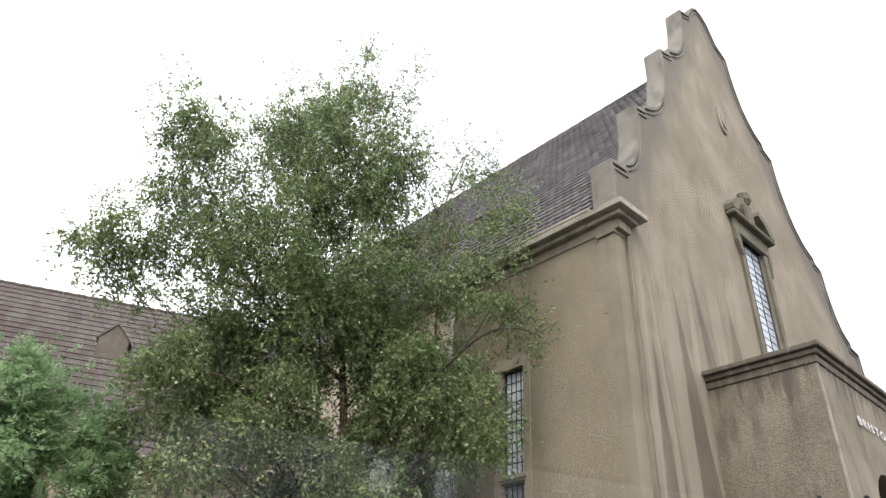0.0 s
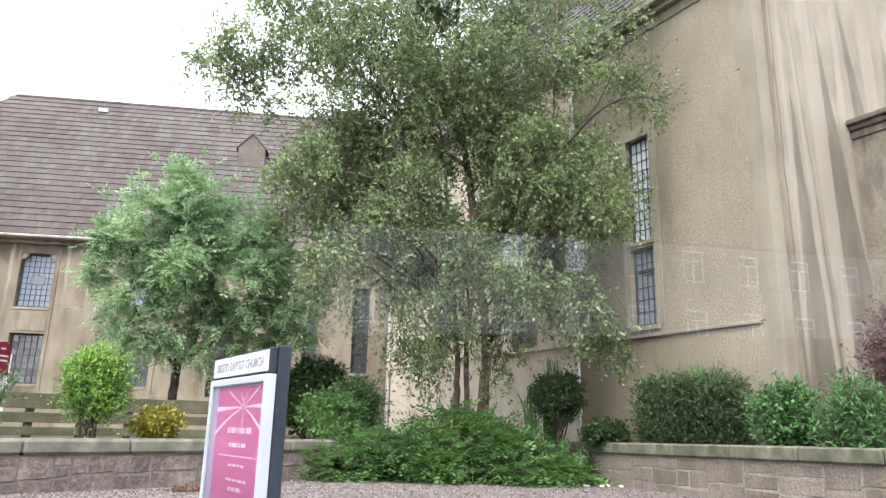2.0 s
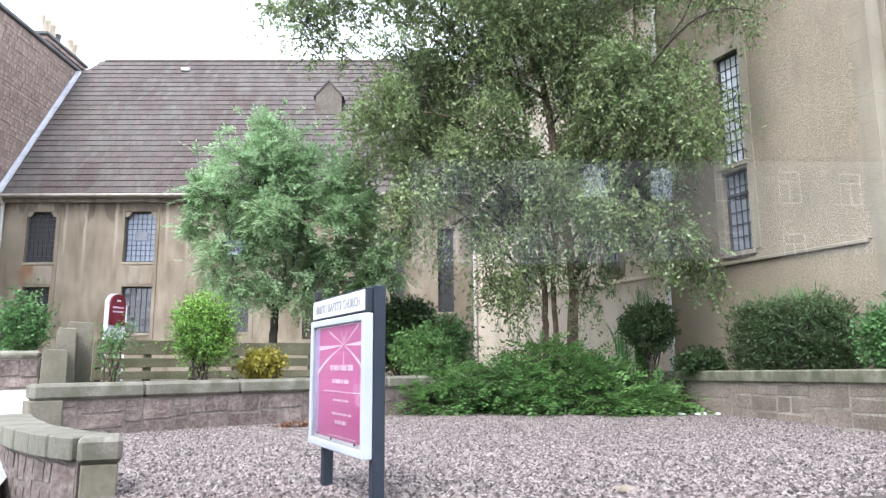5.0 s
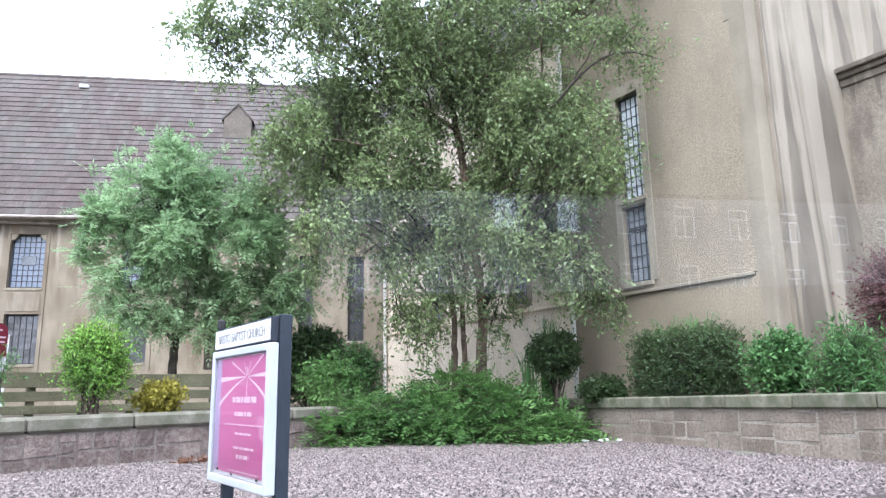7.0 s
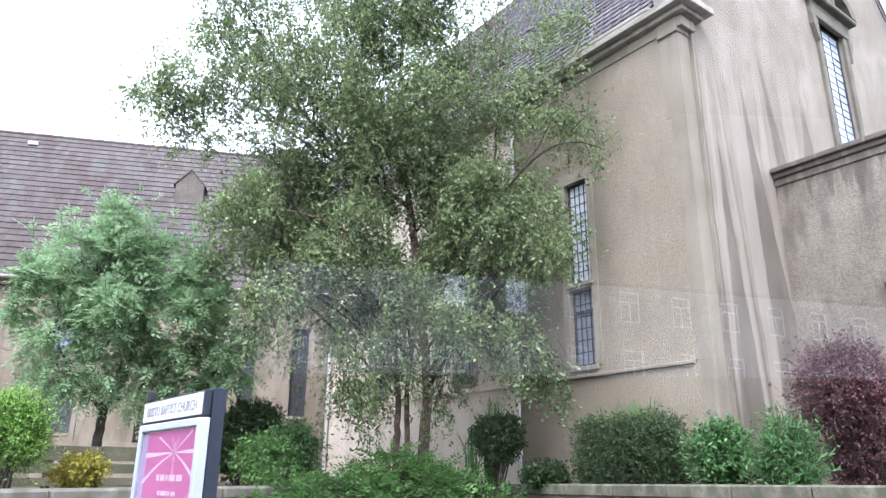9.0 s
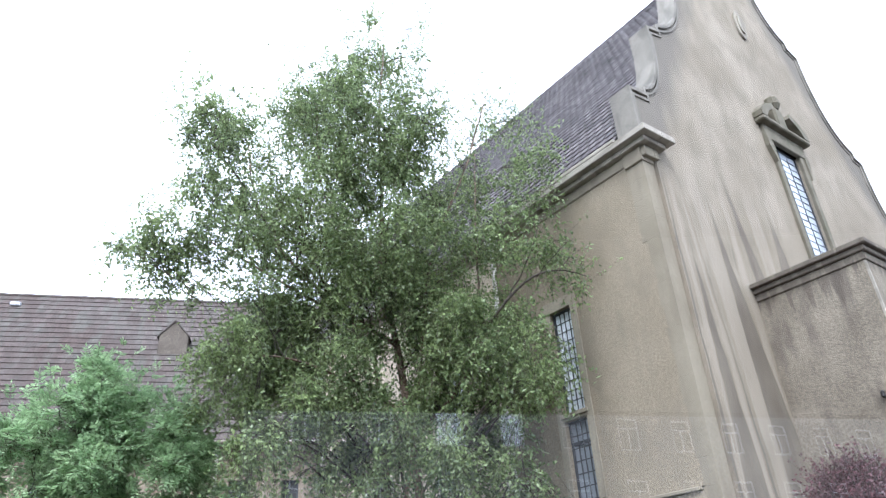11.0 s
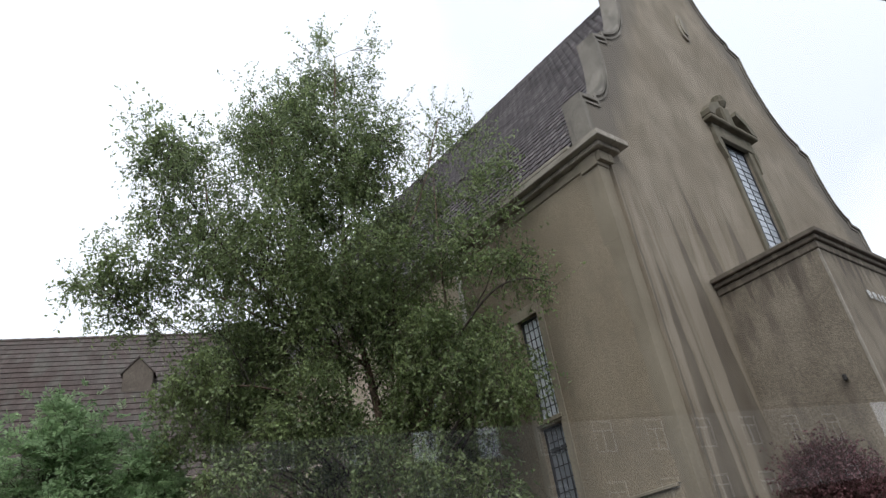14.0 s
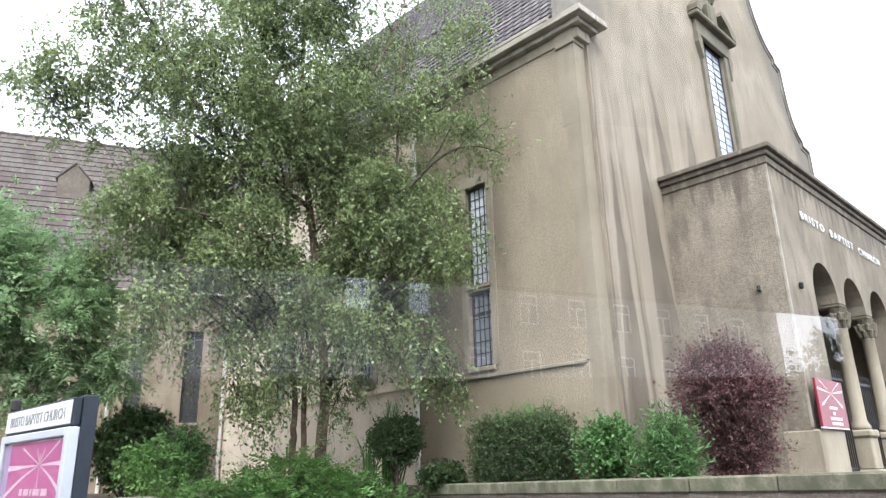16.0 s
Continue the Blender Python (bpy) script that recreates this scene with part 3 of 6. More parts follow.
        for sgn in (-1, 1):
            bm_prism(bm, [(sgn * w / 2, h), (sgn * (w / 2 - cut), h), (sgn * (w / 2 - cut * 0.55), h - cut * 0.7), (sgn * w / 2, h - cut * 0.9)], "y", 0.0, inset - 0.035)
        part("shaped_head", bm, M["dressed_stone"], win)
    # dark panel behind the panes, its colour standing in for an unlit room
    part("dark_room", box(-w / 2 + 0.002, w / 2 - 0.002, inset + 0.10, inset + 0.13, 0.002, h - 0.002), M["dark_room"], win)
    return win


def tiles(name, parent, material, origin, along, up_slope, length, slope_len, tw, th, thick=0.022, keep=None, gap=0.004):
    """Lapped roof tiles as one sheet of real pieces: each lies a little tilted on the course below."""
    o, a, u = Vector(origin), Vector(along).normalized(), Vector(up_slope).normalized()
    nrm = a.cross(u)
    if nrm.z < 0:
        nrm = -nrm
    rng = np.random.RandomState(7)
    A, Uv, Nv, O = np.array(a), np.array(u), np.array(nrm), np.array(o)
    out = []
    nr, nc = int(slope_len / th), int(length / tw)
    for r in range(nr):
        off = (r % 2) * 0.5 * tw
        for c in range(-1, nc + 1):
            s0, s1 = max(0, c * tw + off + gap), min(length, (c + 1) * tw + off - gap)
            if s1 - s0 < 0.02 or (keep and not keep((s0 + s1) / 2, (r + 0.5) * th)):
                continue
            j = rng.uniform(-0.006, 0.006, 4)
            lo, hi = r * th - 0.015 + j[0], (r + 1) * th + 0.02
            t0, t1 = thick + 0.006 + j[1] * 0.6, 0.004
            p = [O + A * s0 + Uv * lo + Nv * t0, O + A * s1 + Uv * lo + Nv * (t0 + j[2]), O + A * s1 + Uv * hi + Nv * t1, O + A * s0 + Uv * hi + Nv * t1]
            q = [O + A * s0 + Uv * lo, O + A * s1 + Uv * lo]
            out.append(p)
            out.append([q[0], q[1], p[1], p[0]])
    ob = new(name, quads(name, np.array(out).reshape(-1, 3), material))
    ob.parent = parent
    return tagged(ob, kind="stuff")


# ---- the church: long hall with a shaped gable and an arched porch ----
XN, YG, YE = 9.8, 6.08, 19.3       # side wall, gable wall, far end
XC, XR = 16.1, 22.4                # middle and far side
YP = 10.60                         # downpipe where the roughcast changes colour
ZG, ZL, ZE = 0.55, 2.60, 8.95      # ground, ledge, eaves
RZ = 18.7                          # ridge
church = thing("church", "harled buff church with steep tiled roof, shaped gable and porch", "church")
side_windows = [(8.80, 0.58, 2.76, 6.44), (12.36, 0.58, 2.76, 6.44), (15.93, 0.58, 2.76, 6.44)]
bm = bmesh.new()
holes = [(y - w / 2, y + w / 2, z0, z1) for y, w, z0, z1 in side_windows]
bm_wall(bm, "x", XN, XN + 0.45, YG + 0.31, YP, ZL, ZE, holes[:1])
part("side_wall", bm, M["harling"], church, "buff roughcast side wall")
bm = bmesh.new()
bm_wall(bm, "x", XN, XN + 0.45, YP, YE, ZL, ZE, holes[1:])
part("side_wall", bm, M["pale_harling"], church, "cleaner pale cream roughcast side wall past the downpipe")
for y0, y1, wall_mat, ledge_mat in ((YG + 0.31, YP, "harling", "quoin_stone"), (YP, YE, "pale_harling", "pale_harling")):
    part("plinth", box(XN - 0.02, XN + 0.45, y0, y1, 0.0, ZL - 0.07), M[wall_mat], church)
    part("ledge", box(XN - 0.075, XN + 0.3, max(y0, YG + 0.39), y1, ZL - 0.066, ZL - 0.004, 0.012), M[ledge_mat], church)
part("rear_wall", box(XN + 0.5, XR - 0.4, YE, YE + 0.4, 0.0, ZE), M["harling"], church)
part("side_wall", box(XR - 0.45, XR, YG + 0.42, YE, 0.0, ZE), M["harling"], church)
for y, w, z0, z1 in side_windows:
    m = Matrix.Translation((XN, y, z0)) @ pose(0, 0, 0, 0, 0, -90)
    lo = 4.22 - z0
    window(church, m, w, lo, 4, 6, M["pane"], surround=None, inset=0.12, transoms=(lo - 0.42,), label="tall leaded window with stone margin")
    up = Matrix.Translation((XN, y, 4.36)) @ pose(0, 0, 0, 0, 0, -90)
    window(church, up, w, z1 - 4.36, 4, 10, M["pane_pale"], inset=0.12, bar=0.014, label="tall leaded window with stone margin")
    part("stone_transom", box(XN - 0.02, XN + 0.26, y - w / 2 + 0.002, y + w / 2 - 0.002, 4.222, 4.358, 0.01), M["dressed_stone"], church)
    bm = bmesh.new()
    bm_box(bm, XN - 0.025, XN + 0.05, y - w / 2 - 0.16, y - w / 2 - 0.002, z0, z1)
    bm_box(bm, XN - 0.025, XN + 0.05, y + w / 2 + 0.002, y + w / 2 + 0.16, z0, z1)
    bm_box(bm, XN - 0.025, XN + 0.05, y - w / 2 - 0.16, y + w / 2 + 0.16, z1 + 0.002, z1 + 0.24)
    part("stone_margin", bm, M["dressed_stone"], church)
# eaves: moulded stone cornice with gutter
for name, mt, d, za, zb in (("frieze", "quoin_stone", 0.03, 8.58, 8.80), ("cornice_cove", "cornice_stone", 0.15, 8.80, 8.91), ("cornice_top", "pale_stone", 0.29, 8.91, 9.05)):
    bm = bmesh.new()
    bm_box(bm, XN - d, XN + 0.25, YG - (0.02 + d), YE, za + 0.001, zb, 0.012)
    bm_box(bm, XN + 0.25 + 0.001, XN + 0.36 + d, YG - (0.02 + d), YG + 0.5, za + 0.001, zb, 0.012)
    part(name, bm, M[mt], church)
part("gutter", box(XN - 0.285, XN - 0.12, YG + 0.44, YE, 9.051, 9.15, 0.02), M["pale_stone"], church)
# corner pilaster
for k in range(20):
    z0, z1 = k * 0.43, (k + 1) * 0.43 - 0.001
    part("quoin", box(XN - 0.012 + random.uniform(0, 0.0015), XN + 0.325, YG + 0.07 + random.uniform(0, 0.001), YG + (0.46 if z0 > 6.8 else 0.335 + 0.03 * (k % 2) + random.uniform(0, 0.012)), z0, min(z1, 8.575), 0.0015), M["quoin_stone"], church)


part("pilaster_cap", box(XN - 0.06, XN + 0.32, YG + 0.045, YG + 0.47, 8.50, 8.80, 0.012), M["quoin_stone"], church)


# gable outline, one side: (offset from the middle, height); curves sweep up to each step
def curve_up(a, b, n=10):
    """Quarter sweep that leaves a level and reaches b upright."""
    return [((1 - t) ** 2 * a[0] + 2 * (1 - t) * t * (a[0] + (b[0] - a[0]) * 0.85) + t * t * b[0],
             (1 - t) ** 2 * a[1] + 2 * (1 - t) * t * (a[1] + (b[1] - a[1]) * 0.15) + t * t * b[1]) for t in (k / n for k in range(n + 1))]


half = [(-6.3, 9.06), (-6.3, 10.2), (-5.80, 10.25)]
half += curve_up((-5.79, 10.42), (-5.02, 12.05)) + [(-5.01, 12.62), (-4.62, 12.72)]
half += curve_up((-4.61, 12.9), (-3.22, 15.35)) + [(-3.21, 16.02), (-2.72, 16.2)]
half += curve_up((-2.71, 16.42), (-1.40, 18.95)) + [(-1.39, 19.3), (-0.85, 19.55), (-0.45, 20.25), (-0.15, 20.5)]
outline = half + [(-x, z) for x, z in reversed(half)]
GT = 0.42
g0, g1 = XC - 0.62, XC + 0.62      # gable window
gz0, gz1 = 6.7, 11.2


def gable_slab(bm, pts, y0, y1, zlow, hole):
    """Upright slab under an outline with one opening, closed all round."""
    def top(x):
        best = zlow
        for (xa, za), (xb, zb) in zip(pts, pts[1:]):
            if min(xa, xb) <= x <= max(xa, xb) and abs(xb - xa) > 1e-6:
                best = max(best, za + (zb - za) * (x - xa) / (xb - xa))
        return best
    seen = {}

    def v(x, y, z):
        key = (round(x, 3), y, round(z, 3))
        if key not in seen:
            seen[key] = bm.verts.new((x, y, z))
        return seen[key]

    cuts = sorted({round(p[0], 3) for p in pts} | {hole[0], hole[1], round(XC - 5.97, 3)})
    cuts = [c for k, c in enumerate(cuts) if k == 0 or c - cuts[k - 1] > 0.004]
    for xa, xb in zip(cuts, cuts[1:]):
        ta, tb = top(xa + 0.002), top(xb - 0.002)
        inside = hole[0] <= xa + 0.001 and xb - 0.001 <= hole[1]
        for b0, t0, t1 in (((zlow, hole[2], hole[2]), (hole[3], ta, tb)) if inside else ((8.58 if xb < XC - 5.96 else zlow, ta, tb),)):
            for y in (y0, y1):
                bm.faces.new((v(xa, y, b0), v(xb, y, b0), v(xb, y, t1), v(xa, y, t0)))
            bm.faces.new((v(xa, y0, t0), v(xb, y0, t1), v(xb, y1, t1), v(xa, y1, t0)))
    for x in (hole[0], hole[1]):
        bm.faces.new((v(x, y0, hole[2]), v(x, y1, hole[2]), v(x, y1, hole[3]), v(x, y0, hole[3])))
    for x, k, zb in ((cuts[0], 1, 8.58), (cuts[-1], -1, zlow)):
        z = top(x + 0.002 * k)
        bm.faces.new((v(x, y0, zb), v(x, y1, zb), v(x, y1, z), v(x, y0, z)))
    x = round(XC - 5.97, 3)
    bm.faces.new((v(x, y0, zlow), v(x, y1, zlow), v(x, y1, 8.58), v(x, y0, 8.58)))


bm = bmesh.new()
gable_slab(bm, [(XC + x, z) for x, z in outline], YG, YG + GT, ZG - 0.5, (round(g0, 3), round(g1, 3), gz0, gz1))
part("gable_wall", bm, M["gable_render"], church, "weather-stained rendered shaped gable")
# moulded stone coping that follows the gable's outline
bm = bmesh.new()
pts = [Vector((XC + x, 0, z)) for x, z in outline]
pts = [p for k, p in enumerate(pts) if k == 0 or (p - pts[k - 1]).length > 0.03]
for off, wide, th in ((0.0, 0.06, 0.075), (-0.11, 0.03, 0.06)):
    prev = None
    for k, p in enumerate(pts):
        d0 = (p - pts[k - 1]).normalized() if k else (pts[1] - p).normalized()
        d1 = (pts[k + 1] - p).normalized() if k < len(pts) - 1 else d0
        n0, n1 = Vector((-d0.z, 0, d0.x)), Vector((-d1.z, 0, d1.x))
        nn = (n0 + n1).normalized()
        nn = nn / max(0.6, nn.dot(n0))
        ring = [bm.verts.new((q.x, y, q.z)) for q, y in ((p + nn * off, YG - wide), (p + nn * (off + th), YG - wide), (p + nn * (off + th), YG + GT + 0.03), (p + nn * off, YG + GT + 0.03))]
        if prev:
            for i in range(4):
                bm.faces.new((prev[i], prev[(i + 1) % 4], ring[(i + 1) % 4], ring[i]))
        prev = ring
part("gable_coping", bm, M["coping_grey"], church, "grey scrolled stone gable coping")
# gable window with broken pediment
gw = window(church, Matrix.Translation((XC, YG, gz0)), g1 - g0, gz1 - gz0, 3, 22, M["pane_gable"], inset=0.10, bar=0.011, label="tall leaded gable window under a stone pediment")
bm = bmesh.new()
for sx in (-1, 1):
    bm_box(bm, *sorted((XC + sx * 0.62, XC + sx * 0.80)), YG - 0.07, YG + 0.02, gz0, gz1, 0.01)
    bm_prism(bm, [(XC + sx * 0.803, 10.5), (XC + sx * 0.97, 10.95), (XC + sx * 0.97, gz1 - 0.004), (XC + sx * 0.803, gz1 - 0.004)], "y", YG - 0.115, YG + 0.01)
bm_box(bm, XC - 0.95, XC + 0.95, YG - 0.10, YG + 0.02, gz1 + 0.002, gz1 + 0.42, 0.015)
bm_box(bm, XC - 1.12, XC + 1.12, YG - 0.26, YG + 0.02, gz1 + 0.424, gz1 + 0.56, 0.03)
for sx in (-1, 1):
    bm_prism(bm, [(XC + sx * 1.12, gz1 + 0.565), (XC + sx * 1.12, gz1 + 0.72), (XC + sx * 0.85, gz1 + 1.0), (XC + sx * 0.42, gz1 + 1.2), (XC + sx * 0.36, gz1 + 1.05), (XC + sx * 0.72, gz1 + 0.82), (XC + sx * 0.9, gz1 + 0.565)], "y", YG - 0.26, YG + 0.02)
bm_box(bm, XC - 0.22, XC + 0.22, YG - 0.2, YG + 0.02, gz1 + 0.565, gz1 + 1.25, 0.05)
bm_lathe(bm, (XC, YG - 0.1), [(0.12, gz1 + 1.25), (0.2, gz1 + 1.38), (0.17, gz1 + 1.6), (0.05, gz1 + 1.7)], 10)
part("pediment", bm, M["post_stone"], church, "broken scrolled stone pediment")
bm = bmesh.new()
bm_prism(bm, [(XC + 0.26 * math.cos(a) * (1 if abs(math.sin(a)) < 0.9 else 0.8), 15.65 + 0.55 * math.sin(a)) for a in (2 * math.pi * k / 16 for k in range(16))], "y", YG - 0.06, YG + 0.01)
bm_prism(bm, [(XC + 0.16 * math.cos(a), 15.65 + 0.36 * math.sin(a)) for a in (2 * math.pi * k / 16 for k in range(16))], "y", YG - 0.10, YG - 0.055)
part("plaque", bm, M["cornice_stone"], church, "oval carved stone plaque")
# roof
roof = part("roof", bmesh.new(), M["nave_tile"], church, "steep dark brown tiled roof")
EX, EZ = XN - 0.12, 9.10
bm = bmesh.new()
for sx in (-1, 1):
    ex = XC + sx * (XC - EX)
    v = [bm.verts.new(p) for p in ((ex, YG + GT, EZ), (ex, YE + 8, EZ), (XC, YE + 8, RZ - 0.03), (XC, YG + GT, RZ - 0.03))]
    bm.faces.new(v)
bmesh.ops.solidify(bm, geom=bm.faces[:], thickness=0.05)
part("roof_deck", bm, M["dark_room"], roof)
sl = Vector((XC - EX, 0, RZ - EZ))
tiles("roof_tile", roof, M["nave_tile"], (EX - 0.05, YG + GT + 0.03, EZ + 0.035), (0, 1, 0), sl, YE + 8 - YG - GT, sl.length, 0.24, 0.30, 0.022, gap=0.022)
bm = bmesh.new()
for k in range(40):
    bm_cone(bm, (XC, YG + GT + k * 0.5, RZ - 0.02), (XC, YG + GT + k * 0.5 + 0.49, RZ), 0.12, 0.125, 8)
part("ridge_tile", bm, M["nave_tile"], roof, kind="stuff")
# downpipes on the side wall
for y, ztop in ((10.47, 8.6),):
    bm = bmesh.new()
    bm_cone(bm, (XN - 0.16, y, 0.55), (XN - 0.16, y, ztop), 0.055, 0.055, 10)
    for z in np.arange(1.2, ztop, 1.7):
        bm_cone(bm, (XN - 0.16, y, z), (XN - 0.16, y, z + 0.12), 0.075, 0.075, 10)
    bm_box(bm, XN - 0.28, XN - 0.06, y - 0.14, y + 0.14, ztop, ztop + 0.25, 0.02)
    part("downpipe", bm, M["pipe_paint"], church, "cream painted rainwater pipe")

# porch
PX, PY, PZ = 12.37, 4.03, 6.42
PR = 2 * XC - PX
AR, AS = 0.66, 3.90
arches = [XC - 1.74, XC, XC + 1.74]
bm = bmesh.new()
xs = {PX, PR}
for c in arches:
    xs |= {c + AR * math.cos(math.pi * k / 12) for k in range(13)}
xs = sorted(xs)
for xa, xb in zip(xs, xs[1:]):
    mid = (xa + xb) / 2
    c = next((c for c in arches if abs(mid - c) < AR), None)
    if c is not None:
        za, zb = (AS + math.sqrt(max(0, AR * AR - (x - c) ** 2)) for x in (xa, xb))
    elif mid < arches[0] - AR or mid > arches[2] + AR:
        za = zb = 0.0
    else:
        za = zb = AS - 0.02
    v = [bm.verts.new((x, y, z)) for y in (PY, PY + 0.42) for x, z in ((xa, za), (xb, zb), (xb, PZ - 0.35), (xa, PZ - 0.35))]
    bm.faces.new(v[:4])
    bm.faces.new(v[7:3:-1])
    bm.faces.new((v[0], v[4], v[5], v[1]))
    bm.faces.new((v[2], v[3], v[7], v[6]))
    if c is None:
        bm.faces.new((v[0], v[3], v[7], v[4]))
        bm.faces.new((v[1], v[5], v[6], v[2]))
part("porch_front", bm, M["porch_render"], church, "sooty rendered porch front with three round arches")
part("porch_side", box(PX, PX + 0.4, PY + 0.421, YG, 0.0, PZ - 0.35), M["porch_render"], church)
part("porch_side", box(PR - 0.4, PR, PY + 0.421, YG, 0.0, PZ - 0.35), M["porch_render"], church)
bm = bmesh.new()
for d, za, zb in ((0.03, PZ - 0.348, PZ - 0.20), (0.08, PZ - 0.198, PZ - 0.10), (0.15, PZ - 0.098, PZ)):
    bm_box(bm, PX - d, PR + d, PY - d, YG - 0.002, za, zb, 0.015)
part("porch_cornice", bm, M["porch_render"], church, "dark weathered porch cornice")
part("porch_ceiling", box(PX + 0.4, PR - 0.4, PY + 0.42, YG - 0.01, 5.2, 5.3), M["hall_render"], church)
part("porch_floor", box(PX - 0.2, PR + 0.2, PY - 0.5, YG, 0.2, 0.62), M["dressed_stone"], church)
# pale strip in place of the highlight along the porch corner
part("corner_bead", box(PX - 0.014, PX + 0.03, PY - 0.014, PY + 0.03, 1.44, PZ - 0.36, 0.006), M["pale_stone"], church)
part("pier_base", box(PX - 0.015, 13.50, PY - 0.11, PY + 0.5, 0.3, 1.40, 0.03), M["dressed_stone"], church, "pale stone pier base")
CY = PY + 0.12
for cx in (arches[0] + 0.87, arches[1] + 0.87):
    bm = bmesh.new()
    bm_lathe(bm, (cx, CY), [(0.17, 1.46), (0.18, 1.52), (0.15, 1.58), (0.13, 1.62), (0.118, 3.36), (0.135, 3.39)], 18)
    part("column", bm, M["dressed_stone"], church, "round pale stone column", smooth=True)
    bm = bmesh.new()
    bm_lathe(bm, (cx, CY), [(0.135, 3.39), (0.14, 3.46), (0.17, 3.66), (0.15, 3.70), (0.19, 3.80)], 12)
    for r_, z_, n_ in ((0.135, 3.42, 8), (0.150, 3.56, 8)):
        for k in range(n_):
            a = 2 * math.pi * (k + 0.5 * (z_ > 3.5)) / n_
            ca, sa = math.cos(a), math.sin(a)
            bm_cone(bm, (cx + r_ * ca, CY + r_ * sa, z_), (cx + (r_ + 0.045) * ca, CY + (r_ + 0.045) * sa, z_ + 0.13), 0.045, 0.035, 6)
            bm_cone(bm, (cx + (r_ + 0.045) * ca, CY + (r_ + 0.045) * sa, z_ + 0.13), (cx + (r_ + 0.075) * ca, CY + (r_ + 0.075) * sa, z_ + 0.10), 0.035, 0.012, 6)
    bm_box(bm, cx - 0.2, cx + 0.2, CY - 0.12, CY + 0.3, 3.80, AS - 0.022, 0.02)
    part("capital", bm, M["post_stone"], church, "carved leafy capital")
    bm = bmesh.new()
    bm_box(bm, cx - 0.29, cx + 0.29, CY - 0.25, CY + 0.29, 0.55, 0.75, 0.02)
    bm_box(bm, cx - 0.22, cx + 0.22, CY - 0.19, CY + 0.22, 0.751, 1.32, 0.02)
    bm_box(bm, cx - 0.26, cx + 0.26, CY - 0.23, CY + 0.26, 1.321, 1.458, 0.03)
    part("pedestal", bm, M["dressed_stone"], church)
for c in arches:
    g = new("porch_gate")
    g.parent = church
    bm = bmesh.new()
    for z in (0.75, 2.35):
        bm_box(bm, c - 0.62, c + 0.62, PY + 0.19, PY + 0.22, z, z + 0.05)
    part("rail", bm, M["iron"], g)
    bar_me = mesh_from("bar", box(-0.011, 0.011, -0.011, 0.011, 0.66, 2.55), M["iron"])
    for k in range(11):
        shared("bar", bar_me, g, pose(c - 0.58 + 0.116 * k, PY + 0.205, 0))
part("entrance_doors", box(XC - 0.9, XC + 0.9, YG - 0.05, YG - 0.003, 0.62, 3.0, 0.01), M["bark_dark"], church)
part("wall_lamp", box(12.89, 12.95, PY - 0.08, PY - 0.002, 3.80, 3.92, 0.02), M["iron"], church)
part("wall_lamp", box(PX - 0.08, PX - 0.002, 4.47, 4.53, 3.76, 3.88, 0.02), M["iron"], church)


def lettering(name, body, material, parent, m, size, deep=0.01, width=None, align="LEFT", spacing=1.0):
    cu = bpy.data.curves.new(name, "FONT")
    cu.body, cu.size, cu.extrude, cu.align_x = body, size, deep, align
    cu.space_character = spacing
    ob = new(name, cu)
    bpy.context.view_layer.update()
    me = bpy.data.meshes.new_from_object(ob.evaluated_get(bpy.context.evaluated_depsgraph_get()))
    bpy.data.objects.remove(ob)
    co = np.empty(len(me.vertices) * 3, dtype=np.float32)
    me.vertices.foreach_get("co", co)
    if width:
        c = co.reshape(-1, 3)
        c[:, 0] *= width / (c[:, 0].max() - c[:, 0].min())
        me.vertices.foreach_set("co", c.ravel())
    me.materials.append(material)
    out = new(name, me)
    out.parent = parent
    out.matrix_basis = m
    return out


lettering("wall_letters", "BRISTO  BAPTIST  CHURCH", M["white_paint"], church, Matrix.Translation((13.62, PY - 0.03, 5.30)) @ pose(0, 0, 0, 90), 0.23, 0.006, 5.0, spacing=1.35)

# ---- the church hall: long two-storey range under a big tiled roof ----
TURN = -23.75
HM = pose(0, 0, 0, 0, 0, TURN)     # local x along the hall, y away from the street
HW, HL, HR = 21.2, -13.3, 1.25
HE = 5.95
hall = thing("church_hall", "buff rendered two-storey hall with big brown tiled roof", "hall", HM)
hall_windows = [(-12.03, 0.90, 3.98, 5.56, 1), (-9.0, 0.95, 3.98, 5.56, 1), (-12.02, 0.82, 1.82, 3.23, 0), (-8.98, 0.92, 1.82, 3.23, 0),
                (-6.0, 0.86, 3.99, 5.53, 1), (-6.0, 0.86, 1.83, 3.23, 0), (-1.08, 0.42, 2.5, 5.0, 2), (0.42, 0.48, 2.4, 5.0, 2)]
bm = bmesh.new()
bm_wall(bm, "y", HW, HW + 0.45, HL, HR, 0.0, HE, [(x - w / 2, x + w / 2, a, b) for x, w, a, b, k in hall_windows] + [(-3.95, -2.95, 0.9, 3.0)])
part("wall", bm, M["hall_render"], hall, "stained buff rendered wall")
for x, w, a, b, k in hall_windows:
    window(hall, Matrix.Translation((x, HW, a)), w, b - a, 3 if w < 0.6 else 6 if k == 1 else 5, 9 if k == 1 else 7 if k == 0 else 9, M["pane_mid"] if k == 1 and x > -11 else M["pane_dark"] if x < -11 else M["pane_grey"], inset=0.14, sill_out=0.0 if k == 0 else 0.03,
           cut=0.2 if k == 1 else 0, label="leaded window with cut upper corners" if k == 1 else "dark leaded window")
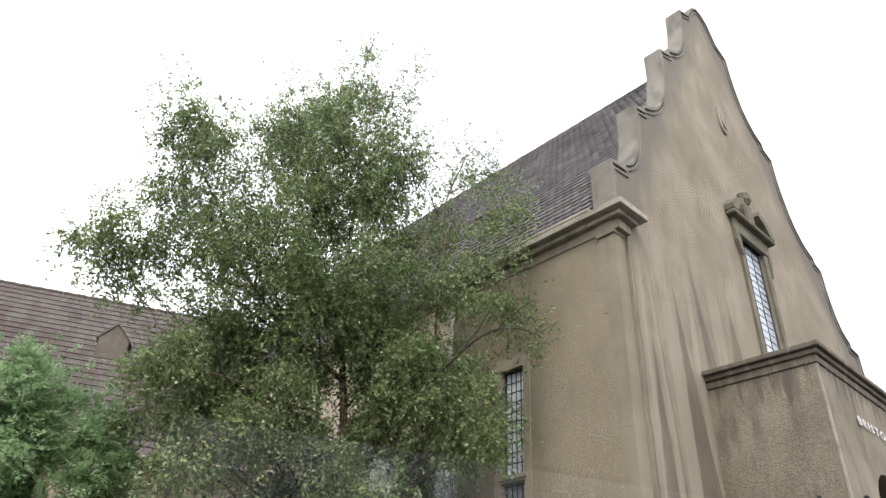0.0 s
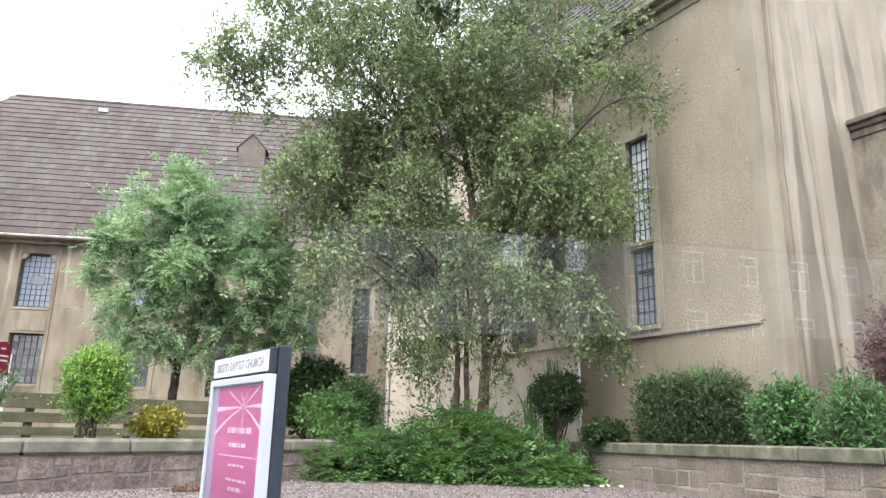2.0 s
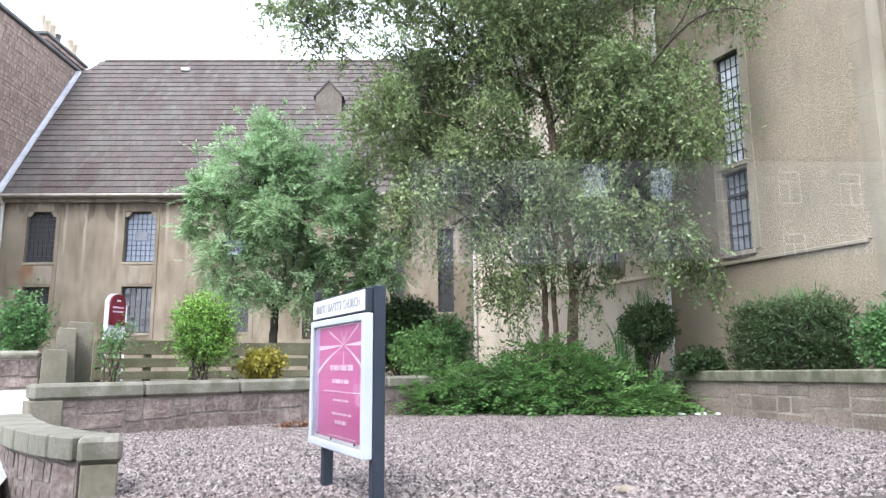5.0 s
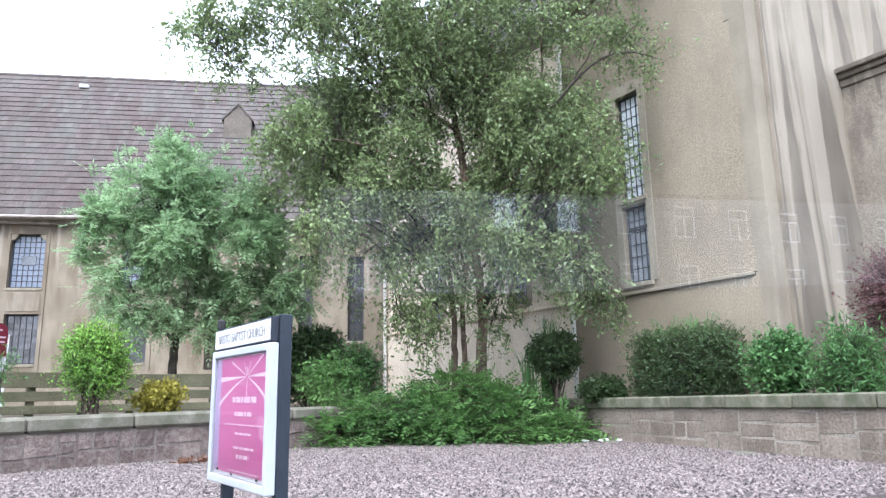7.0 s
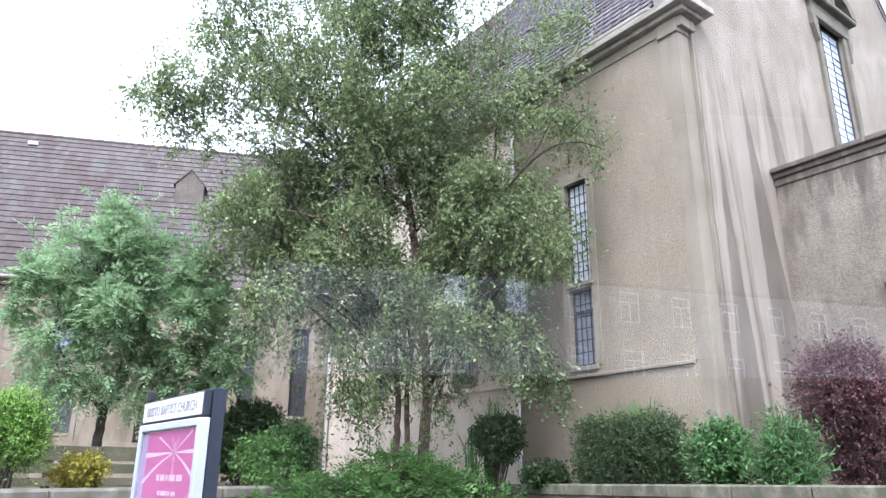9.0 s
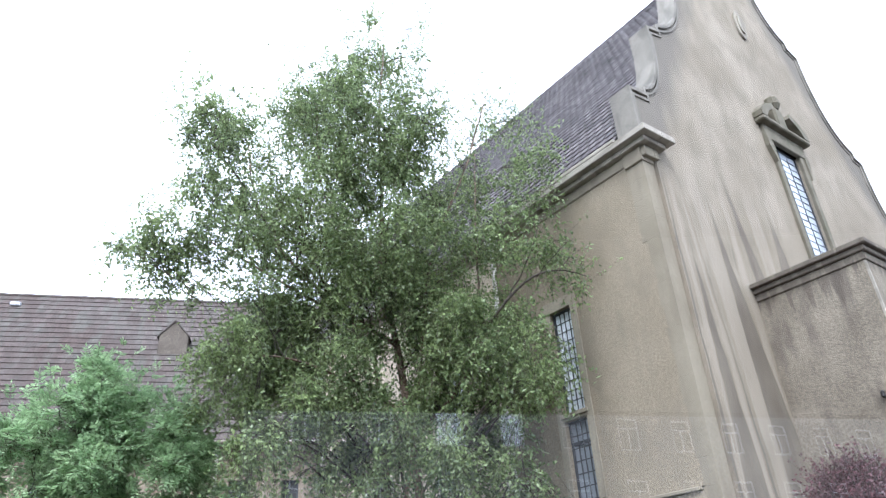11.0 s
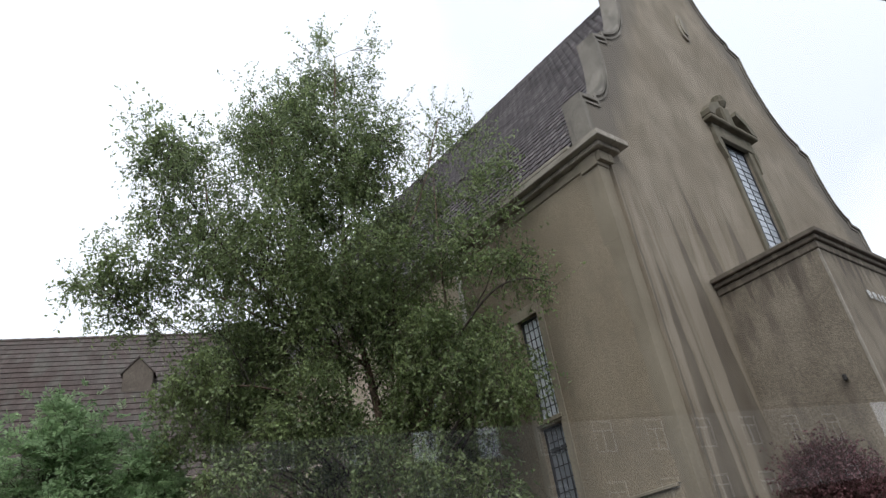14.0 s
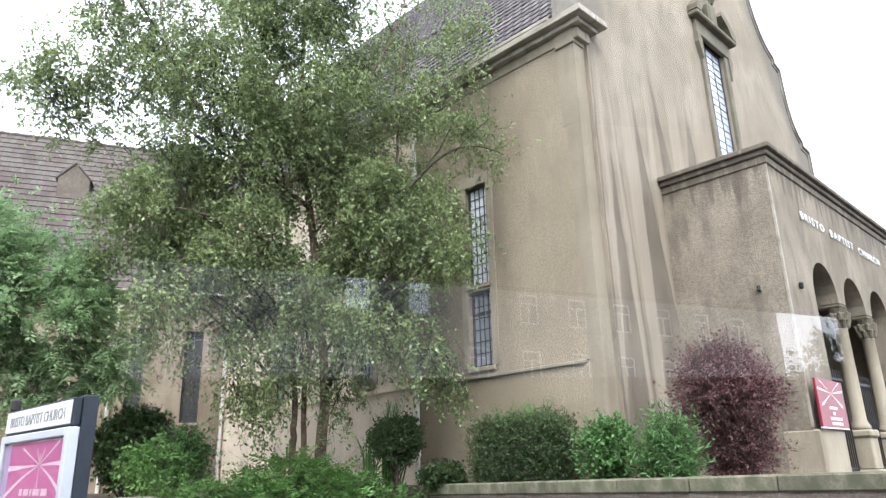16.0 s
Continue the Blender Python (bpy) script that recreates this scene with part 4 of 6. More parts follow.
    if k == 1:
        part("vent_light", box(x - 0.2, x + 0.2, HW + 0.12, HW + 0.15, a + 0.68, a + 0.95, 0.005), M["pane_dark"], hall, "small opening light")
part("base_course", box(HL, HR, HW - 0.05, HW - 0.002, 0.0, 1.6, 0.01), M["hall_render"], hall)
for x in (-12.03, -8.98, -6.0):        # shallow raised margin round each pair of windows, with a plain apron between them
    hs = [(a - w / 2, a + w / 2, z0, z1) for a, w, z0, z1, k in hall_windows if abs(a - x) < 0.1]
    bm = bmesh.new()
    bm_wall(bm, "y", HW - 0.03, HW - 0.003, x - 0.56, x + 0.56, 1.61, HE - 0.12, hs)
    part("window_bay", bm, M["hall_render"], hall)
    part("apron", box(x - 0.45, x + 0.45, HW - 0.045, HW - 0.031, 3.30, 3.86, 0.006), M["apron_render"], hall, "pale plain panel between two windows")
bm = bmesh.new()
bm_box(bm, HL, HR, HW - 0.16, HW - 0.002, HE - 0.12, HE - 0.02, 0.01)
bm_box(bm, HL, HR, HW - 0.3, HW - 0.002, HE - 0.018, HE + 0.08, 0.02)
part("eaves_cornice", bm, M["cornice_stone"], hall)
part("gutter", box(HL, HR, HW - 0.42, HW - 0.302, HE + 0.0, HE + 0.1, 0.03), M["dull_gutter"], hall)
part("door", box(-3.93, -2.97, HW + 0.15, HW + 0.2, 0.9, 2.98, 0.01), M["bark_dark"], hall, "dark timber door")
for x in (-13.2, -1.66, 1.30):
    bm = bmesh.new()
    bm_cone(bm, (x, HW - 0.12, 0.6), (x, HW - 0.12, HE - 0.1), 0.05, 0.05, 10)
    for z in (1.4, 3.0, 4.6):
        bm_cone(bm, (x, HW - 0.12, z), (x, HW - 0.12, z + 0.1), 0.068, 0.068, 10)
    bm_cone(bm, (x, HW - 0.36, HE + 0.02), (x, HW - 0.12, HE - 0.2), 0.05, 0.05, 10)
    part("downpipe", bm, M["pipe_paint"], hall, "cream painted rainwater pipe")
hroof = part("roof", bmesh.new(), M["hall_tile"], hall, "big purplish brown tiled roof")
RW, RH = 25.44, 12.43
e0 = Vector((HL, HW - 0.32, HE + 0.1))
usl = Vector((0, RW - e0.y, RH - e0.z))
bm = bmesh.new()
clip = 6.95 / usl.length            # the roof is clipped where its head meets the tenement
v = [bm.verts.new(p) for p in ((HL, e0.y, e0.z), (8.0, e0.y, e0.z), (8.0, RW, RH), (HL + 0.75, RW, RH), (HL, e0.y + usl.y * clip, e0.z + usl.z * clip))]
bm.faces.new(v)
v2 = [bm.verts.new(p) for p in ((HL + 0.75, RW, RH), (8.0, RW, RH), (8.0, RW + 6, 6.0), (HL + 0.75, RW + 6, 6.0))]
bm.faces.new(v2)
bmesh.ops.solidify(bm, geom=bm.faces[:], thickness=0.05)
part("roof_deck", bm, M["dark_room"], hroof)
tiles("roof_tile", hroof, M["hall_tile"], e0 + Vector((0, 0, 0.02)), (1, 0, 0), usl, 17.0, usl.length, 0.22, 0.30, 0.026, keep=lambda u, q: q < 6.9 + u * 1.19)
bm = bmesh.new()
for k in range(30):
    bm_cone(bm, (HL + 0.75 + k * 0.45, RW, RH - 0.02), (HL + 0.75 + k * 0.45 + 0.44, RW, RH - 0.005), 0.09, 0.095, 8)
part("ridge_tile", bm, M["hall_tile"], hroof, kind="stuff")
bm = bmesh.new()
nn = Vector((0, -usl.z, usl.y)).normalized()
f0, f1 = e0 + nn * 0.05, e0 + usl * 0.885 + nn * 0.05
v = [bm.verts.new(p) for p in (f0, f0 + Vector((0.17, 0, 0)), f1 + Vector((0.17, 0, 0)), f1, f0 + nn * 0.07, f0 + Vector((0.17, 0, 0)) + nn * 0.07, f1 + Vector((0.17, 0, 0)) + nn * 0.07, f1 + nn * 0.07)]
for f in ((0, 1, 2, 3), (7, 6, 5, 4), (0, 4, 5, 1), (1, 5, 6, 2), (2, 6, 7, 3), (3, 7, 4, 0)):
    bm.faces.new([v[i] for i in f])
part("verge_flashing", bm, M["lead"], hroof, "pale lead flashing along the gable wall")


def on_roof(u, s):
    """A point on the hall's roof: u along it, s up the slope."""
    return e0 + Vector((u - HL, 0, 0)) + usl.normalized() * s


p = on_roof(-9.28, 7.1)
part("roof_vent", box(p.x - 0.16, p.x + 0.16, p.y - 0.14, p.y + 0.12, p.z - 0.02, p.z + 0.12, 0.02), M["lead"], hroof)
p = on_roof(-3.62, 4.2)
bm = bmesh.new()
bm_prism(bm, [(p.x - 0.46, p.z - 0.1), (p.x + 0.46, p.z - 0.1), (p.x + 0.46, p.z + 0.72), (p.x, p.z + 1.24), (p.x - 0.46, p.z + 0.72)], "y", p.y, p.y + 1.4)
dorm = part("roof_dormer", bm, M["dormer"], hroof, "small gabled brown roof ventilator")
bm = bmesh.new()
for sgn in (-1, 1):
    bm_prism(bm, [(p.x + sgn * 0.53, p.z + 0.65), (p.x + sgn * 0.53, p.z + 0.71), (p.x, p.z + 1.31), (p.x, p.z + 1.245)], "y", p.y - 0.04, p.y + 1.4)
part("dormer_roof", bm, M["hall_tile"], hroof)

# ---- the tenement beyond: sandstone end wall with chimney ----
ten = thing("tenement", "old sandstone tenement end wall with slate cap and chimney pots", "building", HM)
part("wall", box(HL - 6.0, HL - 0.06, 12.0, 26.0, 0.0, 11.8), M["sandstone_block"], ten, "warm coursed sandstone wall")
part("wall_head", box(HL - 6.1, HL + 0.05, 11.9, 26.1, 11.8, 11.95, 0.03), M["slate"], ten)
ch = part("chimney_stack", box(HL - 0.9, HL + 0.08, 22.6, 25.3, 11.951, 12.1, 0.02), M["sandstone_block"], ten)
part("chimney_cap", box(HL - 1.0, HL + 0.14, 22.5, 25.4, 12.101, 12.22, 0.02), M["slate"], ch)
for k in range(6):
    bm = bmesh.new()
    bm_lathe(bm, (HL - 0.25, 22.75 + k * 0.36 + (k > 3) * 0.45), [(0.14, 12.221), (0.15, 12.29), (0.12, 12.34), (0.105, 12.80 - 0.2 * (k == 3)), (0.135, 12.84 - 0.2 * (k == 3)), (0.13, 12.92 - 0.2 * (k == 3))], 10)
    part("chimney_pot", bm, M["clay_pot"] if k not in (3,) else M["slate"], ch, "buff clay chimney pot", smooth=True)
brk = {}
z0 = 2.4
while z0 < 11.6:
    h = random.choice((0.15, 0.19, 0.24, 0.3))
    y = 20.6 - random.uniform(0, 0.4)
    while y < 25.6:
        ln = random.choice((0.2, 0.3, 0.42, 0.55))
        if (ln, h) not in brk:
            bm = bmesh.new()
            rg4 = np.random.RandomState(int(ln * 100 + h * 1000))
            f = [bm.verts.new((0.015 + rg4.uniform(0, 0.012), q + rg4.uniform(-0.02, 0.02), z)) for q, z in ((0.012, 0.009), (ln - 0.012, 0.009), (ln - 0.012, h - 0.009), (0.012, h - 0.009))]
            k4 = [bm.verts.new((-0.03, q, z)) for q, z in ((0.004, 0.003), (ln - 0.004, 0.003), (ln - 0.004, h - 0.003), (0.004, h - 0.003))]
            bm.faces.new(f)
            for i in range(4):
                bm.faces.new((f[i], k4[i], k4[(i + 1) % 4], f[(i + 1) % 4]))
            brk[ln, h] = mesh_from("stone", bm, M["sandstone_block"])
        shared("stone", brk[ln, h], ten, pose(HL - 0.055 + random.uniform(-0.012, 0.008), y, z0))
        y += ln
    z0 += h

# ---- ground ----
ground = tagged(new("ground", raw("ground", [(-600, -600, -0.45), (600, -600, -0.45), (600, 600, -0.45), (-600, 600, -0.45)], [(0, 1, 2, 3)], M["asphalt"])),
                label="grey asphalt ground spreading to the horizon", category="ground", kind="structure")
bm = bmesh.new()
bm_prism(bm, [(-1.9, 1.6), (30, 1.6), (30, 5.0), (8.45, 5.0), (9.4, 11.5), (6, 12.2), (2.6, 10.6), (-0.9, 9.5), (-0.05, 5.6), (-0.2, 5.0)], "z", -0.46, 0.0)
forecourt = tagged(part("gravel_forecourt", bm, M["gravel"], None), label="pinkish grey gravel forecourt", category="gravel", kind="structure")
bm = bmesh.new()
bm_prism(bm, [(-0.9, 9.62), (2.6, 10.75), (6.0, 12.0), (9.2, 11.6), (8.55, 4.6), (40, 4.6), (40, 60), (-40, 60), (-40, 14.0), (-6.0, 12.5), (-1.0, 12.2)], "z", -0.46, 0.60)
terrace = tagged(part("planting_bed", bm, M["soil"], None), label="dark soil planting bed behind the low walls", category="soil", kind="structure")
bm = bmesh.new()
v = [bm.verts.new(p) for p in ((-9, 4.0, -0.25), (-0.8, 5.6, -0.12), (-0.75, 7.0, 0.0), (-1.0, 9.6, 0.25), (-1.05, 12.2, 0.62), (-1.9, 14.5, 0.66), (-9, 13.0, 0.55))]
bm.faces.new(v)
bmesh.ops.solidify(bm, geom=bm.faces[:], thickness=0.2)
tagged(part("path", bm, M["concrete"], None), label="pale concrete path rising to the gate", category="path", kind="structure")
part("kerb", box(-8, 8, 1.3, 1.59, -0.45, -0.3, 0.02), M["coping_stone"], None)
tagged(bpy.data.objects["kerb"], label="grey stone kerb along the road", category="kerb", kind="structure")

# loose chips over the forecourt
rng = np.random.RandomState(3)
N = 210000
cx, cy = rng.uniform(-0.6, 9.2, N), 3.0 + rng.uniform(0, 1, N) ** 0.8 * 8.9
ok = (cx > -0.1) & (cy < 9.5 + (cx + 0.9) * 0.31) & (cx < 8.5 + (cy - 5) * 0.13) & (cx * 0.9 > (cy - 14) * 2)
cx, cy = cx[ok], cy[ok]
N = len(cx)
sz = rng.uniform(0.009, 0.023, N)
ang, tilt = rng.uniform(0, 6.28, N), rng.uniform(-0.5, 0.5, (N, 2))
tri = []
for k in range(4):
    a = ang + k * math.pi / 2
    r = sz * rng.uniform(0.7, 1.3, N)
    tri.append(np.stack([cx + r * np.cos(a), cy + r * np.sin(a), 0.004 + 0.0 * r], 1))
top = np.stack([cx + rng.uniform(-0.3, 0.3, N) * sz, cy + rng.uniform(-0.3, 0.3, N) * sz, sz * rng.uniform(0.6, 1.3, N)], 1)
allv = np.concatenate([np.stack(tri, 1), top[:, None]], 1).reshape(-1, 3)
base = np.arange(N) * 5
fc = np.concatenate([np.stack([base + k, base + (k + 1) % 4, base + 4], 1) for k in range(4)])
me = bpy.data.meshes.new("gravel")
me.vertices.add(len(allv))
me.vertices.foreach_set("co", allv.astype(np.float32).ravel())
me.loops.add(len(fc) * 3)
me.loops.foreach_set("vertex_index", fc.astype(np.int32).ravel())
me.polygons.add(len(fc))
me.polygons.foreach_set("loop_start", np.arange(0, len(fc) * 3, 3, dtype=np.int32))
me.polygons.foreach_set("loop_total", np.full(len(fc), 3, dtype=np.int32))
me.materials.append(M["chips"])
me.update(calc_edges=True)
tagged(new("gravel", me), label="loose pink and grey stone chips", category="gravel", kind="stuff")


# ---- low walls ----
def stone_wall(name, label, pts, zb, cop, thick, course, lens, rough=0.02, cop_len=1.05, stone="rubble", cop_bev=0.035, mortar="mortar", cap="coping_stone"):
    """A wall along points in plan, each with its top: mortar core, uneven stones proud of it on the street side, coping stones that follow the slope."""
    w = thing(name, label, "wall", kind="structure")
    for (xa, ya, ta), (xb, yb, tb) in zip(pts, pts[1:]):
        d = Vector((xb - xa, yb - ya, 0))
        L = d.length
        d.normalize()
        m = pose(xa, ya, 0, 0, 0, math.degrees(math.atan2(d.y, d.x)))
        bm = bmesh.new()
        bm_prism(bm, [(0, zb), (L, zb), (L, tb - cop), (0, ta - cop)], "y", 0.004, thick)
        part("core", bm, M[mortar], w).matrix_basis = m
        s = 0.0
        while s < L:                       # stacks of stones, each stack cut its own way
            ln = min(lens * random.uniform(0.6, 2.0), L - s)
            if L - s - ln < lens * 0.4:
                ln = L - s
            z, zt = zb, ta + (tb - ta) * (s + ln / 2) / L - cop - 0.012
            while z < zt - 0.03:
                h = course * random.uniform(0.65, 1.5)
                if zt - z - h < course * 0.5:
                    h = zt - z
                k = 2 if ln > lens * 1.2 and random.random() < 0.6 else 1
                c = random.uniform(0.35, 0.65)
                for a, b in (((0, c), (c, 1)) if k == 2 else ((0, 1),)):
                    j = [random.uniform(-0.02, 0.02) for _ in range(8)]
                    x0, x1, z0, z1 = s + a * ln + 0.006, s + b * ln - 0.006, z + 0.006, z + h - 0.006
                    bm = bmesh.new()
                    fr = [bm.verts.new((x, random.uniform(-rough, 0.001), q)) for x, q in ((x0 + 0.006, z0 + 0.006), (x1 - 0.012 - abs(j[0]), z0 + 0.008 + abs(j[3])), (x1 - 0.008, z1 - 0.01 - abs(j[1])), (x0 + 0.012 + abs(j[2]), z1 - 0.008))]
                    bk = [bm.verts.new((x, 0.03, q)) for x, q in ((x0, z0), (x1, z0), (x1, z1), (x0, z1))]
                    bm.faces.new(fr)
                    for i in range(4):
                        bm.faces.new((fr[i], bk[i], bk[(i + 1) % 4], fr[(i + 1) % 4]))
                    part("stone", bm, M[stone], w).matrix_basis = m
                z += h
            s += ln
        n = max(1, round(L / cop_len))
        tilt = math.degrees(math.atan2(tb - ta, L))
        for k in range(n):
            st = part("coping_stone", box(0.004, L / n - 0.004, -0.05, thick + 0.05, 0.001, cop, cop_bev), M[cap], w)
            st.matrix_basis = m @ Matrix.Translation((k * L / n, random.uniform(-0.006, 0.006), ta + (tb - ta) * k / n - cop)) @ pose(0, 0, 0, random.uniform(-0.5, 0.5), -tilt, 0)
    return w


stone_wall("low_wall", "low rubble wall with pale sandstone coping", [(-0.92, 9.45, 0.63), (2.75, 10.45, 0.64), (5.2, 11.4, 0.64)], -0.05, 0.19, 0.32, 0.19, 0.36, 0.012, 1.3)
eb = thing("wall_end_block", "squared grey stone block ending the low wall", "stone block", pose(-0.92, 9.45, 0, 0, 0, 15))
part("block", box(-0.02, 0.34, -0.035, 0.36, -0.05, 0.44, 0.012), M["post_stone"], eb)
stone_wall("low_wall", "low squared stone wall with mossy coping", [(9.0, 10.4, 0.68), (7.45, -0.2, 0.81)], -0.05, 0.18, 0.32, 0.25, 0.5, 0.005, 1.05, "squared_stone", cop_bev=0.022, mortar="pale_mortar", cap="mossy_coping")


# ---- planting ----
def leaf_cloud(pts, size, droop=0.4, aspect=0.55, seed=1, flat=0.0):
    """Loose four-cornered leaves at the given points, each turned its own way."""
    rg = np.random.RandomState(seed)
    n = len(pts)
    d = rg.normal(size=(n, 3))
    d[:, 2] = d[:, 2] * (1 - flat) - droop
    d /= np.linalg.norm(d, axis=1)[:, None]
    s = np.cross(d, rg.normal(size=(n, 3)))
    s /= np.linalg.norm(s, axis=1)[:, None]
    ln = (size * rg.uniform(0.65, 1.35, n))[:, None]
    v = np.stack([pts, pts + d * ln * 0.45 + s * ln * aspect * 0.5, pts + d * ln, pts + d * ln * 0.45 - s * ln * aspect * 0.5], 1)
    return v.reshape(-1, 3)


def sprays(centres, radii, weight, n, twig, per, rg, droop=0.5, shell=0.35, squash=0.85, tufts=9, wisp=0.28):
    """Leaf points along short hanging twigs, gathered in tufts within each clump; returns leaf points and twig lines."""
    share = radii ** 2 * weight
    tc, tr, ts = [], [], []
    for c, r, s in zip(centres, radii, share):
        k = max(3, int(tufts * r * r))
        d = rg.normal(size=(k, 3))
        d /= np.linalg.norm(d, axis=1)[:, None]
        tc.append(c + d * r * (rg.uniform(shell ** 3, 1, k) ** (1 / 3))[:, None] * np.array([1, 1, squash]))
        tr.append(rg.uniform(0.12, 0.32, k) * (0.7 + 0.3 * r))
        ts.append(np.full(k, s / k) * rg.uniform(0.5, 1.5, k))
    tc, tr, ts = np.concatenate(tc), np.concatenate(tr), np.concatenate(ts)
    pick = rg.choice(len(tc), n, p=ts / ts.sum())
    d = rg.normal(size=(n, 3))
    d /= np.linalg.norm(d, axis=1)[:, None]
    o = tc[pick] + d * (tr[pick] * rg.uniform(0.1, 1.0, n) ** 0.5)[:, None]
    loose = rg.uniform(size=n) < wisp     # shoots that stray between the tufts
    pc = rg.choice(len(centres), n, p=share / share.sum())
    o2 = centres[pc] + d * (radii[pc] * 1.42 * rg.uniform(0.1, 1.0, n) ** (1 / 2.4))[:, None]
    o[loose] = o2[loose]
    w = d * 0.6 + rg.normal(size=(n, 3)) * 0.5
    lift = np.clip((o[:, 2] - centres[:, 2].mean()) / (np.ptp(centres[:, 2]) + 0.1), -0.5, 0.6)
    w[:, 2] += lift * 1.1 - droop
    w /= np.linalg.norm(w, axis=1)[:, None]
    ln = twig * rg.uniform(0.5, 1.5, n)
    t = rg.uniform(0, 1, (n, per))
    bend = np.zeros((n, per, 3))
    bend[:, :, 2] = -droop * 0.5 * (t ** 2) * ln[:, None]
    leaf = o[:, None] + w[:, None] * (t * ln[:, None])[:, :, None] + bend + rg.normal(size=(n, per, 3)) * twig * 0.09
    return leaf.reshape(-1, 3), o, o + w * ln[:, None] + np.array([0, 0, -1]) * (droop * 0.5 * ln)[:, None], tc


def twig_mesh(name, a, b, r, material):
    """Thin three-sided twigs between two sets of points."""
    d = b - a
    d /= np.linalg.norm(d, axis=1)[:, None] + 1e-9
    s = np.cross(d, np.array([0.3, 0.2, 0.93]))
    s /= np.linalg.norm(s, axis=1)[:, None] + 1e-9
    c = np.cross(d, s)
    vs = []
    k3 = [s, -0.5 * s + 0.87 * c, -0.5 * s - 0.87 * c]
    for i in range(3):
        j = (i + 1) % 3
        vs.append(np.stack([a + k3[i] * r, a + k3[j] * r, b + k3[j] * r * 0.3, b + k3[i] * r * 0.3], 1))
    return quads(name, np.concatenate(vs).reshape(-1, 3), material)


def limb(bm, p, q, r0, r1, rg, sag=0.0, n=6, seg=7, crook=0.02):
    """A crooked tapering limb, one unbroken tube."""
    p, q = Vector(p), Vector(q)
    k = (q - p).length
    line = [p.lerp(q, t) + Vector((rg.normal() * crook * k, rg.normal() * crook * k, 0)) * (0 < t < 1) + Vector((0, 0, math.sin(t * math.pi) * sag * k)) for t in (i / n for i in range(n + 1))]
    prev = None
    for i, c in enumerate(line):
        d = (line[min(i + 1, n)] - line[max(i - 1, 0)]).normalized()
        s = d.cross(Vector((0.31, 0.95, 0.05))).normalized()
        u = d.cross(s)
        r = r0 + (r1 - r0) * i / n
        ring = [bm.verts.new(c + (s * math.cos(a) + u * math.sin(a)) * r) for a in (2 * math.pi * m / seg for m in range(seg))]
        if prev:
            for m in range(seg):
                bm.faces.new((prev[m], prev[(m + 1) % seg], ring[(m + 1) % seg], ring[m]))
        prev = ring
    bm.faces.new(prev)


def fronds(a, b, pairs, leaf, width, rg, sag=0.25, slant=0.55):
    """Feathered leaves: pairs of leaflets along each stalk from a to b, the stalk bowed downwards."""
    n = len(a)
    d = b - a
    ln = np.linalg.norm(d, axis=1)
    d = d / ln[:, None]
    side = np.cross(d, np.array([0, 0, 1.0]) + rg.normal(size=(n, 3)) * 0.35)
    side /= np.linalg.norm(side, axis=1)[:, None] + 1e-9
    out = []
    for k in range(pairs + 1):
        t = 0.2 + 0.8 * k / pairs
        root = a + d * (ln * t)[:, None] - np.array([0, 0, 1.0]) * (sag * ln * t * t)[:, None]
        for sgn in ((-1, 1) if k < pairs else (0,)):
            w = side * sgn + d * (slant if sgn else 1.0) + rg.normal(size=(n, 3)) * 0.16 - np.array([0, 0, 0.25 * t])
            w /= np.linalg.norm(w, axis=1)[:, None]
            u = np.cross(w, np.cross(d, side) + rg.normal(size=(n, 3)) * 0.25)
            u /= np.linalg.norm(u, axis=1)[:, None] + 1e-9
            l_ = (leaf * (1 - 0.45 * abs(t - 0.55)) * rg.uniform(0.8, 1.2, n))[:, None]
            out.append(np.stack([root, root + w * l_ * 0.45 + u * l_ * width * 0.5, root + w * l_, root + w * l_ * 0.45 - u * l_ * width * 0.5], 1))
    return np.concatenate(out).reshape(-1, 3)


def tube(bm, line, radii, seg=8):
    """One unbroken round stem along a line of points."""
    prev = None
    for i, (c, r) in enumerate(zip(line, radii)):
        d = (line[min(i + 1, len(line) - 1)] - line[max(i - 1, 0)]).normalized()
        s = d.cross(Vector((0.31, 0.95, 0.05))).normalized()
        u = d.cross(s)
        ring = [bm.verts.new(c + (s * math.cos(a) + u * math.sin(a)) * r) for a in (2 * math.pi * m / seg for m in range(seg))]
        if prev:
            for m in range(seg):
                bm.faces.new((prev[m], prev[(m + 1) % seg], ring[(m + 1) % seg], ring[m]))
        prev = ring
    bm.faces.new(prev)


def bowed(pts, per, rg, crook):
    """A smooth line through a few points, a little crooked between them."""
    p = [Vector(q) for q in pts]
    p = [p[0] * 2 - p[1]] + p + [p[-1] * 2 - p[-2]]
    out = []
    for k in range(1, len(p) - 2):
        for i in range(per):
            t = i / per
            q = 0.5 * (2 * p[k] + (p[k + 1] - p[k - 1]) * t + (2 * p[k - 1] - 5 * p[k] + 4 * p[k + 1] - p[k + 2]) * t * t + (3 * p[k] - p[k - 1] - 3 * p[k + 1] + p[k + 2]) * t ** 3)
            out.append(q + Vector((rg.normal(), rg.normal(), 0)) * crook * (i > 0))
    return out + [p[-2]]


def tree(name, label, leaders, clumps, leaf, leaf_size, n_sprays, per, twig, bark, limb_bark, seed, droop=0.5, shell=0.35, aspect=0.6, tufts=9, shoots=0, feather=0, wisp=0.28):
    """Leading stems (points, radius at foot, radius at tip), crooked limbs that leave them below each clump, and clumps of tufts (x, y, z, radius, density)."""
    rg = np.random.RandomState(seed)
    t = thing(name, label, "tree")
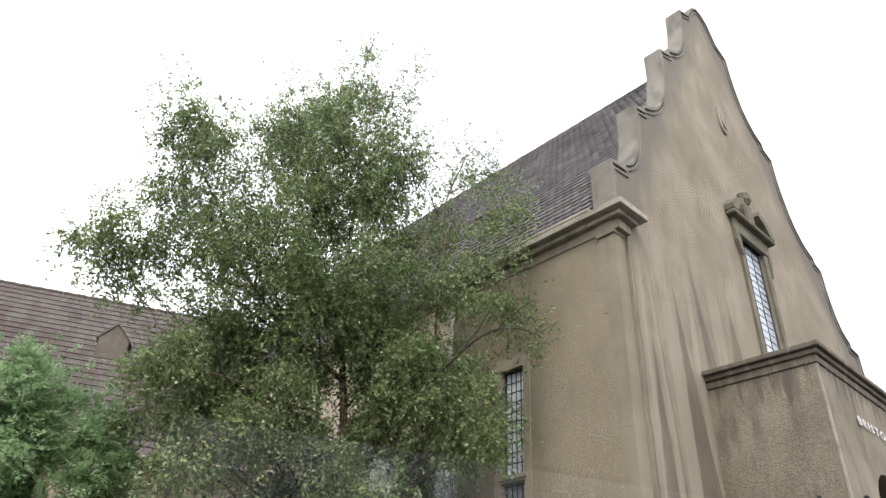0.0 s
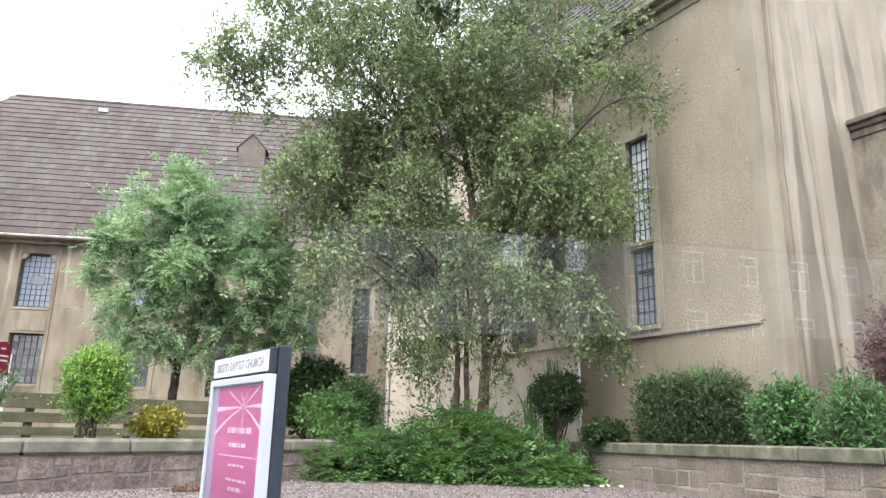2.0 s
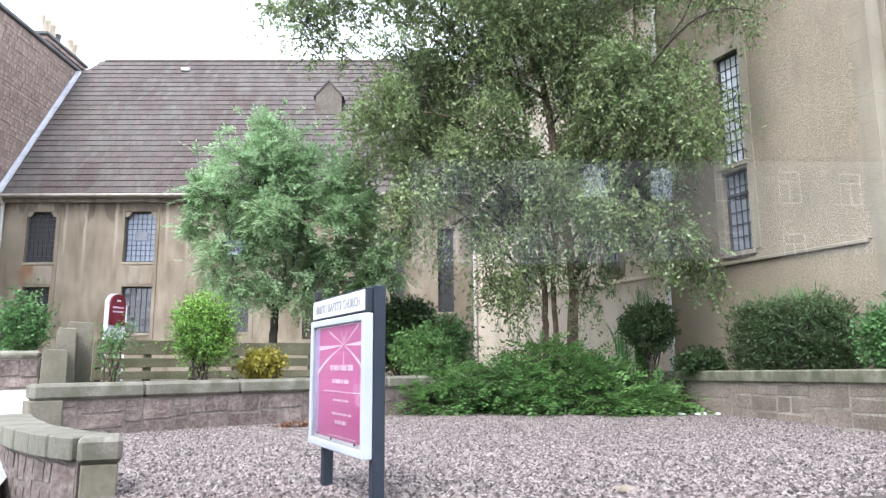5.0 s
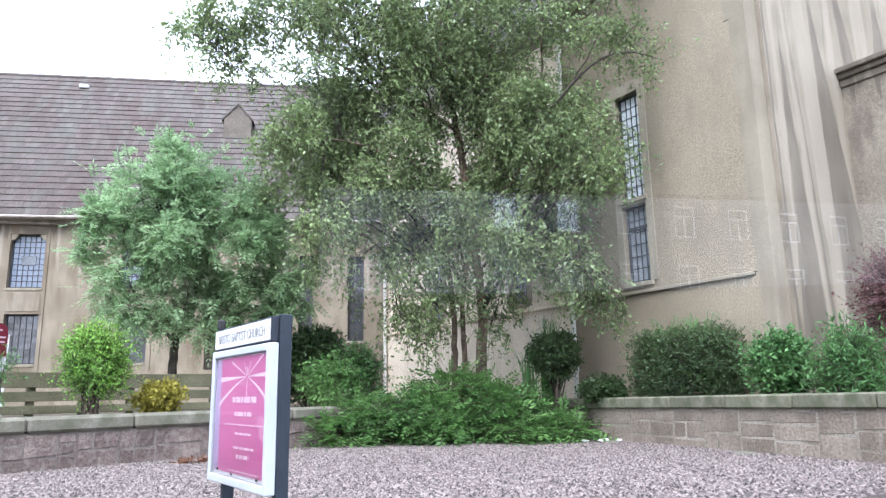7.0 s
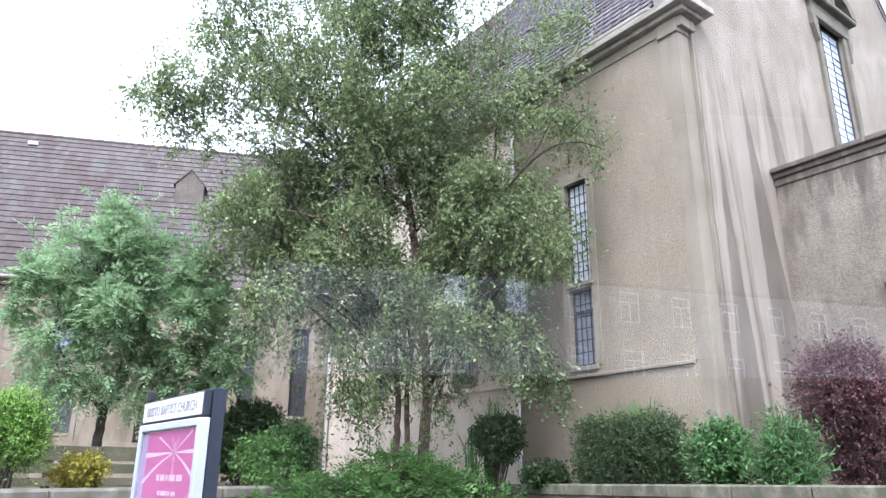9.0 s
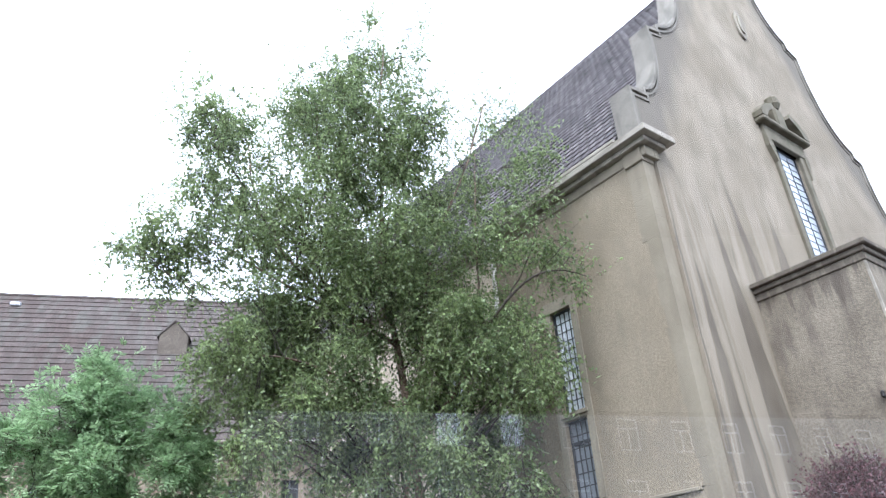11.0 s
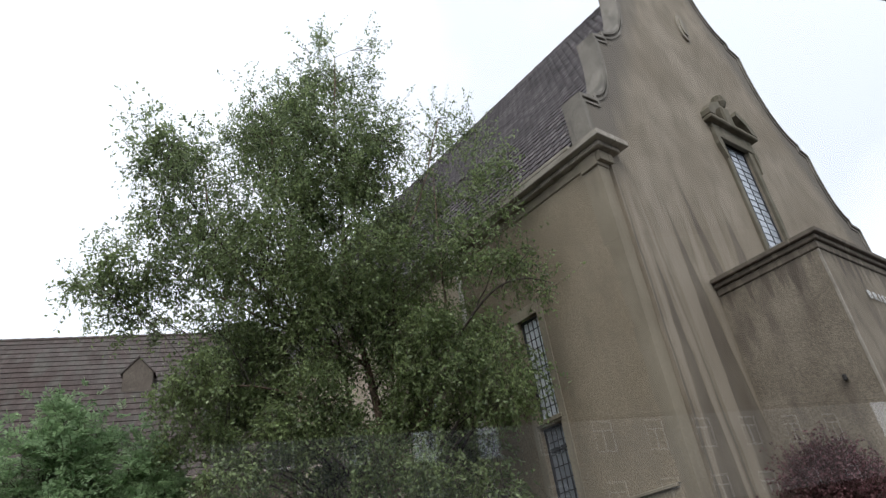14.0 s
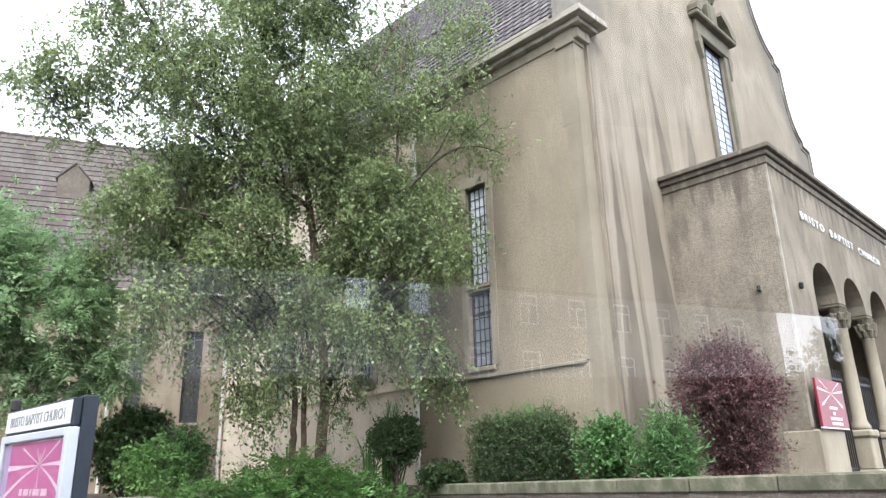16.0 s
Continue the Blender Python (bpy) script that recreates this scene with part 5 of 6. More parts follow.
    C, Rr, W = np.array([c[:3] for c in clumps], dtype=float), np.array([c[3] for c in clumps]), np.array([c[4] for c in clumps])
    nodes = []
    for k, (line, ra, rb) in enumerate(leaders):
        pts = bowed(line, 6, rg, 0.007)
        rad = [ra + (rb - ra) * (i / (len(pts) - 1)) ** 0.8 for i in range(len(pts))]
        bm = bmesh.new()
        tube(bm, pts, rad, 10)
        part("trunk", bm, M[bark], t, smooth=True)
        nodes += [(q, r) for q, r in zip(pts, rad)]
    foot = min(q.z for q, r in nodes)
    pts, a, b, tc = sprays(C, Rr, W, n_sprays, twig, per, rg, droop, shell, tufts=tufts, wisp=wisp)
    for c, r in zip(C, Rr):
        c = Vector(c)
        if c.x > 8.15 and c.y < 8.2 and c.z > 5.8:      # these hang on the arching side branch
            continue
        low = c.z < foot + 3.6

        def cost(node):
            q, rad = node
            h = math.hypot(c.x - q.x, c.y - q.y)
            rise = c.z - q.z
            return h + abs(rise) * 0.4 + (abs(rise + 0.4) * 1.5 if low else abs(rise - 0.75 * h - 0.2) * 1.6) + (3 if q.z < foot + 1.8 else 0)
        q, rad = min(nodes, key=cost)
        if low:                            # low sprays hang from the growth above them
            above = [Vector(o) for o in C if 0.3 < o[2] - c.z < 1.8]
            if above:
                q, rad = min(above, key=lambda o: (o - c).length), 0.012
        d = (c - q).length
        bm = bmesh.new()
        mid = q.lerp(c, 0.5) + Vector((rg.normal() * 0.06, rg.normal() * 0.06, 0.1)) * d
        rr = min(rad * 0.55, 0.008 + 0.011 * d)
        line = bowed([q, mid, c], 5, rg, 0.012 * d)
        tube(bm, line, [rr + (0.006 - rr) * i / (len(line) - 1) for i in range(len(line))], 6)
        near = tc[np.linalg.norm(tc - np.array(c), axis=1) < r * 1.1][:8]
        for e in near[:3 if r < 0.34 else 8]:
            limb(bm, line[int(rg.uniform(0.45, 0.95) * (len(line) - 1))], e, 0.009, 0.003, rg, 0.05, 4, 5)
        part("limb", bm, M[limb_bark], t, smooth=True)
    if shoots:                            # long leafy shoots that stand out of the upper outline
        w_ = np.clip(C[:, 2] - np.percentile(C[:, 2], 35), 0.2, None)
        k = rg.choice(len(C), shoots, p=w_ / w_.sum())
        d = rg.normal(size=(shoots, 3)) * np.array([0.45, 0.45, 0.2]) + np.array([0, 0, 0.85])
        d /= np.linalg.norm(d, axis=1)[:, None]
        o = C[k] + d * (Rr[k] * rg.uniform(0.35, 0.85, shoots))[:, None] + rg.normal(size=(shoots, 3)) * 0.12
        ln = rg.uniform(0.35, 0.95, shoots)
        s_ = rg.uniform(0.05, 1, (shoots, 16))
        lp = o[:, None] + d[:, None] * (s_ * ln[:, None])[:, :, None] + rg.normal(size=(shoots, 16, 3)) * 0.035
        pts, a, b = np.concatenate([pts, lp.reshape(-1, 3)]), np.concatenate([a, o]), np.concatenate([b, o + d * ln[:, None]])
    cr = new("crown", quads("crown", fronds(a, b, feather, leaf_size, aspect, rg) if feather else leaf_cloud(pts, leaf_size, droop, aspect, seed), M[leaf]))
    cr.parent = t
    tw = tagged(new("twig", twig_mesh("twig", a, b, 0.004, M["twig"])), kind="stuff")
    tw.parent = t
    return t


BIRCH = [
         (2.96, 11.85, 7.83, 0.59, 1.0), (2.18, 11.67, 7.04, 0.3, 0.6), (2.96, 12.28, 7.11, 0.39, 0.9), (3.33, 11.53, 6.68, 0.31, 0.8), (3.15, 11.34, 9.81, 0.5, 0.8), (2.93, 12.3, 11.43, 0.26, 0.4),
         (4.39, 13.28, 11.52, 0.6, 0.8), (4.8, 12.81, 10.87, 0.36, 0.6), (3.6, 11.63, 8.69, 0.49, 0.7), (4.49, 12.19, 9.21, 0.49, 0.6), (3.7, 11.75, 7.78, 0.4, 0.6),
         (4.47, 11.19, 7.69, 0.44, 0.7), (4.25, 11.09, 6.72, 0.42, 0.8), (4.93, 11.11, 12.26, 0.2, 0.4), (6.06, 12.63, 12.82, 0.64, 1.0), (6.68, 12.02, 13.07, 0.59, 1.0), (6.16, 12.23, 11.53, 0.66, 0.8),
         (5.57, 12.49, 11.25, 0.36, 0.6), (6.17, 10.41, 10.81, 0.55, 0.8), (6.34, 10.66, 13.42, 0.34, 0.45), (6.99, 11.23, 15.15, 0.17, 0.3), (7.9, 10.95, 14.07, 0.37, 0.5), (7.58, 11.56, 13.85, 0.52, 0.6),
         (8.42, 11.05, 15.43, 0.18, 0.3), (6.63, 9.79, 10.77, 0.54, 0.7), (7.88, 10.56, 11.47, 0.47, 0.6), (8.28, 10.47, 12.2, 0.27, 0.4), (7.4, 10.59, 10.54, 0.57, 0.7), (6.32, 10.28, 9.66, 0.53, 0.7),
         (6.08, 11.3, 9.65, 0.6, 0.7), (4.93, 10.76, 8.96, 0.5, 0.6), (5.63, 12.85, 9.47, 0.58, 0.7), (6.33, 12.32, 9.15, 0.57, 0.7), (6.67, 11.18, 9.05, 0.55, 0.7), (7.04, 10.19, 9.13, 0.53, 0.7),
         (9.66, 10.08, 12.48, 0.36, 0.5), (8.77, 9.71, 11.0, 0.38, 0.6), (9.71, 9.93, 11.68, 0.35, 0.5), (10.11, 9.4, 11.89, 0.38, 0.45), (8.63, 7.75, 9.22, 0.44, 0.6), (8.99, 8.94, 9.78, 0.5, 0.8),
         (8.5, 10.04, 10.18, 0.45, 0.6), (8.52, 9.44, 9.14, 0.54, 0.8), (8.59, 8.41, 8.41, 0.48, 0.7), (8.66, 7.71, 8.21, 0.27, 0.4), (8.53, 10.74, 9.47, 0.63, 0.9), (6.94, 9.44, 7.51, 0.55, 1.0),
         (7.92, 8.64, 7.52, 0.42, 0.8), (8.49, 10.15, 7.74, 0.63, 1.0), (8.33, 8.07, 7.15, 0.31, 0.35), (8.68, 7.69, 6.58, 0.22, 0.35), (8.87, 7.48, 6.38, 0.16, 0.35), (8.77, 7.6, 7.01, 0.18, 0.25),
         (7.55, 12.02, 8.58, 0.7, 1.0), (5.8, 10.63, 7.12, 0.57, 1.0), (5.4, 11.47, 7.01, 0.49, 1.0), (6.77, 10.06, 6.59, 0.56, 0.8), (7.98, 10.57, 6.93, 0.61, 1.0), (8.32, 9.09, 6.12, 0.48, 0.9),
         (8.7, 9.01, 5.6, 0.51, 0.9), (8.72, 10.36, 6.24, 0.61, 1.0), (6.2, 10.78, 6.22, 0.56, 1.0), (5.66, 11.76, 6.3, 0.58, 1.0), (5.39, 12.87, 6.68, 0.61, 1.0), (4.03, 11.16, 5.55, 0.43, 0.9),
         (3.9, 10.86, 5.44, 0.39, 0.9), (3.64, 11.36, 5.18, 0.31, 0.8), (4.9, 12.21, 5.54, 0.52, 1), (5.56, 11.55, 5.31, 0.5, 1), (5.84, 10.42, 5.27, 0.37, 1), (6.22, 10.45, 4.79, 0.35, 0.9),
         (7.43, 9.18, 5.79, 0.52, 0.9), (7.58, 9.89, 5.24, 0.44, 1), (7.57, 8.66, 4.89, 0.46, 1), (8.06, 8.34, 5.42, 0.44, 0.9), (8.12, 8.29, 4.69, 0.4, 0.9), (7.76, 11.16, 5.13, 0.39, 0.9),
         (7.76, 10.54, 6.16, 0.27, 0.5), (4.2, 12.94, 4.68, 0.34, 0.7), (4.4, 10.56, 3.57, 0.44, 1), (4.44, 11.22, 3.09, 0.33, 0.8), (5.76, 12.34, 3.4, 0.37, 0.45), (6.39, 11.53, 4.01, 0.4, 0.8),
         (6.04, 10.76, 3.11, 0.41, 0.9), (6.76, 11.76, 2.25, 0.35, 0.9), (6.0, 11.34, 2.68, 0.23, 0.4), (7.57, 10.91, 3.89, 0.44, 0.8), (6.68, 10.06, 2.69, 0.32, 0.8), (6.33, 10.01, 3.2, 0.33, 0.8),
         (7.36, 10.01, 2.07, 0.21, 0.5), (7.15, 9.28, 3.63, 0.44, 0.8), (7.55, 9.69, 2.96, 0.3, 0.6), (9.01, 10.2, 4.05, 0.53, 0.8), (7.97, 8.43, 3.15, 0.37, 0.8), (8.12, 8.28, 2.49, 0.25, 0.6),
         (8.32, 8.08, 2.49, 0.19, 0.5), (7.78, 8.86, 2.63, 0.2, 0.5), (5.41, 12.04, 2.79, 0.22, 0.4), (6.25, 10.51, 1.63, 0.2, 0.6),
         (4.08, 11.64, 4.76, 0.27, 0.7), (4.56, 11.31, 4.55, 0.3, 0.8), (5.14, 10.64, 4.39, 0.31, 0.8), (6.36, 11.32, 4.68, 0.28, 0.7), (6.24, 9.79, 4.24, 0.25, 0.7), (7.39, 9.96, 4.55, 0.31, 0.8), (8.52, 9.87, 4.72, 0.35, 0.8), (7.92, 8.34, 4.2, 0.25, 0.7), (5.03, 11.42, 4.12, 0.27, 0.6), (7.18, 10.33, 4.22, 0.27, 0.6),
         (6.05, 10.71, 2.5, 0.3, 1.1), (6.27, 10.58, 2.15, 0.24, 1.0), (5.95, 10.65, 1.95, 0.18, 0.7), (5.86, 10.92, 2.4, 0.26, 0.9), (6.45, 10.59, 2.55, 0.28, 1.0), (8.41, 8.71, 2.75, 0.34, 1.3), (8.54, 8.44, 2.4, 0.24, 1.0), (8.27, 8.97, 3.1, 0.34, 1.2),
         (7.99, 9.22, 2.75, 0.22, 0.9), (7.98, 9.36, 3.3, 0.32, 1.2), (7.68, 9.7, 2.65, 0.2, 0.8), (7.38, 10.24, 1.9, 0.2, 0.9), (7.47, 10.03, 2.4, 0.24, 1.0), (6.9, 10.46, 2.75, 0.26, 0.9), (8.62, 8.36, 2.15, 0.16, 0.6),
]
rgc = np.random.RandomState(8)
BIRCH = [(x, y, z, r * (0.8 if x < 4.6 and z < 7 else 1.45 if x > 8.2 and y < 8.1 and 5.8 < z < 7.4 else 1.0), w * (0.55 if z < 3.5 else (1.55 if x < 7.2 else 1.2) if z < 5.5 else 1.5 if x > 8.2 and y < 8.1 and 5.8 < z < 7.4 else 0.4 if x > 9.5 else 0.5 if x > 8.4 and z > 7.4 else 0.9 if 9.5 < z < 13.5 else 1.0)) for x, y, z, r, w in BIRCH]
BIRCH += [(x + rgc.normal() * 0.4, y + rgc.normal() * 0.6, z + rgc.normal() * 0.36, r * 1.1, w * 0.65) for x, y, z, r, w in BIRCH if w > 0.55 and z > 3.5 and not (x > 7.7 and y < 9.2) and x > (4.6 if z < 7 else 3.3)]   # looser growth round each clump
STEM_A = [(7.44, 10.66, 0.3), (7.46, 10.6, 1.5), (7.47, 10.58, 2.6), (7.16, 10.73, 5.68), (7.0, 10.84, 6.47), (6.83, 10.88, 7.1), (6.87, 10.8, 9.17), (6.85, 10.81, 11.45), (7.1, 10.9, 14.3)]
STEM_B = [(7.08, 10.9, 0.3), (7.12, 10.99, 1.4), (7.11, 11.0, 2.5), (6.84, 11.17, 5.98), (6.69, 11.38, 6.61), (6.55, 11.42, 8.27), (6.0, 11.9, 9.8), (5.8, 12.0, 12.4)]
STEM_C = [(7.20, 10.83, 0.3), (7.26, 10.85, 1.4), (7.22, 10.8, 2.6), (7.3, 10.4, 4.4), (7.45, 10.2, 6.4), (7.6, 10.0, 7.8), (8.2, 9.5, 9.7), (8.7, 9.2, 11.6)]
SIDE_A = [(7.1, 10.78, 5.9), (6.2, 11.6, 6.9), (5.2, 12.2, 8.2), (4.7, 12.6, 9.6), (4.5, 12.8, 11.1)]
SIDE_B = [(6.8, 11.25, 6.3), (5.6, 11.6, 6.9), (4.3, 11.8, 7.5), (3.2, 11.9, 7.9)]
SIDE_C = [(7.4, 10.45, 4.1), (7.8, 9.6, 4.9), (7.98, 9.2, 6.2), (8.06, 9.15, 8.0), (8.2, 9.1, 9.9)]
SIDE_D = [(7.3, 10.4, 4.3), (6.3, 10.9, 5.0), (5.0, 11.2, 5.4), (4.0, 11.2, 5.2)]
birch = tree("birch_tree", "tall multi-stemmed birch with loose hanging green foliage",
             [(STEM_A, 0.125, 0.012), (STEM_B, 0.075, 0.012), (STEM_C, 0.065, 0.012), (SIDE_A, 0.05, 0.012), (SIDE_B, 0.045, 0.01), (SIDE_C, 0.045, 0.01), (SIDE_D, 0.04, 0.01)],
             BIRCH, "birch_leaf", 0.077, 21500, 11, 0.36, "bark", "bark_dark", 11, 0.55, 0.2, 0.48, 12, 720, wisp=0.46)
bough = bmesh.new()
rgb_ = np.random.RandomState(2)
for line, r0, r1 in (([(7.9, 9.3, 5.2), (7.75, 8.9, 5.55), (8.07, 7.95, 6.27), (8.5, 7.5, 6.42), (8.85, 7.1, 6.2)], 0.034, 0.007), ([(7.95, 8.3, 6.05), (8.2, 7.8, 6.9), (8.3, 7.6, 7.5)], 0.014, 0.005),
                     ([(8.2, 7.8, 6.32), (8.45, 7.4, 6.75), (8.7, 7.2, 7.0)], 0.011, 0.004), ([(8.5, 7.5, 6.42), (8.7, 7.3, 6.7), (8.95, 7.15, 6.85)], 0.008, 0.004)):
    pts = bowed(line, 5, rgb_, 0.012)
    tube(bough, pts, [r0 + (r1 - r0) * i / (len(pts) - 1) for i in range(len(pts))], 7)
part("limb", bough, M["bark_dark"], birch, "bare arching side branch", smooth=True)
ROWAN = [(2.5, 13.6, 5.0, 0.8, 1), (1.9, 13.6, 4.5, 0.75, 1), (3.2, 13.5, 4.5, 0.9, 1), (1.65, 13.6, 3.7, 0.7, 1), (2.4, 13.3, 3.9, 1.0, 1), (3.7, 13.3, 3.7, 0.85, 1), (4.35, 13.2, 3.1, 0.65, 0.9),
         (1.8, 13.5, 2.8, 0.6, 0.9), (2.7, 13.4, 3.0, 0.8, 0.9), (3.6, 13.3, 2.6, 0.65, 0.8), (4.6, 13.1, 2.6, 0.5, 0.7), (2.7, 13.3, 2.35, 0.4, 0.5), (2.15, 13.4, 2.35, 0.4, 0.6), (3.3, 13.2, 2.2, 0.4, 0.5), (4.2, 13.2, 2.2, 0.4, 0.6)]
tree("rowan_tree", "small round-headed blue-green garden tree", [([(2.72, 13.95, 0.4), (2.7, 13.9, 1.3), (2.72, 13.8, 2.0)], 0.10, 0.07), ([(2.72, 13.8, 1.9), (2.4, 13.7, 2.6), (2.2, 13.6, 3.8)], 0.05, 0.012), ([(2.72, 13.8, 1.9), (3.0, 13.7, 2.7), (2.9, 13.6, 4.2)], 0.05, 0.012),
     ([(2.72, 13.8, 1.95), (3.3, 13.6, 2.4), (3.9, 13.3, 3.0)], 0.045, 0.012), ([(2.72, 13.8, 1.85), (2.2, 13.7, 2.3), (1.8, 13.6, 2.9)], 0.04, 0.012)],
     ROWAN, "rowan_leaf", 0.11, 5200, 1, 0.30, "bark_dark", "bark_dark", 5, 0.15, 0.45, 0.34, 14, feather=6, wisp=0.12)


def shrub(name, label, lumps, leaf, leaf_size, n, per=8, twig=0.22, droop=0.1, seed=1, shell=0.55, boxy=False, stems=7, base=0.62, root=None, aspect=0.55, flat=0.0, feather=0):
    """A shrub: stems from the ground into lumps (x, y, z, rx, ry, rz) of leafy shoots."""
    rg = np.random.RandomState(seed)
    s = thing(name, label, "shrub")
    Lp = np.array(lumps, dtype=float)
    C, R_ = Lp[:, :3], Lp[:, 3:]
    share = (R_[:, 0] * R_[:, 1] + R_[:, 0] * R_[:, 2]) ** 0.9
    pick = rg.choice(len(C), n, p=share / share.sum())
    d = rg.normal(size=(n, 3))
    d /= np.linalg.norm(d, axis=1)[:, None]
    q = d / np.abs(d).max(axis=1)[:, None] ** (0.8 if boxy else 0.0)
    o = C[pick] + q * R_[pick] * (rg.uniform(shell ** 3, 1.0, n) ** (1 / 3))[:, None] * (1 + (0.08 if boxy else 0.17) * rg.normal(size=n))[:, None]
    o[:, 2] = np.maximum(o[:, 2], base + 0.03)
    w = d + rg.normal(size=(n, 3)) * 0.5 + np.array([0, 0, 0.35 - droop])
    w[:, 2] *= 1 - flat
    w /= np.linalg.norm(w, axis=1)[:, None]
    t = rg.uniform(0, 1, (n, per))
    ln = twig * rg.uniform(0.4, 1.5, n)
    leaf_p = o[:, None] + w[:, None] * (t * ln[:, None])[:, :, None] + rg.normal(size=(n, per, 3)) * leaf_size * 0.3
    leaf_p[:, :, 2] = np.maximum(leaf_p[:, :, 2], base + 0.02)
    fo = new("foliage", quads("foliage", fronds(o, o + w * ln[:, None], feather, leaf_size, aspect, rg, 0.3) if feather else leaf_cloud(leaf_p.reshape(-1, 3), leaf_size, droop, aspect, seed, flat), M[leaf]))
    fo.parent = s
    mid = C.mean(axis=0)
    for k in range(stems):
        bm = bmesh.new()
        c = C[k % len(C)] + rg.normal(size=3) * R_[k % len(C)] * 0.4
        r = np.array(root) if root is not None else mid * 0.5 + C[k % len(C)] * 0.5
        limb(bm, (r[0] + rg.normal() * 0.06, r[1] + rg.normal() * 0.06, base - 0.05), tuple(c), 0.02, 0.007, rg, 0, 4, 5)
        part("stem", bm, M["twig"], s)
    tw = tagged(new("twig", twig_mesh("twig", o, o + w * ln[:, None], 0.004, M["twig"])), kind="stuff")
    tw.parent = s
    return s


def polar(az, d, z):
    return (d * math.sin(radians(az)), d * math.cos(radians(az)), z)


def ball(az, d, z0, z1, half, k, seed, deep=None):
    """Lumps that together fill a rounded bush seen at a bearing and distance, from z0 to z1, half as wide."""
    rg = np.random.RandomState(seed)
    x, y, z = polar(az, d, (z0 + z1) / 2)
    h = (z1 - z0) / 2
    out = [(x, y, z, half * 0.7, (deep or half) * 0.7, h * 0.75)]
    for i in range(k):
        v = rg.normal(size=3)
        v /= np.linalg.norm(v)
        out.append((x + v[0] * half * 0.55, y + v[1] * (deep or half) * 0.55, z + v[2] * h * 0.5, half * 0.42, half * 0.42, h * 0.42))
    return out


mound = []
rgm = np.random.RandomState(4)
for k in range(22):
    s_ = rgm.uniform(-1, 1)
    f_ = rgm.uniform(0, 1)
    hgt = 0.98 * (1 - abs(s_) ** 1.8)
    x, y, _ = polar(31.9 + s_ * 9.4, 12.75 - f_ * 0.75, 0)
    mound.append((x, y, 0.12 + (hgt - 0.1) * (1 - f_ * 0.85), 0.5, 0.45, 0.17))
shrub("spreading_shrub", "low wide fan-branched green shrub spilling over the wall end", mound, "low_leaf", 0.105, 2900, 1, 0.52, 0.25, 21, 0.3, stems=18, base=0.0, root=polar(32.5, 12.7, 0), aspect=0.42, flat=0.45, feather=7)
shrub("clipped_hedge", "dark clipped evergreen hedge by the church wall", [(9.15, 6.85 + 0.37 * k, 1.15, 0.36, 0.32, 0.46) for k in range(4)], "hedge_leaf", 0.062, 5000, 8, 0.16, -0.25, 22, 0.7, True, 8, aspect=0.3)
shrub("green_shrub", "bright green leafy shrub beside the hedge", ball(57.5, 10.6, 0.7, 1.56, 0.38, 7, 3), "bright_leaf", 0.06, 2300, 9, 0.2, 0.2, 23)
shrub("green_shrub", "loose green shrub with pale spiky shoots", ball(62.1, 10.1, 0.62, 1.38, 0.28, 6, 4), "bright_leaf", 0.10, 1000, 7, 0.34, -0.2, 24, aspect=0.2)
shrub("maroon_shrub", "large maroon-leaved shrub by the porch", ball(66.5, 11.4, 1.2, 2.6, 0.8, 12, 5) + ball(66.9, 11.4, 0.62, 1.7, 0.62, 8, 15), "red_leaf", 0.046, 3900, 9, 0.32, 0.0, 25, 0.25, stems=26)
shrub("dark_shrub", "dark rounded evergreen shrub by the downpipe", ball(41.0, 12.9, 1.0, 1.85, 0.44, 8, 6), "hedge_leaf", 0.06, 1700, 8, 0.18, -0.1, 26, stems=10, root=polar(41.0, 12.9, 0))
shrub("dark_shrub", "low dark shrub at the wall foot", ball(44.6, 12.6, 0.62, 1.0, 0.34, 6, 7), "hedge_leaf", 0.075, 500, 8, 0.16, 0.1, 27)
shrub("dark_shrub", "tall dark evergreen shrub against the hall", ball(21.6, 14.6, 0.62, 2.2, 0.75, 9, 8), "hedge_leaf", 0.075, 2600, 8, 0.22, 0.1, 28)
shrub("flowering_shrub", "straggly pale-flecked green shrub", ball(25.3, 13.7, 0.62, 1.75, 0.5, 8, 9), "bright_leaf", 0.06, 900, 7, 0.3, 0.2, 29, 0.3)
shrub("green_shrub", "mid-green shrub beside the dark evergreen", ball(22.9, 13.2, 0.62, 1.45, 0.5, 7, 10), "low_leaf", 0.075, 1300, 8, 0.22, 0.2, 30)
shrub("lime_shrub", "vivid lime-green rounded shrub by the fence", ball(5.8, 10.9, 0.85, 1.74, 0.33, 9, 11), "lime_leaf", 0.046, 2100, 10, 0.28, -0.1, 31, 0.25, aspect=0.42, stems=12, root=polar(5.8, 10.9, 0))
shrub("yellow_shrub", "small yellow-leaved shrub by the low wall", ball(10.1, 11.2, 0.62, 1.05, 0.3, 5, 12), "yellow_leaf", 0.065, 420, 8, 0.14, 0.1, 32)
shrub("green_shrub", "loose light green shrub by the path gate", ball(-6.7, 14.5, 0.62, 2.3, 0.42, 6, 14), "bright_leaf", 0.06, 800, 8, 0.26, 0.1, 34, 0.3, base=0.6)
shrub("rose_bush", "thin straggly rose bush before the red sign", ball(-0.4, 11.1, 0.7, 1.5, 0.28, 5, 13), "bright_leaf", 0.05, 85, 7, 0.22, 0.1, 33, 0.2)


def grass_tuft(name, label, x, y, z, n, tall, spread, leaf, seed):
    """Arching grassy blades from one root."""
    rg = np.random.RandomState(seed)
    g = thing(name, label, "plant")
    out = []
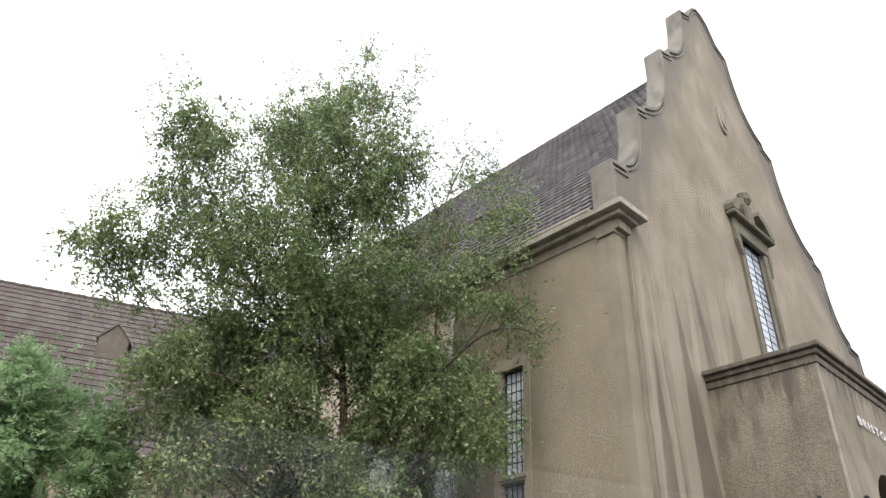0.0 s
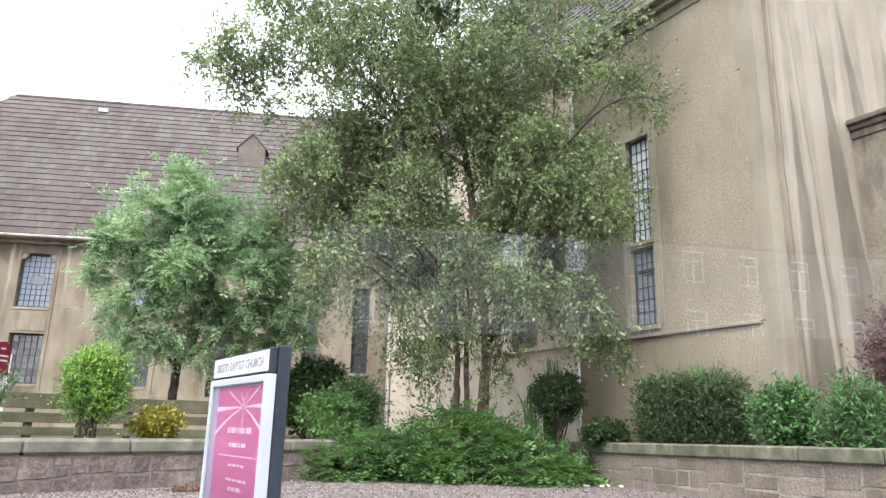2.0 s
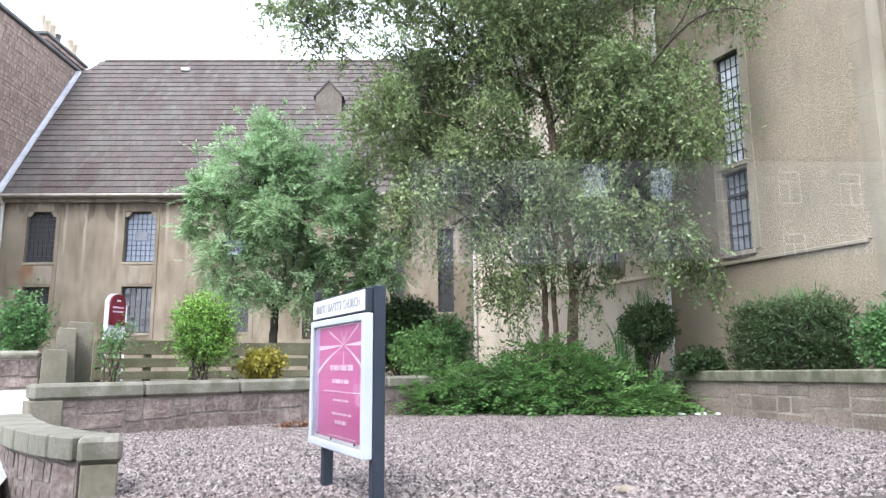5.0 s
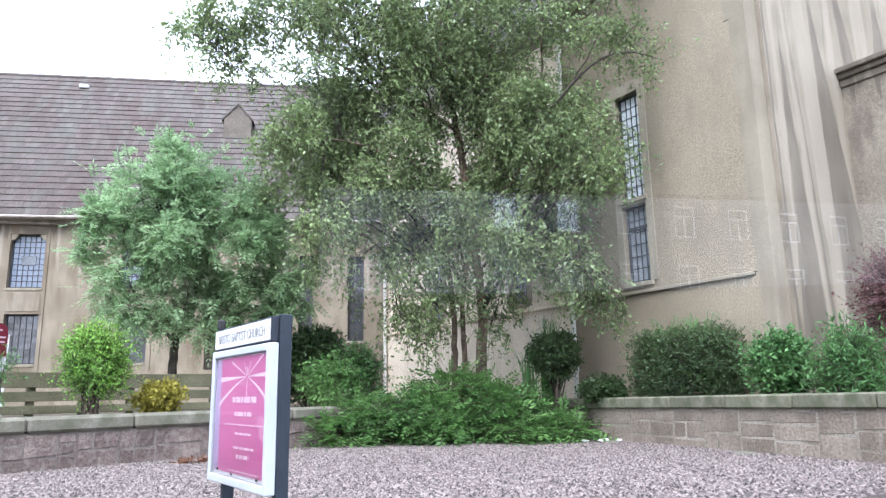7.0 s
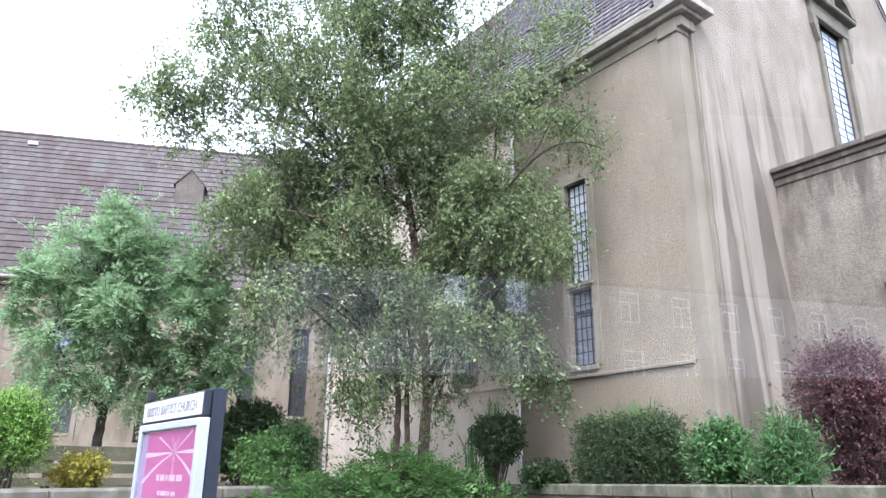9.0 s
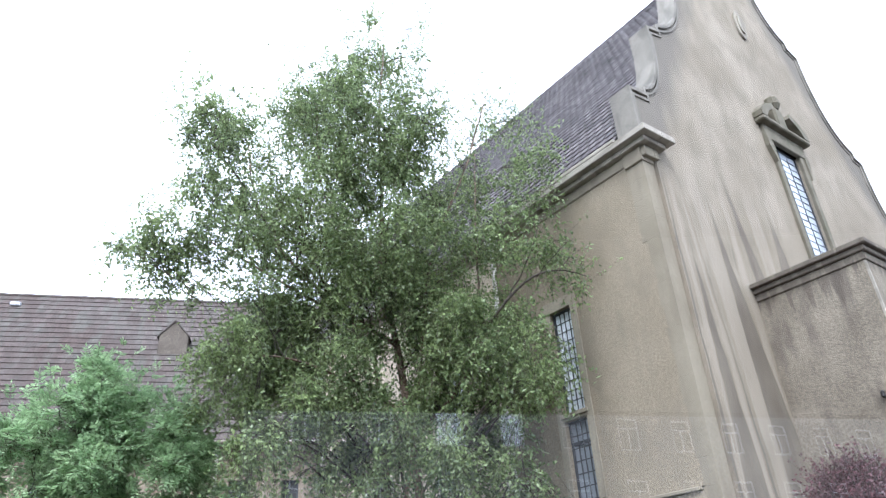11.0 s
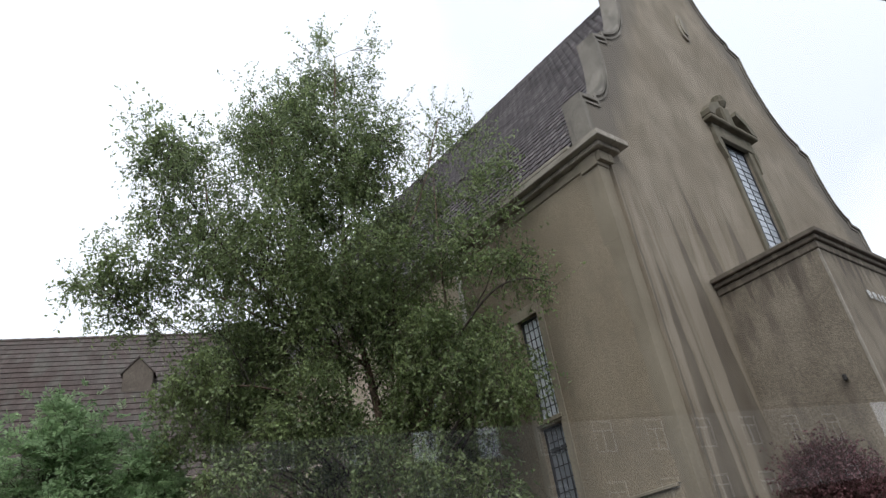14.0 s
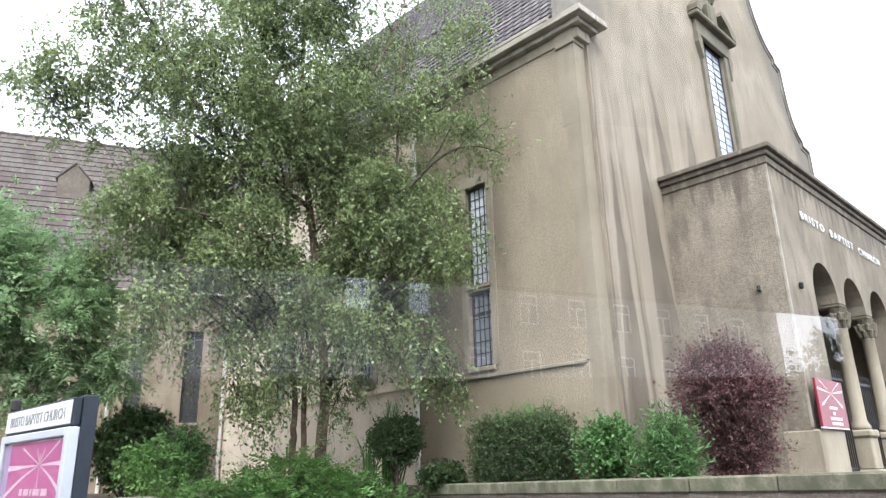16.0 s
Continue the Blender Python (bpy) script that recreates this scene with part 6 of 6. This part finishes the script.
    for k in range(n):
        a, h, s = rg.uniform(0, 6.28), tall * rg.uniform(0.5, 1.1), spread * rg.uniform(0.3, 1.1)
        d, w = np.array([math.cos(a), math.sin(a), 0]), np.array([-math.sin(a), math.cos(a), 0]) * 0.010
        root = np.array([x, y, z]) + rg.normal(size=3) * np.array([0.06, 0.06, 0])
        pts_ = [root + d * s * t * t + np.array([0, 0, h * (1 - (1 - t) ** 2 * 1.0) * (1 - 0.25 * t * t)]) for t in (0, 0.35, 0.7, 1.0)]
        for i_ in range(3):
            w0, w1 = w * (1 - i_ * 0.3), w * (1 - (i_ + 1) * 0.3)
            out.append([pts_[i_] - w0, pts_[i_] + w0, pts_[i_ + 1] + w1, pts_[i_ + 1] - w1])
    bl = new("blades", quads("blades", np.array(out).reshape(-1, 3), M[leaf]))
    bl.name = "foliage"
    bl.parent = g
    return g


grass_tuft("ornamental_grass", "spiky arching grass by the dark shrub", *polar(39.0, 12.9, 0.62), 70, 1.1, 0.75, "bright_leaf", 41)
grass_tuft("ornamental_grass", "tall thin grass behind the dark shrub", *polar(40.6, 13.25, 0.62), 170, 1.85, 0.55, "bright_leaf", 42)
grass_tuft("ornamental_grass", "wispy grass rising over the clipped hedge", 9.4, 7.3, 0.62, 170, 1.62, 0.7, "bright_leaf", 43)
grass_tuft("ornamental_grass", "wispy grass rising over the clipped hedge", 9.35, 7.85, 0.62, 150, 1.6, 0.6, "bright_leaf", 44)


def rock(name, label, x, y, z, r, flat_, material, seed, group=""):
    """A worn stone: a rounded lump with uneven sides."""
    rg = np.random.RandomState(seed)
    bm = bmesh.new()
    bmesh.ops.create_icosphere(bm, subdivisions=2, radius=r)
    for v in bm.verts:
        k = 1 + 0.22 * noise.noise(v.co * (2.2 / r) + Vector((seed, 0, 0)))
        v.co = Vector((v.co.x * k, v.co.y * k, v.co.z * k * flat_))
    ob = tagged(part(name, bm, material, None, smooth=True), label=label, category="stone", group=group)
    ob.location = (x, y, z)
    ob.rotation_euler = (0, 0, rg.uniform(0, 6))
    return ob


for k in range(9):
    rock("white_stone", "small white stone lying at the wall foot", 8.15 + 0.06 * k + random.uniform(-0.05, 0.05), 8.82 - 0.03 * k + random.uniform(-0.12, 0.12), 0.02, random.uniform(0.03, 0.055), 0.6, M["white_paint"], 50 + k, "white stones")
rock("flat_stone", "flat pinkish stone lying on the gravel", 3.08, 3.86, 0.005, 0.09, 0.3, M["squared_stone"], 70)
rock("flat_stone", "flat pale slab by the low wall", 8.05, 5.73, 0.01, 0.14, 0.25, M["coping_stone"], 71)
M["dead_leaf"] = leaf_mat("dead_leaf", (0.10, 0.045, 0.025), (0.24, 0.12, 0.07))
heap = np.random.RandomState(72).normal(size=(260, 3)) * np.array([0.11, 0.06, 0.018]) + np.array([2.2, 9.55, 0.035])
heap[:, 2] = np.maximum(heap[:, 2], 0.012)
tagged(new("fallen_leaves", quads("fallen_leaves", leaf_cloud(heap, 0.045, 0.0, 0.6, 72, 0.7), M["dead_leaf"])), label="small heap of rusty dead leaves on the gravel", category="leaves", kind="stuff")

# ---- timber fence ----
fence = thing("fence", "low weathered timber fence of three wide boards", "fence")
FA, FB = Vector((-0.35, 11.6, 0.6)), Vector((3.9, 12.75, 0.6))
fd = FB - FA
fm = pose(FA.x, FA.y, FA.z, 0, 0, math.degrees(math.atan2(fd.y, fd.x)))
fl = fd.length
for k, (za, zb) in enumerate(((0.03, 0.15), (0.22, 0.36), (0.40, 0.62))):
    for j in range(3):
        b = part("board", box(0.004, fl / 3 - 0.004, -0.025, 0.01, za, zb, 0.006), M["fence_wood"], fence)
        b.matrix_basis = fm @ Matrix.Translation((j * fl / 3, random.uniform(-0.006, 0.006), random.uniform(-0.008, 0.008)))
for j in range(7):
    p = part("post", box(-0.05, 0.05, 0.012, 0.11, -0.05, 0.60, 0.01), M["fence_wood"], fence)
    p.matrix_basis = fm @ Matrix.Translation((0.05 + j * (fl - 0.1) / 6, 0, 0))

# ---- gate posts and the wall by the path ----
GATE = [(-0.85, 11.42, 0.34, 0.62, 3), (-0.75, 11.78, 0.28, 0.94, 3), (-0.60, 12.12, 0.38, 1.05, 5)]
for x, y, w, h, rz in GATE:
    gp = thing("gate_post", "squat weathered stone gate post with worn top", "gate post", pose(x, y, 0.45, 0, 0, rz), "gate posts")
    bm = bmesh.new()
    bm_prism(bm, [(-w / 2, 0), (w / 2, 0), (w / 2 - 0.01, h - 0.03), (w / 2 - 0.03, h), (-w / 2 + 0.03, h + 0.01), (-w / 2 + 0.01, h - 0.025)], "y", -0.16, 0.16)
    bmesh.ops.bevel(bm, geom=bm.edges[:], offset=0.012, segments=1, affect="EDGES")
    part("shaft", bm, M["post_stone"], gp)
stone_wall("path_wall", "short rubble wall with stone coping beside the path", [(-4.5, 11.4, 1.06), (-1.04, 11.5, 1.06)], 0.3, 0.1, 0.3, 0.18, 0.3)

# ---- curved wall at the entrance ----
arc = [(-1.06, 8.3), (-0.98, 7.75), (-0.88, 7.2), (-0.77, 6.7), (-0.65, 6.28), (-0.52, 5.93), (-0.38, 5.63), (-0.22, 5.37)]
stone_wall("curved_wall", "low curved rubble wall with thick stone coping", [(x, y, 0.37) for x, y in arc], -0.4, 0.16, 0.22, 0.2, 0.17, 0.008, 0.6, cop_bev=0.012)
cp = thing("wall_end_pier", "square stone pier ending the curved wall", "pier")
part("pier_block", box(-0.19, 0.03, 5.08, 5.36, -0.4, 0.215, 0.01), M["post_stone"], cp)
part("pier_cap", box(-0.215, 0.05, 5.06, 5.38, 0.218, 0.385, 0.03), M["coping_stone"], cp)

def pane_glass(gain):
    m, n, l, b = nodes_of("vehicle_glass")
    tr = n.new("ShaderNodeBsdfTransparent")
    gl = n.new("ShaderNodeBsdfGlossy")
    gl.inputs["Roughness"].default_value = 0.0
    fr = n.new("ShaderNodeFresnel")
    fr.inputs["IOR"].default_value = 1.5
    k = n.new("ShaderNodeMath")
    k.operation = "MULTIPLY"
    co, xyz, fall = n.new("ShaderNodeTexCoord"), n.new("ShaderNodeSeparateXYZ"), n.new("ShaderNodeMapRange")
    fall.inputs["From Min"].default_value, fall.inputs["From Max"].default_value = 0.32, 0.7   # reflection strength turned down towards the head
    fall.inputs["To Min"].default_value, fall.inputs["To Max"].default_value = gain, min(gain, 0.5)
    l.new(co.outputs["Object"], xyz.inputs["Vector"])
    l.new(xyz.outputs["Z"], fall.inputs["Value"])
    l.new(fall.outputs["Result"], k.inputs[1])
    mx = n.new("ShaderNodeMixShader")
    l.new(fr.outputs["Fac"], k.inputs[0])
    l.new(k.outputs["Value"], mx.inputs["Fac"])
    l.new(tr.outputs["BSDF"], mx.inputs[1])
    l.new(gl.outputs["BSDF"], mx.inputs[2])
    l.new(mx.outputs["Shader"], n["Material Output"].inputs["Surface"])
    return m


M["maroon"] = mat("maroon_sign_paint", (0.115, 0.012, 0.022), (0.15, 0.018, 0.03), 2, 0.4, 0.0, 30, fine_amount=0.05)
M["clear_pane"] = pane_glass(2.9)
M["thin_glass"] = pane_glass(1.2)

# ---- noticeboard ----
NB0, NB1 = Vector((1.25, 5.05, 0)), Vector((1.30, 3.965, 0))
nd = NB1 - NB0
nw = nd.length
nb = thing("noticeboard", "white-framed glazed church noticeboard on two dark blue posts", "noticeboard", pose(NB0.x, NB0.y, 0, 0, 0, math.degrees(math.atan2(nd.y, nd.x))))
part("post", box(0.10, 0.17, 0.064, 0.135, -0.1, 1.30, 0.006), M["navy"], nb)
part("post", box(nw - 0.065, nw + 0.004, 0.064, 0.140, -0.1, 1.305, 0.006), M["navy"], nb)
part("bracket", box(0.0, 0.05, 0.02, 0.07, 1.29, 1.37, 0.012), M["iron"], nb)
bm = bmesh.new()
z0, z1 = 0.285, 1.138
for a in ((0, 0.05, z0, z1), (nw - 0.05, nw, z0, z1), (0.05, nw - 0.05, z0, z0 + 0.05), (0.05, nw - 0.05, z1 - 0.045, z1)):
    bm_box(bm, a[0], a[1], 0.0, 0.062, a[2], a[3], 0.006)
part("case", bm, M["aluminium"], nb, "white aluminium display case")
part("backing", box(0.052, nw - 0.052, 0.03, 0.058, z0 + 0.052, z1 - 0.047), M["white_paint"], nb)
ps = part("poster", box(0.165, nw - 0.06, 0.020, 0.029, z0 + 0.075, z1 - 0.055), M["poster"], nb, "crimson poster with a white starburst")
part("poster_edge", box(0.06, 0.165, 0.020, 0.029, z0 + 0.075, z1 - 0.055), M["poster_violet"], nb, "violet margin of the poster")
sx, sz_ = 0.68, 0.955
for dx, dz, wide, bend in ((0.37, 0.005, 0.020, 0.0), (0.27, 0.12, 0.009, 0.0), (0.06, 0.09, 0.006, 0.0), (-0.06, 0.09, 0.006, 0.0), (-0.30, 0.10, 0.009, 0.0), (-0.52, -0.01, 0.022, 0.0), (-0.55, -0.11, 0.020, 0.07), (0.36, -0.10, 0.020, 0.05), (0.0, -0.12, 0.010, 0.0), (0.0, 0.06, 0.010, 0.0)):
    across = Vector((-dz, dx)).normalized()
    bm = bmesh.new()
    prev = None
    for k in range(6):
        t = 0.05 + 0.95 * k / 5
        w = 0.002 + wide * 0.65 * t
        e = [bm.verts.new((min(max(sx + dx * t + d * across.x * w, 0.10), nw - 0.062), 0.0185, sz_ + dz * t - bend * t * t + d * across.y * w)) for d in (-1, 1)]
        if prev:
            bm.faces.new((prev[0], prev[1], e[1], e[0]))
        prev = e
    part("ray", bm, M["poster_print"], ps)
for z, a, b, h in ((0.795, 0.42, 0.88, 0.036), (0.712, 0.47, 0.80, 0.026), (0.655, 0.28, 1.01, 0.008), (0.598, 0.49, 0.80, 0.014), (0.512, 0.47, 0.86, 0.014), (0.455, 0.53, 0.78, 0.024), (0.375, 0.40, 0.95, 0.006)):
    x = a
    while x < b - 0.01:                     # words too small to read
        w = min(random.uniform(0.05, 0.13), b - x)
        part("print_line", box(x, x + w - 0.022, 0.0165, 0.0188, z, z + h), M["poster_print"], ps)
        x += w
for x, z in ((0.16, 0.36), (0.45, 0.345), (0.9, 0.345)):
    part("drawing_pin", box(x, x + 0.022, 0.010, 0.019, z, z + 0.018, 0.004), M["iron"], nb)
gp_ = new("glass", raw("glass", [(0.05, 0.008, z0 + 0.05), (nw - 0.05, 0.008, z0 + 0.05), (nw - 0.05, 0.008, z1 - 0.045), (0.05, 0.008, z1 - 0.045)], [(0, 1, 2, 3)], M["thin_glass"]))
gp_.parent = nb
gp_.visible_shadow = False
part("header_frame", box(0.0, nw - 0.012, 0.022, 0.062, 1.146, 1.292, 0.004), M["navy"], nb, "dark surround of the header panel")
hdr = part("header", box(0.012, nw - 0.03, 0.012, 0.0215, 1.155, 1.280, 0.003), M["header_white"], nb, "white header panel with black capitals")
lettering("header_letters", "BRISTO BAPTIST CHURCH", M["black_letter"], hdr, Matrix.Translation((0.09, 0.0105, 1.187)) @ pose(0, 0, 0, 90), 0.085, 0.001, nw - 0.2)

# ---- red notice on the porch pier ----
pn = thing("porch_poster", "red poster with white starburst on the porch pier", "poster")
part("panel", box(12.34, 13.60, PY - 0.16, PY - 0.12, 1.43, 2.20, 0.004), M["red_panel"], pn)
part("border", box(12.34, 13.60, PY - 0.162, PY - 0.118, 1.405, 1.428, 0.004), M["white_paint"], pn)
bm = bmesh.new()
for a in (10, 40, 140, 170, 215, 325):
    c, s = math.cos(radians(a)), math.sin(radians(a))
    p = [(12.97, 1.98), (12.97 + c * 0.6 - s * 0.03, 1.98 + s * 0.36 + c * 0.02), (12.97 + c * 0.6 + s * 0.03, 1.98 + s * 0.36 - c * 0.02)]
    bm.faces.new([bm.verts.new((min(max(q[0], 12.36), 13.58), PY - 0.163, min(max(q[1], 1.45), 2.18))) for q in p])
part("starburst", bm, M["white_paint"], pn)
for z, a, b in ((1.72, 12.8, 13.15), (1.63, 12.93, 13.03), (1.55, 12.75, 13.3), (1.47, 12.8, 13.3)):
    part("print_line", box(a, b, PY - 0.164, PY - 0.161, z, z + 0.045), M["white_paint"], pn)

# ---- small red sign by the hall ----
rs = thing("red_sign", "arched red sign board on white posts", "sign", pose(-0.1, 12.6, 0.58, 0, 0, 42))
bm = bmesh.new()
bm_prism(bm, [(0.15 * math.cos(a), 1.27 + 0.15 * math.sin(a)) for a in (math.pi * k / 10 for k in range(11))] + [(-0.15, 0.92), (0.15, 0.92)], "y", -0.02, 0.01)
part("board", bm, M["maroon"], rs)
bm = bmesh.new()
bm_prism(bm, [(0.165 * math.cos(a), 1.27 + 0.165 * math.sin(a)) for a in (math.pi * k / 10 for k in range(11))] + [(-0.165, 0.62), (0.165, 0.62)], "y", 0.012, 0.10)
part("backboard", bm, M["header_white"], rs, "white arched backing board")
for z, w in ((1.30, 0.08), (1.19, 0.22), (1.12, 0.20)):
    part("print_line", box(-w / 2, w / 2, -0.024, -0.021, z, z + 0.025), M["poster_print"], rs)
for x in (-0.19, 0.17):
    bm = bmesh.new()
    bm_cone(bm, (x, 0, 0), (x, 0, 1.25), 0.022, 0.022, 8)
    part("post", bm, M["white_paint"], rs)

# ---- the vehicle's window: clear pane with a lined strip at its head, dark cabin, and the street front mirrored in it ----
PAZ = 33.0
VM = pose(0.055, -0.035, 0.859, 0, 0, -PAZ)   # local x along the window, y outwards, z up from the eye


M["cabin"] = mat("dark_cabin_trim", (0.012, 0.012, 0.013), (0.022, 0.022, 0.023), 3, 0.9, 0.1, 60, spec=0.1)
M["strip_line"] = mat("grey_printed_line", (0.55, 0.54, 0.58), (0.62, 0.61, 0.65), 3, 0.8, 0, 60)
M["sash_paint"] = mat("dull_white_sash", (0.52, 0.53, 0.53), (0.60, 0.61, 0.61), 2, 0.6, 0.05, 30, fine_amount=0.05)
M["front_stone"] = mat("street_front_stone", (0.135, 0.138, 0.137), (0.195, 0.2, 0.2), 0.4, 0.9, 0.2, 20)
cabin = thing("vehicle_cabin", "dark vehicle cabin with a large clear side window", "vehicle", VM)
wp = part("side_window", bmesh.new(), M["clear_pane"], cabin, "clear side window pane")
me = raw("pane", [(-2.2, 0.6, -0.75), (2.2, 0.6, -0.75), (2.2, 0.6, 1.45), (-2.2, 0.6, 1.45)], [(0, 1, 2, 3)], M["clear_pane"])
pn_ = new("pane", me)
pn_.parent = wp
pn_.visible_shadow = False
for k in range(24):
    bm = bmesh.new()
    prev = None
    for i in range(25):
        s = -1.3 + 2.6 * i / 24
        z = 0.884 - 0.208 * s - 0.09 * s * s + 0.0135 * k
        a = [bm.verts.new(q) for q in ((s, 0.596, z), (s, 0.596, z + 0.0011), (s, 0.5985, z + 0.0011), (s, 0.5985, z))]
        if prev:
            for j in range(4):
                bm.faces.new((prev[j], a[j], a[(j + 1) % 4], prev[(j + 1) % 4]))
        prev = a
    part("strip_line", bm, M["strip_line"], wp)
# unseen shell, added to keep open sky out of the pane's reflection
part("roof_lining", box(-3.3, 3.3, -1.5, 0.6, 1.47, 1.52), M["cabin"], cabin)
bm = bmesh.new()
bm_prism(bm, [(-3.3, 0.942), (3.3, 0.568), (3.3, 1.47), (-3.3, 1.47)], "y", -1.46, -1.40)
bm_prism(bm, [(-3.3, -1.2), (3.3, -1.2), (3.3, 0.355), (-3.3, 0.32)], "y", -1.46, -1.40)
bm_box(bm, 2.34, 3.3, -1.399, -1.37, 0.3, 1.0)
bm_box(bm, -3.3, -0.57, -1.399, -1.37, 0.28, 1.1)
part("far_side_panel", bm, M["cabin"], cabin)
for s in (-1, 1):
    part("end_panel", box(*sorted((s * 3.3, s * 3.34)), -1.46, 0.6, -1.2, 1.47), M["cabin"], cabin)
part("cabin_floor", box(-3.3, 3.3, -1.46, 0.6, -1.24, -1.2), M["cabin"], cabin)
part("door_panel", box(-3.3, 3.3, 0.56, 0.64, -1.2, -0.75), M["cabin"], cabin)

FY = -28.8
row = thing("street_front", "grey stone terrace with white sash windows across the road", "building", VM @ Matrix.Translation((0, FY, 0)) @ pose(0, 0, 0, 0, 0, -17) @ Matrix.Translation((0, -FY, 0)))
cols = [-4.45 + 3.15 * k for k in range(-4, 11)]
bm = bmesh.new()
fh = [(x, x + 1.2, z, z + 1.6) for x in cols for z in (4.25, 1.35, 7.2, 10.1)]
bm_wall(bm, "y", FY, FY - 0.4, -18.0, 31.4, -1.25, 14.0, fh)
part("wall", bm, M["front_stone"], row)
part("roof", box(-18.0, 31.4, FY - 8, FY - 0.4, 13.7, 14.0), M["slate"], row)
part("end_wall", box(31.0, 31.4, FY - 8, FY - 0.401, -1.25, 13.7), M["front_stone"], row)
sash = bmesh.new()
for a in ((0, 0.1, 0, 1.6), (1.1, 1.2, 0, 1.6), (0.1, 1.1, 0, 0.1), (0.1, 1.1, 1.5, 1.6), (0.1, 1.1, 1.05, 1.12), (0.56, 0.64, 0.1, 1.05)):
    bm_box(sash, a[0], a[1], -0.16, -0.06, a[2], a[3])
sash_me = mesh_from("sash", sash, M["sash_paint"])
gl_me = mesh_from("pane", box(0.1, 1.1, -0.14, -0.12, 0.1, 1.5), M["pane_dark"])
# pale glass for the bright panes of one row
pale_pane_me = mesh_from("pane", box(0.1, 1.1, -0.14, -0.12, 0.1, 1.5), M["pane_pale"])
for x0, x1, z0, z1 in fh:
    w = new("window")
    w.parent = row
    w.matrix_basis = pose(x0, FY, z0)
    shared("sash", sash_me, w, Matrix.Identity(4))
    shared("pane", pale_pane_me if abs(z0 - 7.2) < 0.1 and 1.5 < x0 < 5.0 else gl_me, w, Matrix.Identity(4))

# ---- street tree beyond the terrace's end, seen only in the glass ----
tx, ty, _ = VM @ Vector((38.5, -44.5, 0))
SPREAD = [(tx + a, ty + b, z, r, 1) for a, b, z, r in ((0, 0, 8.0, 1.7), (1.6, 0.8, 7.0, 1.5), (-1.5, -0.7, 6.6, 1.5), (0.6, 0.3, 9.3, 1.2), (2.6, 1.4, 8.6, 1.4), (-0.6, 0.4, 5.4, 1.5), (3.6, 2.0, 6.6, 1.5))]
tree("street_tree", "dark leafy street tree across the road", [([(tx, ty, -0.45), (tx, ty, 3.0), (tx + 0.2, ty, 7.5)], 0.22, 0.05)], SPREAD, "hedge_leaf", 0.3, 900, 8, 0.8, "bark_dark", "bark_dark", 61, 0.3, 0.3, 0.6, 4)
